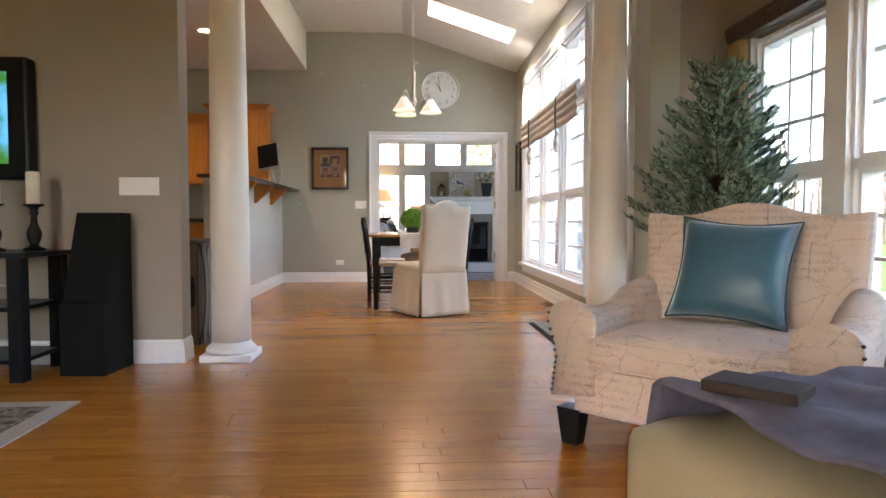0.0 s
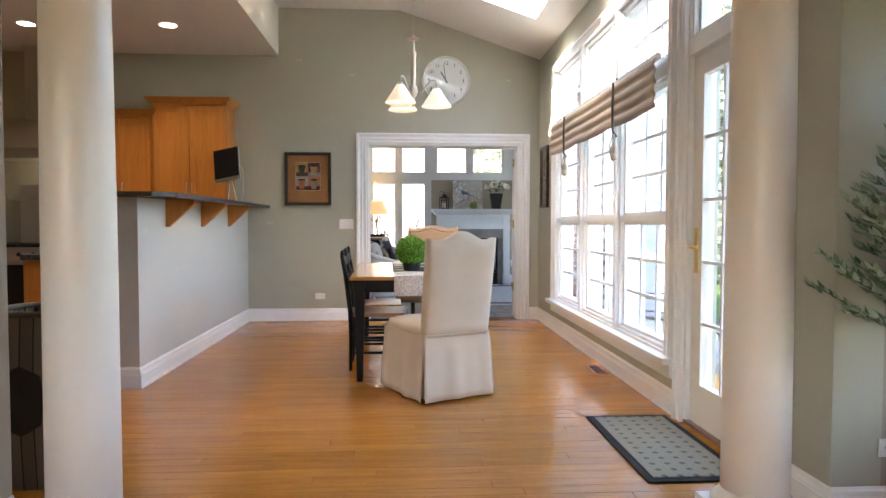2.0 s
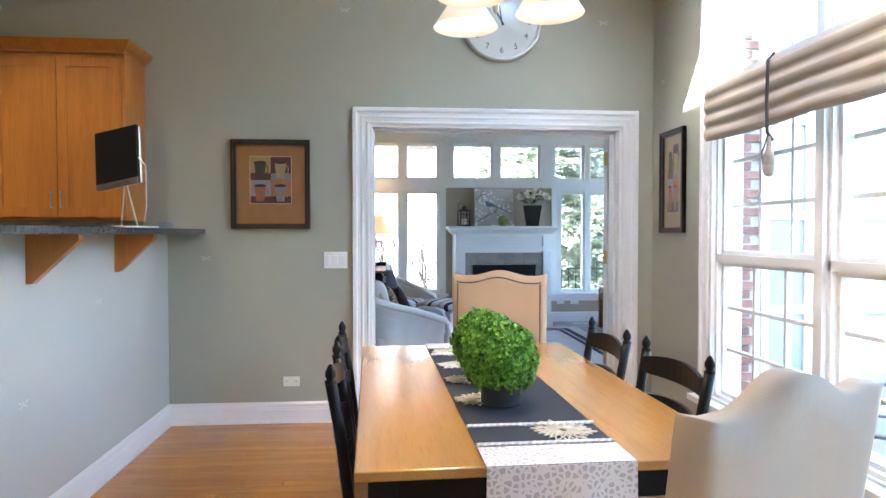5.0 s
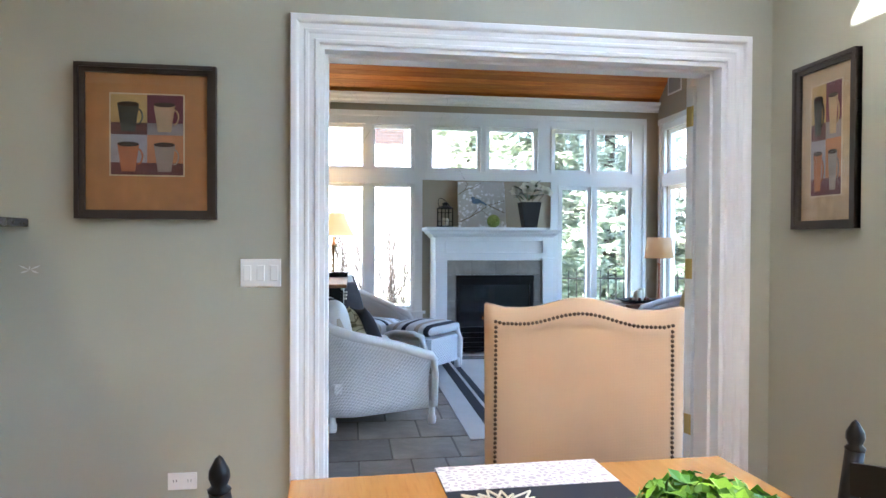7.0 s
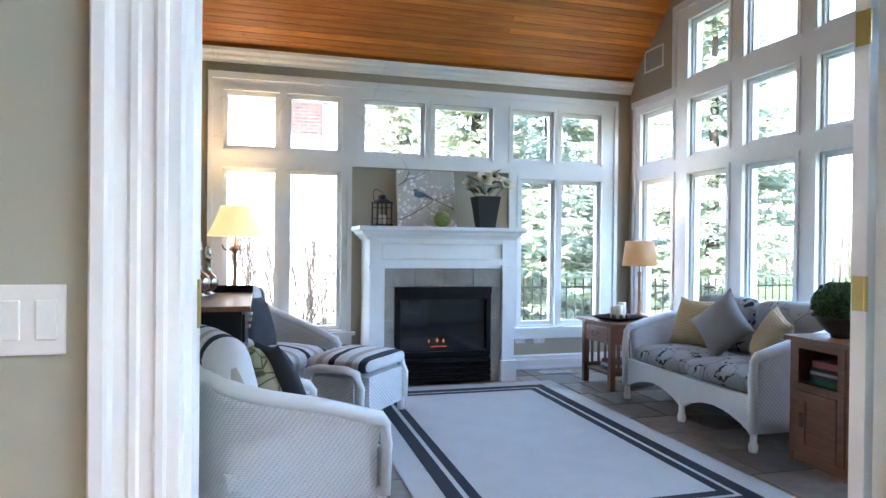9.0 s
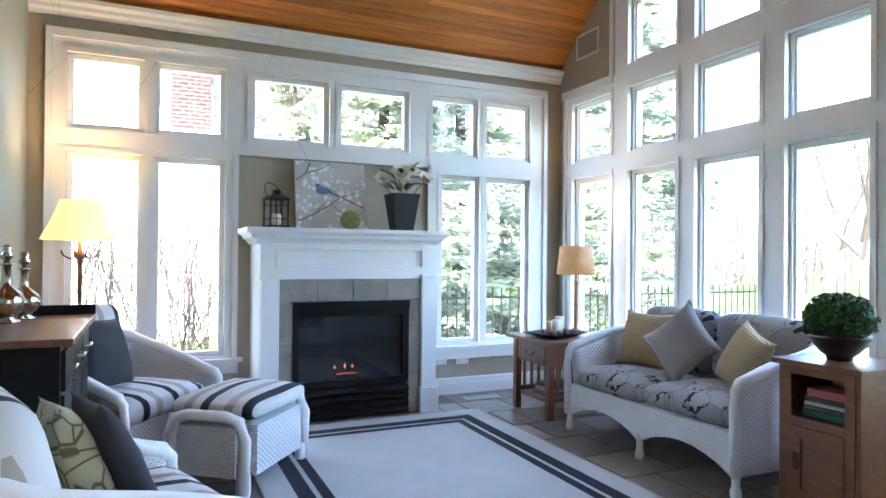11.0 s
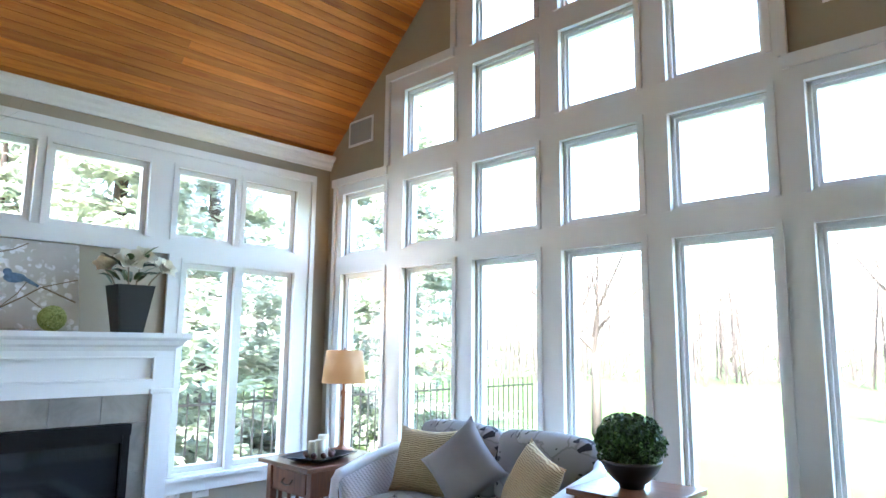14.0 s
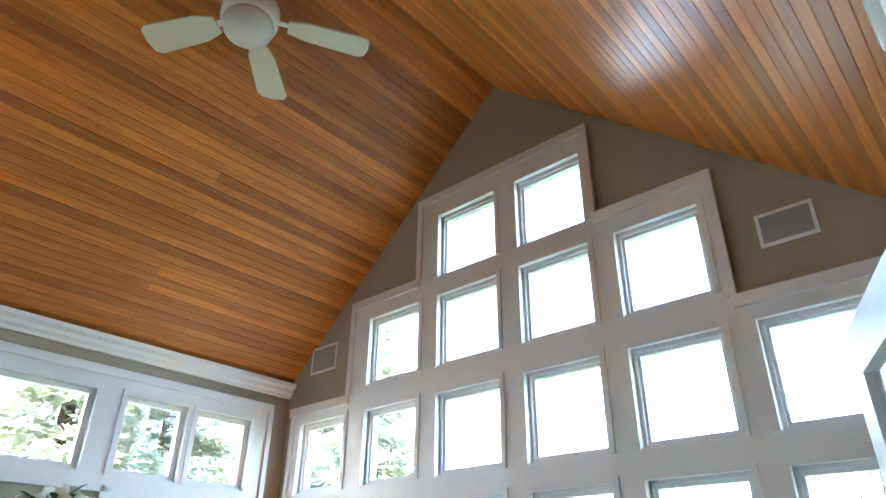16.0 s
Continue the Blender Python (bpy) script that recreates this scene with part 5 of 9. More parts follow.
mat_ob = thing("door_mat", "grey-green patterned door mat with a black rubber border", "mat", pose(1.42, 4.80, 0.001))
part("border", block(-0.245, 0.245, -0.50, 0.50, 0, 0.008, 0.003), BLACK_MATTE, mat_ob)
part("woven_field", block(-0.205, 0.205, -0.455, 0.455, 0.006, 0.012, 0.002), mat_cloth(), mat_ob)
for nm, m4, w, d, mt, lab in (("floor_vent", pose(1.62, 6.54, 0.0008), 0.10, 0.26, BROWN_WOOD, "brown wooden floor register by the window"),
                             ("floor_vent", pose(2.68, 14.10, 0.0008), 0.32, 0.11, WHITE_PLASTIC, "white metal floor register by the fireplace")):
    v = thing(nm, lab, "floor vent", m4)
    part("vent_frame", block(-w / 2, w / 2, -d / 2, d / 2, 0, 0.006, 0.001), mt, v)
    for k in range(9):
        t = (k + 0.5) / 9 - 0.5
        bm = bmesh.new()
        if w > d:
            box(bm, t * w * 0.9 - 0.006, t * w * 0.9 + 0.006, -d * 0.38, d * 0.38, 0.006, 0.007)
        else:
            box(bm, -w * 0.38, w * 0.38, t * d * 0.9 - 0.005, t * d * 0.9 + 0.005, 0.006, 0.007)
        part("slot", bm, BLACK_MATTE, v)


# ==== sunroom ====
def wicker_material():
    m, t, b = shader("white_wicker")
    v = coords(t)
    w1, w2 = t.nodes.new("ShaderNodeTexWave"), t.nodes.new("ShaderNodeTexWave")
    w1.bands_direction, w2.bands_direction = "Z", "DIAGONAL"
    w1.inputs["Scale"].default_value, w2.inputs["Scale"].default_value = 32, 22
    for w in (w1, w2):
        w.inputs["Distortion"].default_value = 0.6
        t.links.new(v, w.inputs["Vector"])
    h = mix_node(t, w1.outputs[0], w2.outputs[0], 0.5)
    t.links.new(ramp_node(t, [(0.1, (0.60, 0.60, 0.62)), (0.45, (0.82, 0.82, 0.83))], h), b.inputs["Base Color"])
    b.inputs["Roughness"].default_value = 0.5
    bump_node(t, b, h, 0.9, 0.006)
    return m


WICKER = wicker_material()
WICKER_RIM = paint("white_wicker_rim", (0.82, 0.82, 0.82), 0.45, 0.04, 0.3, 120)


def stripe_cloth(name, scale, along=0):
    m, t, b = shader(name)
    c = t.nodes.new("ShaderNodeTexCoord")
    sep = t.nodes.new("ShaderNodeSeparateXYZ")
    t.links.new(c.outputs["Object"], sep.inputs[0])
    mul, fr = t.nodes.new("ShaderNodeMath"), t.nodes.new("ShaderNodeMath")
    mul.operation, mul.inputs[1].default_value, fr.operation = "MULTIPLY", scale, "FRACT"
    t.links.new(sep.outputs[along], mul.inputs[0])
    t.links.new(mul.outputs[0], fr.inputs[0])
    navy, white, beige = (0.016, 0.018, 0.027), (0.62, 0.61, 0.60), (0.40, 0.35, 0.29)
    r = t.nodes.new("ShaderNodeValToRGB")
    r.color_ramp.interpolation = "CONSTANT"
    stops = [(0.0, navy), (0.2, white), (0.42, beige), (0.62, white), (0.82, (0.62, 0.61, 0.60))]
    while len(r.color_ramp.elements) < len(stops):
        r.color_ramp.elements.new(0.5)
    for e, (q, col) in zip(r.color_ramp.elements, stops):
        e.position, e.color = q, (*col, 1)
    t.links.new(fr.outputs[0], r.inputs[0])
    n = noise_node(t, c.outputs["Object"], 240, 2)
    t.links.new(r.outputs[0], b.inputs["Base Color"])
    b.inputs["Roughness"].default_value = 0.9
    bump_node(t, b, n, 0.15, 0.002)
    return m


def leaf_print():
    m, t, b = shader("grey_leaf_print")
    v = coords(t)
    warp = noise_node(t, v, 5, 3)
    vor = t.nodes.new("ShaderNodeTexVoronoi")
    vor.inputs["Scale"].default_value = 6.5
    t.links.new(mix_node(t, v, warp, 0.18), vor.inputs["Vector"])
    n = noise_node(t, mix_node(t, v, warp, 0.3), 9.0, 2, 0.4, 1.2)
    edge = t.nodes.new("ShaderNodeTexVoronoi")
    edge.feature = "DISTANCE_TO_EDGE"
    edge.inputs["Scale"].default_value = 6.5
    t.links.new(mix_node(t, v, warp, 0.18), edge.inputs["Vector"])
    base = mix_node(t, (0.26, 0.25, 0.245), (0.36, 0.35, 0.34), ramp_node(t, [(0.3, (0, 0, 0)), (0.6, (1, 1, 1))], vor.outputs["Color"]))
    base = mix_node(t, (0.20, 0.195, 0.19), base, ramp_node(t, [(0.0, (0, 0, 0)), (0.05, (1, 1, 1))], edge.outputs["Distance"]))
    col = mix_node(t, base, (0.025, 0.025, 0.03), ramp_node(t, [(0.62, (0, 0, 0)), (0.635, (1, 1, 1))], n))
    t.links.new(col, b.inputs["Base Color"])
    b.inputs["Roughness"].default_value = 0.9
    bump_node(t, b, noise_node(t, v, 300, 2), 0.15, 0.002)
    return m


STRIPE = stripe_cloth("striped_cushion", 4.2, 0)
STRIPE_Y = stripe_cloth("striped_cushion_across", 4.6, 1)
LEAF_PRINT = leaf_print()
CHARCOAL = cloth("charcoal_cloth", (0.038, 0.038, 0.045), 0.95, 420)
GREY_CLOTH = cloth("warm_grey_cloth", (0.27, 0.25, 0.245), 0.9, 420)


def chenille(name, c):
    m, t, b = shader(name)
    v = coords(t)
    w = t.nodes.new("ShaderNodeTexWave")
    w.bands_direction = "Z"
    w.inputs["Scale"].default_value, w.inputs["Distortion"].default_value = 26, 6
    w.inputs["Detail"].default_value = 3
    t.links.new(v, w.inputs["Vector"])
    t.links.new(ramp_node(t, [(0.2, shade(c, 0.88)), (0.7, shade(c, 1.08))], w.outputs[0]), b.inputs["Base Color"])
    b.inputs["Roughness"].default_value = 0.95
    bump_node(t, b, w.outputs[0], 0.8, 0.008)
    return m


GOLD_CLOTH = chenille("gold_chenille", (0.50, 0.37, 0.20))


def wicker_seat(name, label, category, m, w, d, arm, back, group="", arch=0.10, flare=0.03):
    """A woven tub seat. Faces -y; w across, d deep; arm and back are heights."""
    ob = thing(name, label, category, m, group)
    hw, hd, r = w / 2, d / 2, 0.20
    # outline from the front of one arm round the back to the other
    path = []
    n_arm, n_corner, n_back = 9, 7, 12
    for k in range(n_arm):
        path.append((-hw, -hd + (2 * hd - r) * k / n_arm))
    for k in range(n_corner):
        a = math.pi - (math.pi / 2) * k / n_corner
        path.append((-hw + r + r * math.cos(a), hd - r + r * math.sin(a)))
    for k in range(n_back + 1):
        path.append((-hw + r + (2 * hw - 2 * r) * k / n_back, hd))
    path += [(-x, y) for x, y in path[:n_arm + n_corner][::-1]]
    total = len(path)

    def height(k):
        y = path[k][1]
        t = max(0.0, min(1.0, (y + hd) / (2 * hd)))
        s = t ** 1.3
        u = path[k][0] / hw
        return arm + 0.02 * math.sin(t * 5) + (back - arm) * s + (0.05 * (1 - u * u) if t > 0.95 else 0)

    bm = bmesh.new()
    rows = 8
    grid = []
    cx = [p[0] for p in path]
    for k, (x, y) in enumerate(path):
        out = Vector((x / hw * (1 if abs(y) < hd - 0.01 else 0.4), max(0, y / hd) ** 3, 0))
        out = out.normalized() if out.length > 0.01 else Vector((1, 0, 0))
        h = height(k)
        col = []
        for j in range(rows + 1):
            t = j / rows
            z = 0.11 + (h - 0.11) * t
            o = flare * (t ** 2) - 0.02 * math.sin(t * math.pi)
            p = Vector((x, y, z)) + out * o
            inner = p - out * 0.045
            col.append((bm.verts.new(p), bm.verts.new(inner)))
        grid.append(col)
    for k in range(total - 1):
        for j in range(rows):
            bm.faces.new((grid[k][j][0], grid[k][j + 1][0], grid[k + 1][j + 1][0], grid[k + 1][j][0]))
            bm.faces.new((grid[k][j][1], grid[k + 1][j][1], grid[k + 1][j + 1][1], grid[k][j + 1][1]))
        bm.faces.new((grid[k][rows][0], grid[k][rows][1], grid[k + 1][rows][1], grid[k + 1][rows][0]))
        bm.faces.new((grid[k][0][0], grid[k + 1][0][0], grid[k + 1][0][1], grid[k][0][1]))
    for k in (0, total - 1):
        for j in range(rows):
            bm.faces.new((grid[k][j][0], grid[k][j][1], grid[k][j + 1][1], grid[k][j + 1][0]))
    tops = [(grid[k][rows][0].co + grid[k][rows][1].co) / 2 for k in range(total)]
    bmesh.ops.recalc_face_normals(bm, faces=bm.faces[:])
    part("woven_shell", bm, WICKER, ob, smooth=True)
    bm = bmesh.new()
    front = [tops[0] + Vector((0, -0.03, -0.03)), tops[0] + Vector((0, -0.04, -0.12)), Vector((tops[0].x, -hd - 0.03, 0.12))]
    front2 = [tops[-1] + Vector((0, -0.03, -0.03)), tops[-1] + Vector((0, -0.04, -0.12)), Vector((tops[-1].x, -hd - 0.03, 0.12))]
    tube(bm, front[::-1] + tops + front2, [0.028] * 3 + [0.036] * total + [0.028] * 3, 10)
    part("rolled_rim", bm, WICKER_RIM, ob, smooth=True)
    # front apron with an arched lower edge
    bm = bmesh.new()
    n = 16
    lo, hi = [], []
    for k in range(n + 1):
        u = 2 * k / n - 1
        spans = 2 if w > 1.2 else 1
        v = ((u + 1) / 2 * spans) % 1.0
        zl = 0.11 + arch * math.sin(math.pi * v) ** 0.8 if 0 < v < 1 else 0.11
        for lst, z in ((lo, zl), (hi, 0.34)):
            lst.append((bm.verts.new((u * (hw - 0.02), -hd - 0.03, z)), bm.verts.new((u * (hw - 0.02), -hd + 0.01, z))))
    for k in range(n):
        bm.faces.new((lo[k][0], lo[k + 1][0], hi[k + 1][0], hi[k][0]))
        bm.faces.new((lo[k + 1][1], lo[k][1], hi[k][1], hi[k + 1][1]))
        bm.faces.new((hi[k][0], hi[k + 1][0], hi[k + 1][1], hi[k][1]))
        bm.faces.new((lo[k + 1][0], lo[k][0], lo[k][1], lo[k + 1][1]))
    bmesh.ops.recalc_face_normals(bm, faces=bm.faces[:])
    part("front_apron", bm, WICKER, ob)
    part("seat_deck", block(-hw + 0.04, hw - 0.04, -hd, hd - 0.05, 0.26, 0.33, 0.01), WICKER, ob)
    feet = [(-hw, -hd - 0.02), (hw, -hd - 0.02), (-hw + 0.1, hd - 0.06), (hw - 0.1, hd - 0.06)]
    if w > 1.2:
        feet.append((0, -hd - 0.015))
    for x, y in feet:
        bm = bmesh.new()
        lathe(bm, [(0.024, 0.0), (0.03, 0.02), (0.03, 0.05), (0.022, 0.06), (0.022, 0.16)], 12, (x, y, 0))
        part("foot", bm, WICKER_RIM, ob, smooth=True)
    return ob


def loose(name, bm, material, label, category, m, group=""):
    """A loose thing of one mesh."""
    ob = tagged(link(name, bm, material, smooth=True), label, category, group)
    ob.matrix_basis = m
    return ob


# loveseat by the gable windows, facing into the room
SOFA = pose(3.165, 12.19, 0, 0, 0, -90)
wicker_seat("loveseat", "white wicker loveseat with grey leaf-print cushions", "sofa", SOFA, 1.46, 0.72, 0.60, 0.80)
for x, g in ((-0.34, 0.0), (0.34, 0.01)):
    loose("seat_cushion", cushion(-0.335, 0.335, -0.35, 0.24, 0, 0.14, 0.03, 0.06), LEAF_PRINT, "grey leaf-print seat cushion on the wicker loveseat", "cushion", SOFA @ pose(x, -0.03, 0.325 + g), "loveseat cushions")
    loose("back_cushion", cushion(-0.335, 0.335, -0.08, 0.08, 0, 0.42, 0.02, 0.07), LEAF_PRINT, "grey leaf-print back cushion on the wicker loveseat", "cushion", SOFA @ pose(x, 0.255, 0.47, -10), "loveseat cushions")
loose("throw_pillow", pillow(0.44, 0.42, 0.16), GOLD_CLOTH, "gold ribbed chenille throw pillow on the loveseat", "pillow", SOFA @ pose(-0.43, 0.06, 0.67, -20, 0, 12), "gold throw pillows")
loose("throw_pillow", pillow(0.42, 0.40, 0.16), GOLD_CLOTH, "gold ribbed chenille throw pillow leaning on the arm", "pillow", SOFA @ pose(0.45, 0.0, 0.66, -24, 14, -28), "gold throw pillows")
loose("throw_pillow", pillow(0.42, 0.42, 0.15), GREY_CLOTH, "warm grey throw pillow standing on its corner", "pillow", SOFA @ pose(-0.02, -0.02, 0.70, -22, 45, -4))

# armchair by the fireplace, facing the ottoman
CHAIR_A = pose(-0.17, 13.30, 0, 0, 0, 50)
wicker_seat("wicker_armchair", "white wicker armchair with striped cushions by the window", "armchair", CHAIR_A, 0.80, 0.74, 0.50, 0.78, "white wicker armchairs")
loose("seat_cushion", cushion(-0.33, 0.33, -0.36, 0.26, 0, 0.14, 0.03, 0.06), STRIPE, "navy and cream striped seat cushion", "cushion", CHAIR_A @ pose(0, -0.02, 0.325), "striped cushions")
loose("back_cushion", cushion(-0.32, 0.32, -0.08, 0.08, 0, 0.46, 0.02, 0.07), STRIPE, "navy and cream striped back cushion", "cushion", CHAIR_A @ pose(0, 0.25, 0.47, -12), "striped cushions")
loose("throw_pillow", pillow(0.45, 0.45, 0.16), CHARCOAL, "charcoal throw pillow leaning in the wicker armchair", "pillow", CHAIR_A @ pose(-0.1, 0.02, 0.68, -22, 8, 8), "charcoal throw pillows")
# armchair with its side to the dining room
CHAIR_B = pose(-0.16, 11.29, 0, 0, 0, 110)
wicker_seat("wicker_armchair", "white wicker armchair seen from its woven side", "armchair", CHAIR_B, 0.80, 0.74, 0.48, 0.74, "white wicker armchairs")
loose("seat_cushion", cushion(-0.33, 0.33, -0.36, 0.26, 0, 0.14, 0.03, 0.06), STRIPE, "navy and cream striped seat cushion", "cushion", CHAIR_B @ pose(0, -0.02, 0.325), "striped cushions")
loose("back_cushion", cushion(-0.32, 0.32, -0.10, 0.10, 0, 0.48, 0.03, 0.09), STRIPE, "navy and cream striped back cushion", "cushion", CHAIR_B @ pose(-0.02, 0.20, 0.41, -14), "striped cushions")


def gold_swirl():
    m, t, b = shader("pale_gold_print")
    v = coords(t)
    vor = t.nodes.new("ShaderNodeTexVoronoi")
    vor.feature = "DISTANCE_TO_EDGE"
    vor.inputs["Scale"].default_value = 11
    t.links.new(v, vor.inputs["Vector"])
    t.links.new(mix_node(t, (0.12, 0.11, 0.05), (0.46, 0.43, 0.27), ramp_node(t, [(0.02, (0, 0, 0)), (0.05, (1, 1, 1))], vor.outputs["Distance"])), b.inputs["Base Color"])
    b.inputs["Roughness"].default_value = 0.8
    return m


loose("throw_pillow", pillow(0.42, 0.42, 0.14), gold_swirl(), "pale gold patterned pillow in the wicker armchair", "pillow", CHAIR_B @ pose(0.06, 0.03, 0.61, -22, 6, -6))
loose("throw_pillow", pillow(0.45, 0.45, 0.12), CHARCOAL, "charcoal fringed pillow in front of the gold pillow", "pillow", CHAIR_B @ pose(0.04, -0.08, 0.60, -24, 4, -4), "charcoal throw pillows")

# ottoman
OTTO = pose(0.483, 12.86, 0, 0, 0, 52) @ Matrix.Diagonal((1.27, 1.10, 1.0, 1.0))
ob = thing("ottoman", "white wicker ottoman in front of the armchair", "ottoman", OTTO)
bm = bmesh.new()
box(bm, -0.27, 0.27, -0.22, 0.22, 0.10, 0.36)
bmesh.ops.bevel(bm, geom=[e for e in bm.edges if abs(e.verts[0].co.z - e.verts[1].co.z) > 0.1], offset=0.07, segments=5, affect="EDGES")
part("woven_body", bm, WICKER, ob, smooth=False)
for s in (-1, 1):
    bm = bmesh.new()
    tube(bm, [(s * 0.27, -0.19, 0.03), (s * 0.27, -0.20, 0.30), (s * 0.27, -0.17, 0.395), (s * 0.27, -0.1, 0.415), (s * 0.27, 0.1, 0.415), (s * 0.27, 0.17, 0.395), (s * 0.27, 0.20, 0.30), (s * 0.27, 0.19, 0.03)], 0.03, 10)
    part("rolled_rim", bm, WICKER_RIM, ob, smooth=True)
for x, y in ((-0.25, -0.19), (0.25, -0.19), (-0.25, 0.19), (0.25, 0.19)):
    bm = bmesh.new()
    lathe(bm, [(0.022, 0), (0.028, 0.02), (0.026, 0.11)], 12, (x, y, 0))
    part("foot", bm, WICKER_RIM, ob, smooth=True)
loose("ottoman_cushion", cushion(-0.25, 0.25, -0.23, 0.23, 0, 0.10, 0.03, 0.045), STRIPE_Y, "navy and cream striped cushion on the ottoman", "cushion", OTTO @ pose(0, 0, 0.385), "striped cushions")

# rug
RUG_PALE = cloth("pale_grey_rug", (0.50, 0.49, 0.47), 0.95, 260, 0.05)
RUG_NAVY = cloth("navy_rug_band", (0.010, 0.012, 0.019), 1.0, 260, 0.1)
rug = thing("rug", "pale grey rug with a double navy border", "rug", pose(1.49, 12.16, 0.001))
part("rug_field", block(-0.95, 0.95, -1.55, 1.55, 0, 0.010, 0.003), RUG_PALE, rug)
for inset, w in ((0.16, 0.085), (0.275, 0.06)):
    for x0, x1, y0, y1 in ((-0.95 + inset, 0.95 - inset, -1.55 + inset, -1.55 + inset + w), (-0.95 + inset, 0.95 - inset, 1.55 - inset - w, 1.55 - inset),
                           (-0.95 + inset, -0.95 + inset + w, -1.55 + inset + w, 1.55 - inset - w), (0.95 - inset - w, 0.95 - inset, -1.55 + inset + w, 1.55 - inset - w)):
        bm = bmesh.new()
        box(bm, x0, x1, y0, y1, 0.009, 0.0115)
        part("navy_band", bm, RUG_NAVY, rug, "navy border band")

# fireplace
MANTEL_WHITE = paint("mantel_white_paint", (0.82, 0.83, 0.84), 0.35, 0.02, 0.02)


def stone_material():
    m, t, b = shader("grey_limestone_tile")
    v = coords(t)
    o = t.nodes.new("ShaderNodeObjectInfo")
    n1, n2 = noise_node(t, v, 5, 6, 0.6, 0.8), noise_node(t, v, 90, 3)
    c = ramp_node(t, [(0.3, (0.20, 0.185, 0.165)), (0.6, (0.30, 0.28, 0.25)), (0.8, (0.38, 0.35, 0.31))], n1)
    t.links.new(mix_node(t, c, ramp_node(t, [(0, (0.85, 0.85, 0.85)), (1, (1.1, 1.08, 1.05))], o.outputs["Random"]), 1.0, "MULTIPLY"), b.inputs["Base Color"])
    b.inputs["Roughness"].default_value = 0.45
    bump_node(t, b, n2, 0.15, 0.003)
    return m


STONE = stone_material()
fp = thing("fireplace", "white mantel fireplace with grey stone surround and gas fire", "fireplace")
bm = bmesh.new()
box(bm, 0.72, 0.86, 13.84, SUN_N, 0, 1.38)
box(bm, 1.98, 2.11, 13.84, SUN_N, 0, 1.38)
box(bm, 0.86, 1.98, 13.84, SUN_N, 1.07, 1.38)
box(bm, 0.86, 1.98, 13.98, SUN_N, 0, 1.07)
part("chimney_box", bm, MANTEL_WHITE, fp)
prof = [(13.82, 1.33), (13.80, 1.36), (13.775, 1.375), (13.765, 1.40), (13.745, 1.41), (13.735, 1.42), (13.735, 1.45), (SUN_N - 0.024, 1.45), (SUN_N - 0.024, 1.33)]
bm = bmesh.new()
rings = []
for k, (y, z) in enumerate(prof[:7]):
    o = 13.84 - y
    rings.append([bm.verts.new(p) for p in ((0.72 - o, SUN_N - 0.024, z), (0.72 - o, y, z), (2.09 + o, y, z), (2.09 + o, SUN_N - 0.024, z))])
for a, b in zip(rings, rings[1:]):
    for k in range(3):
        bm.faces.new((a[k], b[k], b[k + 1], a[k + 1]))
bm.faces.new(rings[-1][::-1])
bm.faces.new(rings[0])
bmesh.ops.recalc_face_normals(bm, faces=bm.faces[:])
part("mantel_shelf", bm, MANTEL_WHITE, fp)
bm = bmesh.new()
cells(bm, 1, 13.815, 13.84, (0.72, 2.11), (1.07, 1.36), [(0.85, 1.98, 1.165, 1.29)])
for x0, x1 in ((0.72, 0.86), (1.98, 2.11)):
    part("pilaster", block(x0 + 0.004, x1 - 0.004, 13.80, 13.84, 0.20, 1.07, 0.002), MANTEL_WHITE, fp)
    part("pilaster_cap", block(x0 - 0.012, x1 + 0.012, 13.785, 13.84, 1.072, 1.10, 0.003), MANTEL_WHITE, fp)
    part("pilaster_base", block(x0 - 0.014, x1 + 0.014, 13.78, 13.84, 0, 0.20, 0.003), MANTEL_WHITE, fp)
part("frieze", bm, MANTEL_WHITE, fp)
# raised strips added so that the recess's shaded edge shows as a line
for x0, x1, z0, z1 in ((0.85, 1.98, 1.29, 1.304), (0.85, 1.98, 1.151, 1.165), (0.836, 0.85, 1.151, 1.304), (1.98, 1.994, 1.151, 1.304)):
    part("frieze_moulding", block(x0, x1, 13.803, 13.815, z0, z1, 0.003), MANTEL_WHITE, fp)
tiles = [(0.86, 0.96, z, z + 0.3) for z in (0.0, 0.3, 0.6)] + [(1.88, 1.98, z, z + 0.3) for z in (0.0, 0.3, 0.6)] + [(0.86 + 0.28 * k, 1.14 + 0.28 * k, 0.9, 1.07) for k in range(4)]
for x0, x1, z0, z1 in tiles:
    part("tile", block(x0 + 0.001, x1 - 0.001, 13.83, 13.98, z0 + 0.001, z1 - 0.001, 0.002, 1), STONE, fp)
ins = part("firebox", block(0.965, 1.875, 13.86, 13.975, 0.01, 0.89, 0.004), BLACK_MATTE, fp, "black metal gas fire insert")
bm = bmesh.new()
for x0, x1, z0, z1, y in ((0.962, 1.878, 0.83, 0.897, 13.805), (0.965, 1.005, 0.26, 0.83, 13.815), (1.835, 1.875, 0.26, 0.83, 13.815), (1.005, 1.835, 0.785, 0.83, 13.82), (1.005, 1.835, 0.25, 0.30, 13.82)):
    box(bm, x0, x1, y, 13.87, z0, z1)
part("fire_frame", bm, BLACK_PAINT, ins)
for k in range(4):
    z = 0.02 + k * 0.055
    bm = bmesh.new()
    prism(bm, [(13.80, z), (13.79, z + 0.02), (13.82, z + 0.048), (13.87, z + 0.048), (13.87, z)], 0, 0.967, 1.873)
    part("louvre", bm, BLACK_PAINT, ins)


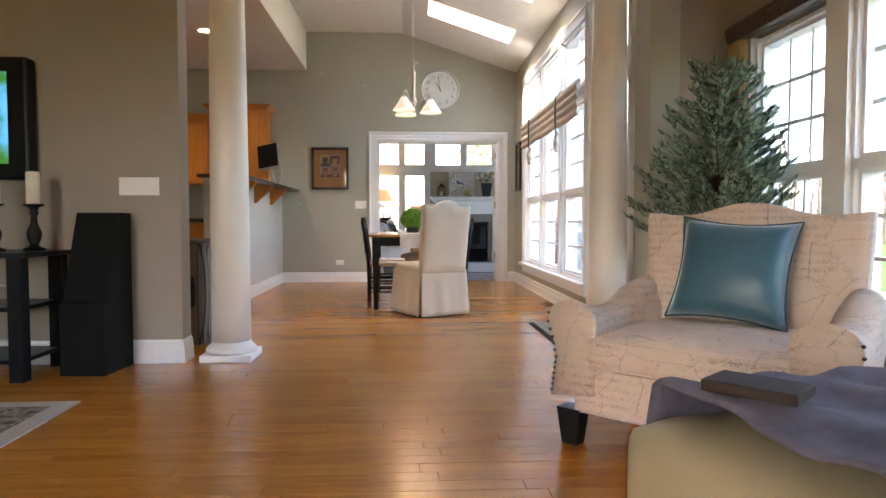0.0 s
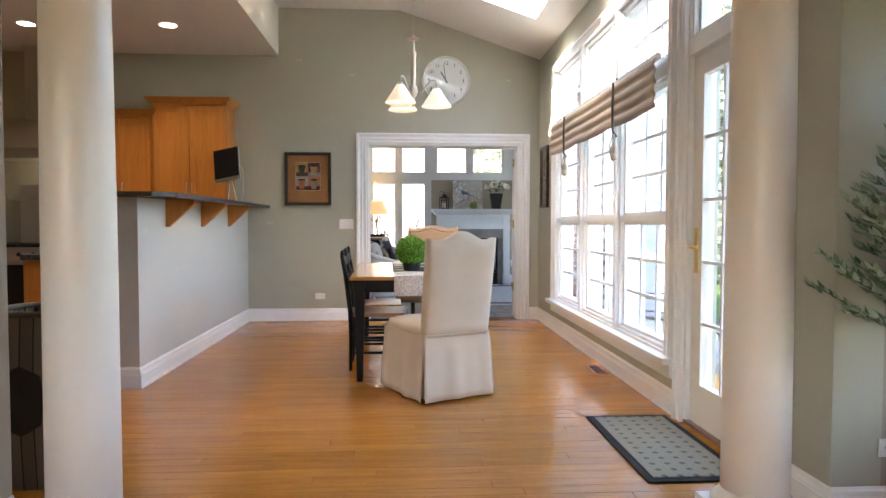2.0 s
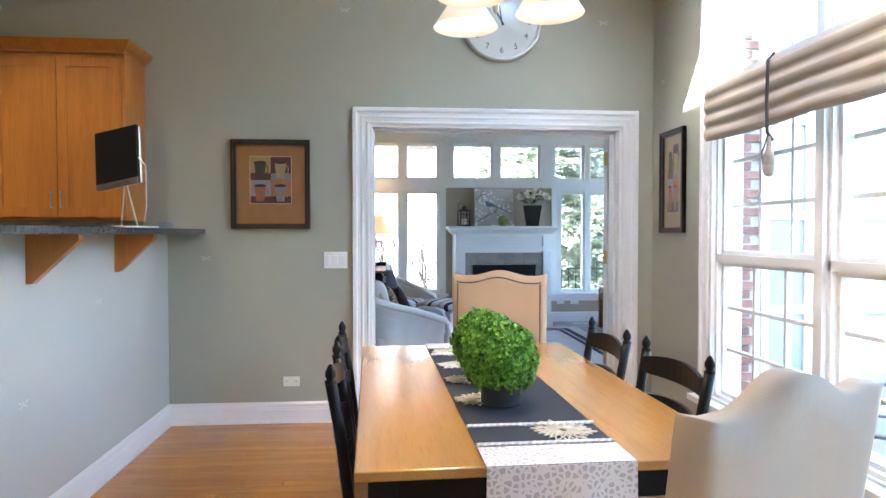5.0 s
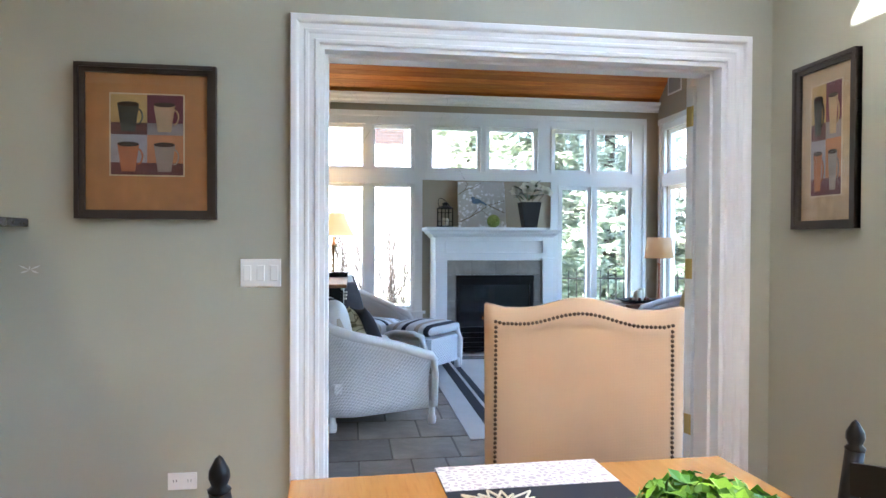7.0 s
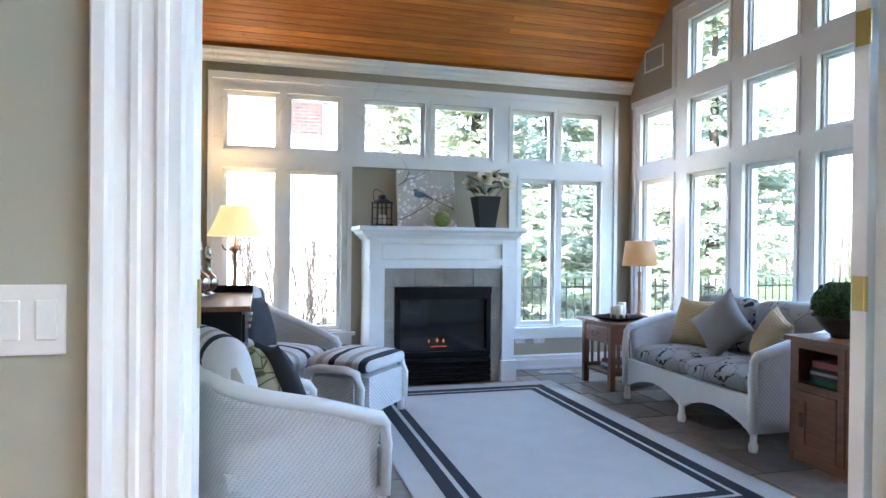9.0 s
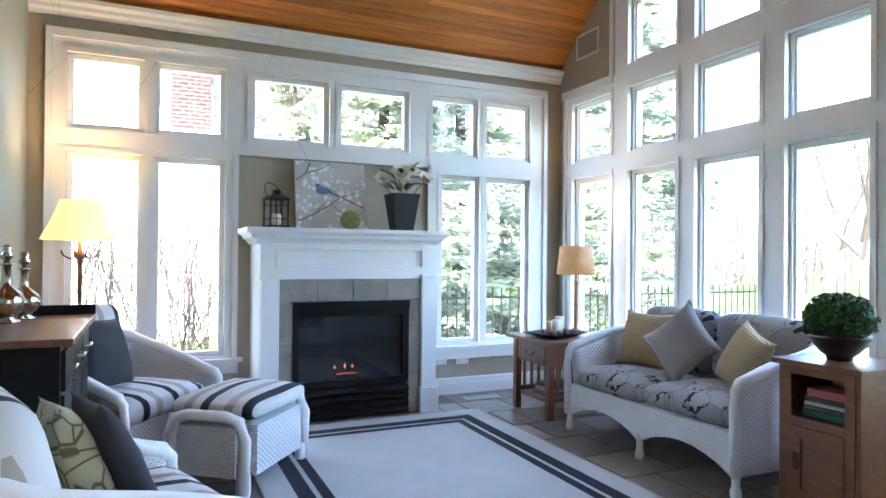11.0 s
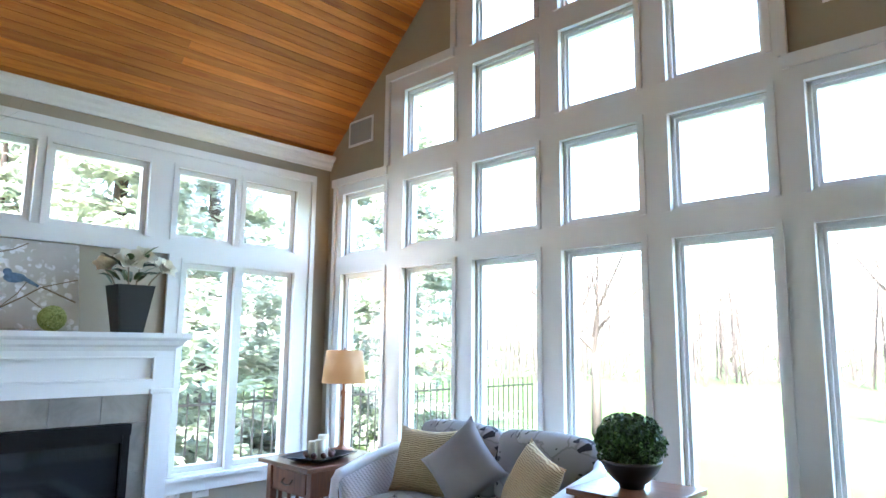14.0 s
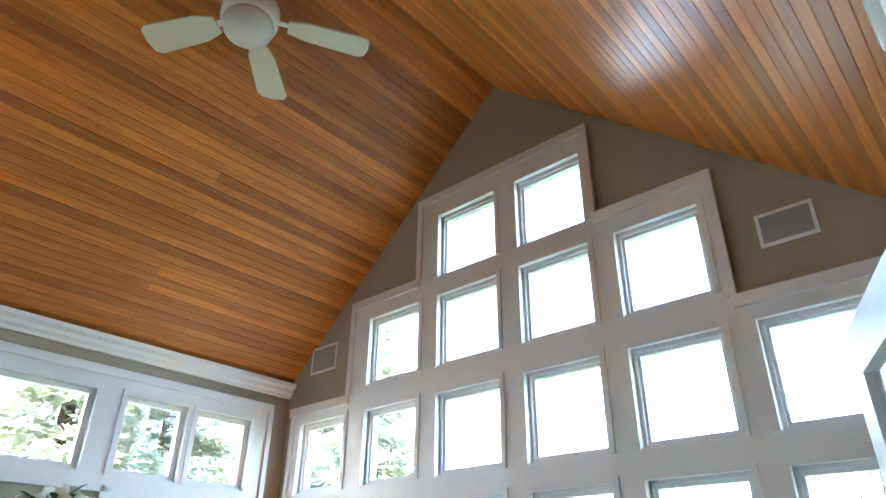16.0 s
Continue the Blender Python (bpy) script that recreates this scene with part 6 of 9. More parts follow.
def smoky():
    m, t, b = shader("smoky_fire_glass")
    b.inputs["Base Color"].default_value = (0.012, 0.014, 0.017, 1)
    b.inputs["Roughness"].default_value = 0.06
    b.inputs["Specular IOR Level"].default_value = 0.7
    return m


bm = bmesh.new()
box(bm, 1.005, 1.835, 13.845, 13.85, 0.30, 0.785)
part("fire_glass", bm, smoky(), ins, "dark reflecting fire glass")
FLAME = glow("flame", (1.0, 0.36, 0.07), 0.02, (0.2, 0.05, 0.01))
for x, h in ((1.28, 0.035), (1.36, 0.05), (1.42, 0.035)):
    bm = bmesh.new()
    lathe(bm, [(0.0, 0.0), (0.010, 0.012), (0.007, h * 0.5), (0.0, h)], 8, (x, 13.838, 0.385))
    part("flame", bm, FLAME, ins, "small orange gas flame", smooth=True)
bm = bmesh.new()
tube(bm, [(1.30, 13.838, 0.345), (1.37, 13.838, 0.35), (1.45, 13.838, 0.345)], 0.006, 6)
part("ember", bm, glow("ember", (1.0, 0.14, 0.03), 0.012, (0.1, 0.01, 0.0)), ins, "glowing red embers")

# things on the mantel
MZ = 1.451
lan = thing("lantern", "small dark metal candle lantern with a wire loop", "lantern", pose(0.85, 13.95, MZ, 0, 0, 12) @ Matrix.Scale(1.12, 4))
part("lantern_base", block(-0.07, 0.07, -0.07, 0.07, 0, 0.018, 0.004), BLACK_MATTE, lan)
for a, b in ((-1, -1), (1, -1), (1, 1), (-1, 1)):
    part("lantern_post", block(a * 0.06 - 0.005, a * 0.06 + 0.005, b * 0.06 - 0.005, b * 0.06 + 0.005, 0.018, 0.19, 0.001), BLACK_MATTE, lan)
for a in (-0.02, 0.02):
    for sy in (-0.06, 0.06):
        part("lantern_bar", block(a - 0.002, a + 0.002, sy - 0.002, sy + 0.002, 0.018, 0.19, 0), BLACK_MATTE, lan)
for z in (0.06, 0.15):
    bm = bmesh.new()
    for sy in (-0.06, 0.06):
        box(bm, -0.06, 0.06, sy - 0.002, sy + 0.002, z, z + 0.004)
        box(bm, sy - 0.002, sy + 0.002, -0.06, 0.06, z, z + 0.004)
    part("lantern_band", bm, BLACK_MATTE, lan)
bm = bmesh.new()
lathe(bm, [(0.10, 0.19), (0.10, 0.195), (0.06, 0.215), (0.03, 0.225), (0.03, 0.245), (0.036, 0.25), (0.0, 0.262)], 4)
roof = part("lantern_roof", bm, BLACK_MATTE, lan)
roof.rotation_euler = (0, 0, radians(45))
bm = bmesh.new()
tube(bm, [(-0.06 * math.cos(math.pi * k / 12) - 0.05 * math.sin(math.pi * k / 12), 0, 0.2 + 0.10 * math.sin(math.pi * k / 12)) for k in range(13)], 0.003, 6)
part("wire_loop", bm, BLACK_MATTE, lan)
WAX = paint("cream_wax", (0.80, 0.74, 0.62), 0.45, 0.03, 0.02)
bm = bmesh.new()
lathe(bm, [(0.035, 0.019), (0.036, 0.09), (0.03, 0.094), (0.0, 0.09)], 16)
part("candle", bm, WAX, lan, "cream candle inside", smooth=True)


def blossom_material():
    m, t, b = shader("blossom_canvas")
    v = coords(t)
    n1 = noise_node(t, v, 9, 3, 0.5, 0.6)
    vor = t.nodes.new("ShaderNodeTexVoronoi")
    vor.inputs["Scale"].default_value = 24
    t.links.new(v, vor.inputs["Vector"])
    bg = ramp_node(t, [(0.3, (0.46, 0.45, 0.40)), (0.7, (0.58, 0.57, 0.52))], noise_node(t, v, 5, 4))
    spots = mix_node(t, ramp_node(t, [(0.47, (0, 0, 0)), (0.56, (1, 1, 1))], n1), ramp_node(t, [(0.42, (1, 1, 1)), (0.5, (0, 0, 0))], vor.outputs["Distance"]), 1.0, "MULTIPLY")
    t.links.new(mix_node(t, bg, (0.82, 0.83, 0.84), spots), b.inputs["Base Color"])
    b.inputs["Roughness"].default_value = 0.8
    bump_node(t, b, noise_node(t, v, 400, 2), 0.15, 0.002)
    return m


art = thing("canvas_painting", "blossom canvas with a small blue bird on a branch", "painting", pose(1.325, 14.12, MZ, -14, 0, 0))
part("canvas", block(-0.29, 0.29, -0.035, 0.0, 0, 0.57, 0.003), blossom_material(), art)
BRANCH = paint("painted_branch", (0.20, 0.15, 0.09), 0.8, 0.15, 0.05)
for pts, r in (([(-0.28, 0.06), (-0.15, 0.12), (-0.02, 0.20), (0.08, 0.27), (0.27, 0.18)], 0.005), ([(0.08, 0.27), (0.18, 0.30), (0.28, 0.33)], 0.003), ([(-0.15, 0.12), (-0.05, 0.22), (0.0, 0.30)], 0.003),
               ([(-0.28, 0.40), (-0.2, 0.46), (-0.16, 0.55)], 0.005), ([(-0.2, 0.46), (-0.08, 0.50), (0.0, 0.55)], 0.0035), ([(0.0, 0.20), (0.1, 0.12), (0.2, 0.08)], 0.003)):
    bm = bmesh.new()
    tube(bm, [(x, -0.036, z) for x, z in pts], r, 5)
    part("painted_branch", bm, BRANCH, art)
bm = bmesh.new()
prism(bm, [(-0.075 + 0.05 * math.cos(a) * (1.4 if math.cos(a) > 0 else 1), 0.32 + 0.032 * math.sin(a)) for a in [2 * math.pi * k / 18 for k in range(18)]], 1, -0.0385, -0.0345)
prism(bm, [(-0.105 + 0.024 * math.cos(a), 0.355 + 0.022 * math.sin(a)) for a in [2 * math.pi * k / 12 for k in range(12)]], 1, -0.039, -0.0345)
prism(bm, [(-0.03, 0.31), (0.06, 0.265), (0.065, 0.28), (-0.02, 0.335)], 1, -0.0388, -0.0345)
part("painted_shape", bm, paint("slate_blue_paint", (0.12, 0.19, 0.28), 0.8, 0.25, 0.1, 120, patch=40), art, "blue painted bird shape")

ball = thing("moss_ball", "green woven vine ball leaning on the canvas", "ornament", pose(1.42, 13.93, MZ + 0.075))
rng = random.Random(3)
bm = bmesh.new()
for k in range(46):
    ax = Vector((rng.gauss(0, 1), rng.gauss(0, 1), rng.gauss(0, 1))).normalized()
    u = ax.orthogonal().normalized()
    w = ax.cross(u)
    off = ax * rng.uniform(-0.05, 0.05)
    rr = math.sqrt(0.073 ** 2 - off.length ** 2)
    tube(bm, [off + rr * (math.cos(2 * math.pi * q / 14) * u + math.sin(2 * math.pi * q / 14) * w) for q in range(15)], 0.0045, 4)
part("vine_strands", bm, leaf_material("moss_strand", (0.16, 0.19, 0.05), (0.34, 0.38, 0.13), 0.9), ball)

vase = thing("vase", "tall black square tapered vase of cream magnolias", "vase", pose(1.86, 13.96, MZ))
bm = bmesh.new()
rings = []
for h, z in ((0.075, 0), (0.115, 0.30), (0.105, 0.30), (0.07, 0.02)):
    rings.append([bm.verts.new((a * h, b * h, z)) for a, b in ((-1, -1), (1, -1), (1, 1), (-1, 1))])
for a, b in zip(rings, rings[1:]):
    for k in range(4):
        bm.faces.new((a[k], a[(k + 1) % 4], b[(k + 1) % 4], b[k]))
bm.faces.new(rings[0][::-1]), bm.faces.new(rings[-1])
part("vase_body", bm, paint("black_ceramic", (0.012, 0.012, 0.012), 0.6, 0.1, 0.02), vase)
PETAL = paint("cream_petal", (0.78, 0.74, 0.60), 0.6, 0.06, 0.05, 60)
MAG_LEAF = leaf_material("magnolia_leaf", (0.03, 0.055, 0.015), (0.10, 0.12, 0.04), 0.35)


def petal(bm, c, d, up, L, W):
    side = d.cross(up).normalized()
    g = []
    for j in range(5):
        t = j / 4
        wdt = W * math.sin(math.pi * min(0.98, 0.12 + 0.86 * t)) ** 0.7
        base = c + d * L * t + up * L * 0.32 * math.sin(t * 1.7)
        g.append((bm.verts.new(base - side * wdt + up * wdt * 0.35), bm.verts.new(base), bm.verts.new(base + side * wdt + up * wdt * 0.35)))
    for a, b in zip(g, g[1:]):
        bm.faces.new((a[0], a[1], b[1], b[0]))
        bm.faces.new((a[1], a[2], b[2], b[1]))


for k, (x, y, z, s) in enumerate(((-0.05, -0.09, 0.42, 1.0), (0.17, -0.05, 0.40, 0.85), (-0.17, -0.02, 0.40, 0.7), (0.05, -0.02, 0.47, 0.8))):
    bm = bmesh.new()
    c = Vector((x, y, z))
    n = Vector((x * 1.5, -0.6, 0.55)).normalized()
    u = n.orthogonal().normalized()
    w = n.cross(u)
    for ring, (cnt, tilt, L) in enumerate(((6, 0.25, 0.115), (5, 0.8, 0.095), (4, 1.6, 0.065))):
        for q in range(cnt):
            a = 2 * math.pi * (q + 0.5 * ring) / cnt
            r = math.cos(a) * u + math.sin(a) * w
            petal(bm, c, (r + n * tilt).normalized(), (n - r * 0.2).normalized(), L * s, 0.046 * s)
    part("magnolia_flower", bm, PETAL, vase, "open cream magnolia flower", smooth=True)
    bm = bmesh.new()
    tube(bm, [(x * 0.3, y * 0.3, 0.2), (x * 0.7, y * 0.6, 0.34), (x, y + 0.01, z)], 0.005, 6)
    part("flower_stem", bm, BRANCH, vase)
bm = bmesh.new()
rng = random.Random(8)
for k in range(26):
    a = rng.uniform(0, 2 * math.pi)
    r = rng.uniform(0.04, 0.14)
    c = Vector((r * math.cos(a) * 1.1, r * math.sin(a) * 0.7, rng.uniform(0.31, 0.46)))
    d = Vector((math.cos(a), math.sin(a) * 0.7, rng.uniform(-0.4, 0.8))).normalized()
    petal(bm, c, d, Vector((0, 0, 1)), rng.uniform(0.08, 0.13), 0.024)
part("magnolia_leaves", bm, MAG_LEAF, vase, "glossy dark green and bronze leaves", smooth=True)

# floor lamp by the west window
LINEN_SHADE = glow("lit_cream_shade", (1.0, 0.62, 0.24), 0.034, (0.8, 0.68, 0.45))
BURLAP_SHADE = glow("lit_burlap_shade", (1.0, 0.52, 0.20), 0.008, (0.36, 0.25, 0.14))
fl = thing("floor_lamp", "bronze floor lamp with a lit cream shade", "floor lamp", pose(-0.43, 13.92, 0))
bm = bmesh.new()
lathe(bm, [(0.14, 0.0), (0.145, 0.012), (0.12, 0.025), (0.05, 0.035), (0.025, 0.06), (0.016, 0.10), (0.016, 0.6), (0.022, 0.62), (0.016, 0.64), (0.014, 1.20), (0.03, 1.23), (0.03, 1.25), (0.012, 1.27), (0.008, 1.60)], 20)
part("pole", bm, paint("warm_bronze", (0.30, 0.16, 0.08), 0.35, 0.1, 0.02, metal=0.8), fl, smooth=True)
for k in range(4):
    a = math.pi / 2 * k + 0.4
    bm = bmesh.new()
    tube(bm, [(r * math.cos(a), r * math.sin(a), z) for r, z in ((0.02, 1.235), (0.06, 1.215), (0.10, 1.235), (0.115, 1.27))], 0.006, 6)
    part("lamp_arm", bm, DARK_BRONZE, fl, smooth=True)
bm = bmesh.new()
lathe(bm, [(0.235, 1.34), (0.225, 1.36), (0.185, 1.44), (0.145, 1.53), (0.125, 1.60), (0.123, 1.60), (0.143, 1.53), (0.183, 1.44), (0.223, 1.36), (0.232, 1.34)], 32)
part("shade", bm, LINEN_SHADE, fl, "lit cream bell shade", smooth=True)
bm = bmesh.new()
lathe(bm, [(0.0, 1.60), (0.012, 1.605), (0.008, 1.62), (0.0, 1.635)], 10)
part("finial", bm, DARK_BRONZE, fl, smooth=True)
bulb("floor_lamp_bulb", (-0.43, 13.92, 1.44), 2.2, (1.0, 0.62, 0.30), 0.05)

# end table with its lamp and tray
et = thing("end_table", "dark brown mission end table with slatted sides and a drawer", "end table", pose(3.07, 13.43, 0) @ Matrix.Diagonal((1, 1, 0.95, 1)))
part("tabletop", block(-0.36, 0.36, -0.30, 0.30, 0.615, 0.645, 0.004), BROWN_TOP, et)
for x, y in ((-0.28, -0.24), (0.28, -0.24), (-0.28, 0.24), (0.28, 0.24)):
    part("leg", block(x - 0.026, x + 0.026, y - 0.026, y + 0.026, 0, 0.615, 0.004), BROWN_WOOD, et)
part("drawer_box", block(-0.29, 0.27, -0.235, 0.235, 0.43, 0.614, 0.003), BROWN_WOOD, et)
dr = part("drawer_front", block(-0.30, -0.285, -0.19, 0.19, 0.45, 0.585, 0.004), BROWN_WOOD, et)
bm = bmesh.new()
tube(bm, [(-0.305, -0.05, 0.53), (-0.325, -0.05, 0.505), (-0.328, 0, 0.495), (-0.325, 0.05, 0.505), (-0.305, 0.05, 0.53)], 0.006, 6)
part("drawer_pull", bm, DARK_BRONZE, dr)
part("lower_shelf", block(-0.27, 0.27, -0.22, 0.22, 0.13, 0.15, 0.003), BROWN_WOOD, et)
for s in (-1, 1):
    part("side_rail", block(-0.255, 0.255, s * 0.24 - 0.012, s * 0.24 + 0.012, 0.15, 0.19, 0.002), BROWN_WOOD, et)
    for k in range(7):
        x = -0.21 + 0.07 * k
        part("slat", block(x - 0.012, x + 0.012, s * 0.24 - 0.007, s * 0.24 + 0.007, 0.19, 0.43, 0.001), BROWN_WOOD, et)
for k, (c, h) in enumerate((((0.10, 0.09, 0.08), 0.03), ((0.35, 0.33, 0.30), 0.025), ((0.12, 0.06, 0.05), 0.03))):
    loose("book", block(-0.16, 0.10, -0.11, 0.11, 0, h, 0.002), flat("book_cover", c), "closed book lying in the end table's shelf", "book", pose(3.03 + 0.01 * k, 13.43, 0.144 + 0.031 * k, 0, 0, 4 * k - 3), "books in the end table")
tl = thing("table_lamp", "slim bronze table lamp with a lit burlap shade", "table lamp", pose(3.31, 13.58, 0.613))
bm = bmesh.new()
lathe(bm, [(0.085, 0), (0.085, 0.012), (0.04, 0.022), (0.016, 0.04), (0.014, 0.22), (0.02, 0.23), (0.014, 0.24), (0.013, 0.40), (0.02, 0.42), (0.008, 0.44), (0.005, 0.75)], 18)
part("stem", bm, paint("copper_bronze", (0.26, 0.11, 0.06), 0.4, 0.1, 0.02, metal=0.8), tl, smooth=True)
bm = bmesh.new()
lathe(bm, [(0.165, 0.49), (0.135, 0.73), (0.133, 0.73), (0.163, 0.49)], 32)
part("shade", bm, BURLAP_SHADE, tl, "lit burlap drum shade", smooth=True)
for s in (-1, 1):
    bm = bmesh.new()
    tube(bm, [(s * 0.03, -0.01, 0.47), (s * 0.03, -0.01, 0.40)], 0.0015, 4)
    bmesh.ops.create_icosphere(bm, subdivisions=1, radius=0.006, matrix=Matrix.Translation((s * 0.03, -0.01, 0.395)))
    part("pull_chain", bm, DARK_BRONZE, tl)
bulb("table_lamp_bulb", (3.31, 13.58, 1.19), 0.8, (1.0, 0.62, 0.30), 0.04)
tray = thing("tray", "dark square tray with three candles on the end table", "tray", pose(2.97, 13.38, 0.614, 0, 0, 20))
bm = bmesh.new()
rings = []
for h, z in ((0.13, 0), (0.17, 0.018), (0.215, 0.035), (0.205, 0.036), (0.16, 0.022), (0.12, 0.006)):
    rings.append([bm.verts.new((a * h, b * h * 0.8, z)) for a, b in ((-1, -1), (1, -1), (1, 1), (-1, 1))])
for a, b in zip(rings, rings[1:]):
    for k in range(4):
        bm.faces.new((a[k], a[(k + 1) % 4], b[(k + 1) % 4], b[k]))
bm.faces.new(rings[0][::-1]), bm.faces.new(rings[-1])
part("tray_body", bm, BLACK_PAINT, tray)
for x, y, r, h in ((-0.035, -0.03, 0.036, 0.13), (0.045, 0.0, 0.036, 0.15), (0.0, 0.05, 0.036, 0.11)):
    bm = bmesh.new()
    lathe(bm, [(r, 0), (r, h - 0.004), (r - 0.004, h), (r * 0.5, h - 0.004), (0, h - 0.006)], 18)
    c = loose("candle", bm, WAX, "cream pillar candle standing in the dark tray", "candle", pose(2.97, 13.38, 0.621, 0, 0, 20) @ pose(x, y, 0), "candles in the tray")
rng = random.Random(6)
NUT = paint("seed_pod_brown", (0.16, 0.07, 0.05), 0.7, 0.3, 0.3, 60)
for k in range(9):
    a = 2 * math.pi * k / 9
    bm = bmesh.new()
    bmesh.ops.create_icosphere(bm, subdivisions=2, radius=rng.uniform(0.016, 0.024))
    for v in bm.verts:
        v.co *= 1 + 0.12 * noise.noise(v.co * 60)
    loose("seed_pod", bm, NUT, "small brown dried pod in the dark tray", "ornament", pose(2.97, 13.38, 0.651, 0, 0, 20) @ pose(0.11 * math.cos(a), 0.085 * math.sin(a), 0), "dried pods in the tray")

# side cabinet with topiary
sc = thing("side_cabinet", "brown wooden side cabinet with open shelf and door", "cabinet", pose(3.107, 11.10, 0) @ Matrix.Diagonal((0.948, 0.98, 0.927, 1)))
part("cabinet_top", block(-0.24, 0.24, -0.235, 0.235, 0.79, 0.82, 0.004), BROWN_TOP, sc)
for s in (-1, 1):
    part("side_panel", block(-0.205, 0.20, s * 0.2 - 0.012, s * 0.2 + 0.012, 0.0, 0.79, 0.003), BROWN_TOP, sc)
part("back_panel", block(0.185, 0.20, -0.188, 0.188, 0.05, 0.79, 0), BROWN_WOOD, sc)
part("shelf", block(-0.195, 0.185, -0.188, 0.188, 0.50, 0.52, 0), BROWN_TOP, sc)
part("plinth", block(-0.195, 0.185, -0.188, 0.188, 0.0, 0.07, 0), BROWN_TOP, sc)
bm = bmesh.new()
for y0, y1, z0, z1 in ((-0.188, -0.14, 0.07, 0.79), (0.14, 0.188, 0.07, 0.79), (-0.14, 0.14, 0.745, 0.79), (-0.14, 0.14, 0.475, 0.52)):
    box(bm, -0.212, -0.193, y0, y1, z0, z1)
part("face_frame", bm, BROWN_TOP, sc)
dr = part("cabinet_door", block(-0.206, -0.195, -0.138, 0.138, 0.075, 0.47, 0.003), BROWN_TOP, sc)
bm = bmesh.new()
for y0, y1, z0, z1 in ((-0.138, -0.085, 0.075, 0.47), (0.085, 0.138, 0.075, 0.47), (-0.085, 0.085, 0.41, 0.47), (-0.085, 0.085, 0.075, 0.135)):
    box(bm, -0.216, -0.206, y0, y1, z0, z1)
part("door_rail", bm, BROWN_TOP, dr)
part("door_plate", block(-0.222, -0.215, 0.095, 0.125, 0.24, 0.33, 0.003), DARK_BRONZE, dr)
for k, (c, h, w) in enumerate((((0.02, 0.10, 0.05), 0.035, 0.25), ((0.05, 0.05, 0.05), 0.02, 0.24), ((0.45, 0.43, 0.38), 0.018, 0.23), ((0.03, 0.03, 0.035), 0.022, 0.23), ((0.30, 0.08, 0.07), 0.04, 0.20))):
    z = 0.483 + sum((0.035, 0.02, 0.018, 0.022, 0.04)[:k]) + 0.001 * k
    loose("book", block(-0.09, 0.09, -w / 2, w / 2, 0, h, 0.002), flat("book_cover", c), "closed book in a stack on the cabinet shelf", "book", pose(3.05, 11.09, z, 0, 0, 2 * (k % 3) - 2), "books in the side cabinet")
tp = thing("potted_plant", "dark green boxwood ball in a black footed bowl", "plant", pose(3.10, 11.12, 0.761) @ Matrix.Scale(0.83, 4))
bm = bmesh.new()
lathe(bm, [(0.065, 0), (0.07, 0.008), (0.07, 0.02), (0.10, 0.045), (0.14, 0.09), (0.165, 0.135), (0.168, 0.15), (0.155, 0.15), (0.12, 0.13), (0.0, 0.125)], 30)
part("bowl", bm, paint("black_bowl", (0.015, 0.014, 0.014), 0.35, 0.1, 0.05), tp, smooth=True)
lv = mesh_part("leaves", leaf_ball(0.185, 5200, 0.024, 23, 0.85), leaf_material("dark_boxwood_leaf", (0.012, 0.04, 0.008), (0.09, 0.17, 0.045), 0.5), tp, "small dark green leaves")
lv.location = (0, 0, 0.24)
# solid core, coloured dark as the shade deep in the ball
bm = bmesh.new()
bmesh.ops.create_icosphere(bm, subdivisions=3, radius=0.145, matrix=Matrix.LocRotScale((0, 0, 0.235), None, (1, 1, 0.82)))
part("inner_foliage", bm, paint("dark_leaf_shadow", (0.012, 0.03, 0.008), 0.9, 0.3, 0.3, 60), tp)

# black sideboard with decanters
sb = thing("sideboard", "black sideboard with a dark brown top along the wall", "sideboard", pose(-0.53, 12.38, 0))
part("sideboard_top", block(-0.265, 0.265, -0.56, 0.52, 0.905, 0.935, 0.004), BROWN_TOP, sb)
part("back_rail", block(-0.265, 0.265, 0.50, 0.53, 0.935, 0.985, 0.004), BLACK_PAINT, sb)
part("wall_rail", block(-0.265, -0.24, -0.56, 0.50, 0.935, 0.985, 0.004), BLACK_PAINT, sb)
part("carcass", block(-0.26, 0.22, -0.545, 0.505, 0.06, 0.905, 0.003), BLACK_PAINT, sb)
for k in range(3):
    y = -0.53 + 0.345 * k
    d = part("drawer", block(0.22, 0.236, y + 0.01, y + 0.335, 0.73, 0.885, 0.003), BLACK_PAINT, sb)
    bm = bmesh.new()
    tube(bm, [(0.236, y + 0.12, 0.80), (0.26, y + 0.12, 0.80), (0.26, y + 0.22, 0.80), (0.236, y + 0.22, 0.80)], 0.005, 6)
    part("pull", bm, STEEL, d)
    part("cabinet_door", block(0.22, 0.234, y + 0.01, y + 0.335, 0.08, 0.715, 0.003), BLACK_PAINT, sb)
MERCURY = paint("mercury_glass", (0.55, 0.50, 0.42), 0.12, 0.35, 0.05, 90, metal=1.0, patch=26)


def clear_glass():
    m, t, b = shader("crystal")
    b.inputs["Base Color"].default_value = (0.92, 0.95, 0.98, 1)
    b.inputs["Roughness"].default_value = 0.03
    b.inputs["Transmission Weight"].default_value = 0.9
    b.inputs["IOR"].default_value = 1.5
    return m


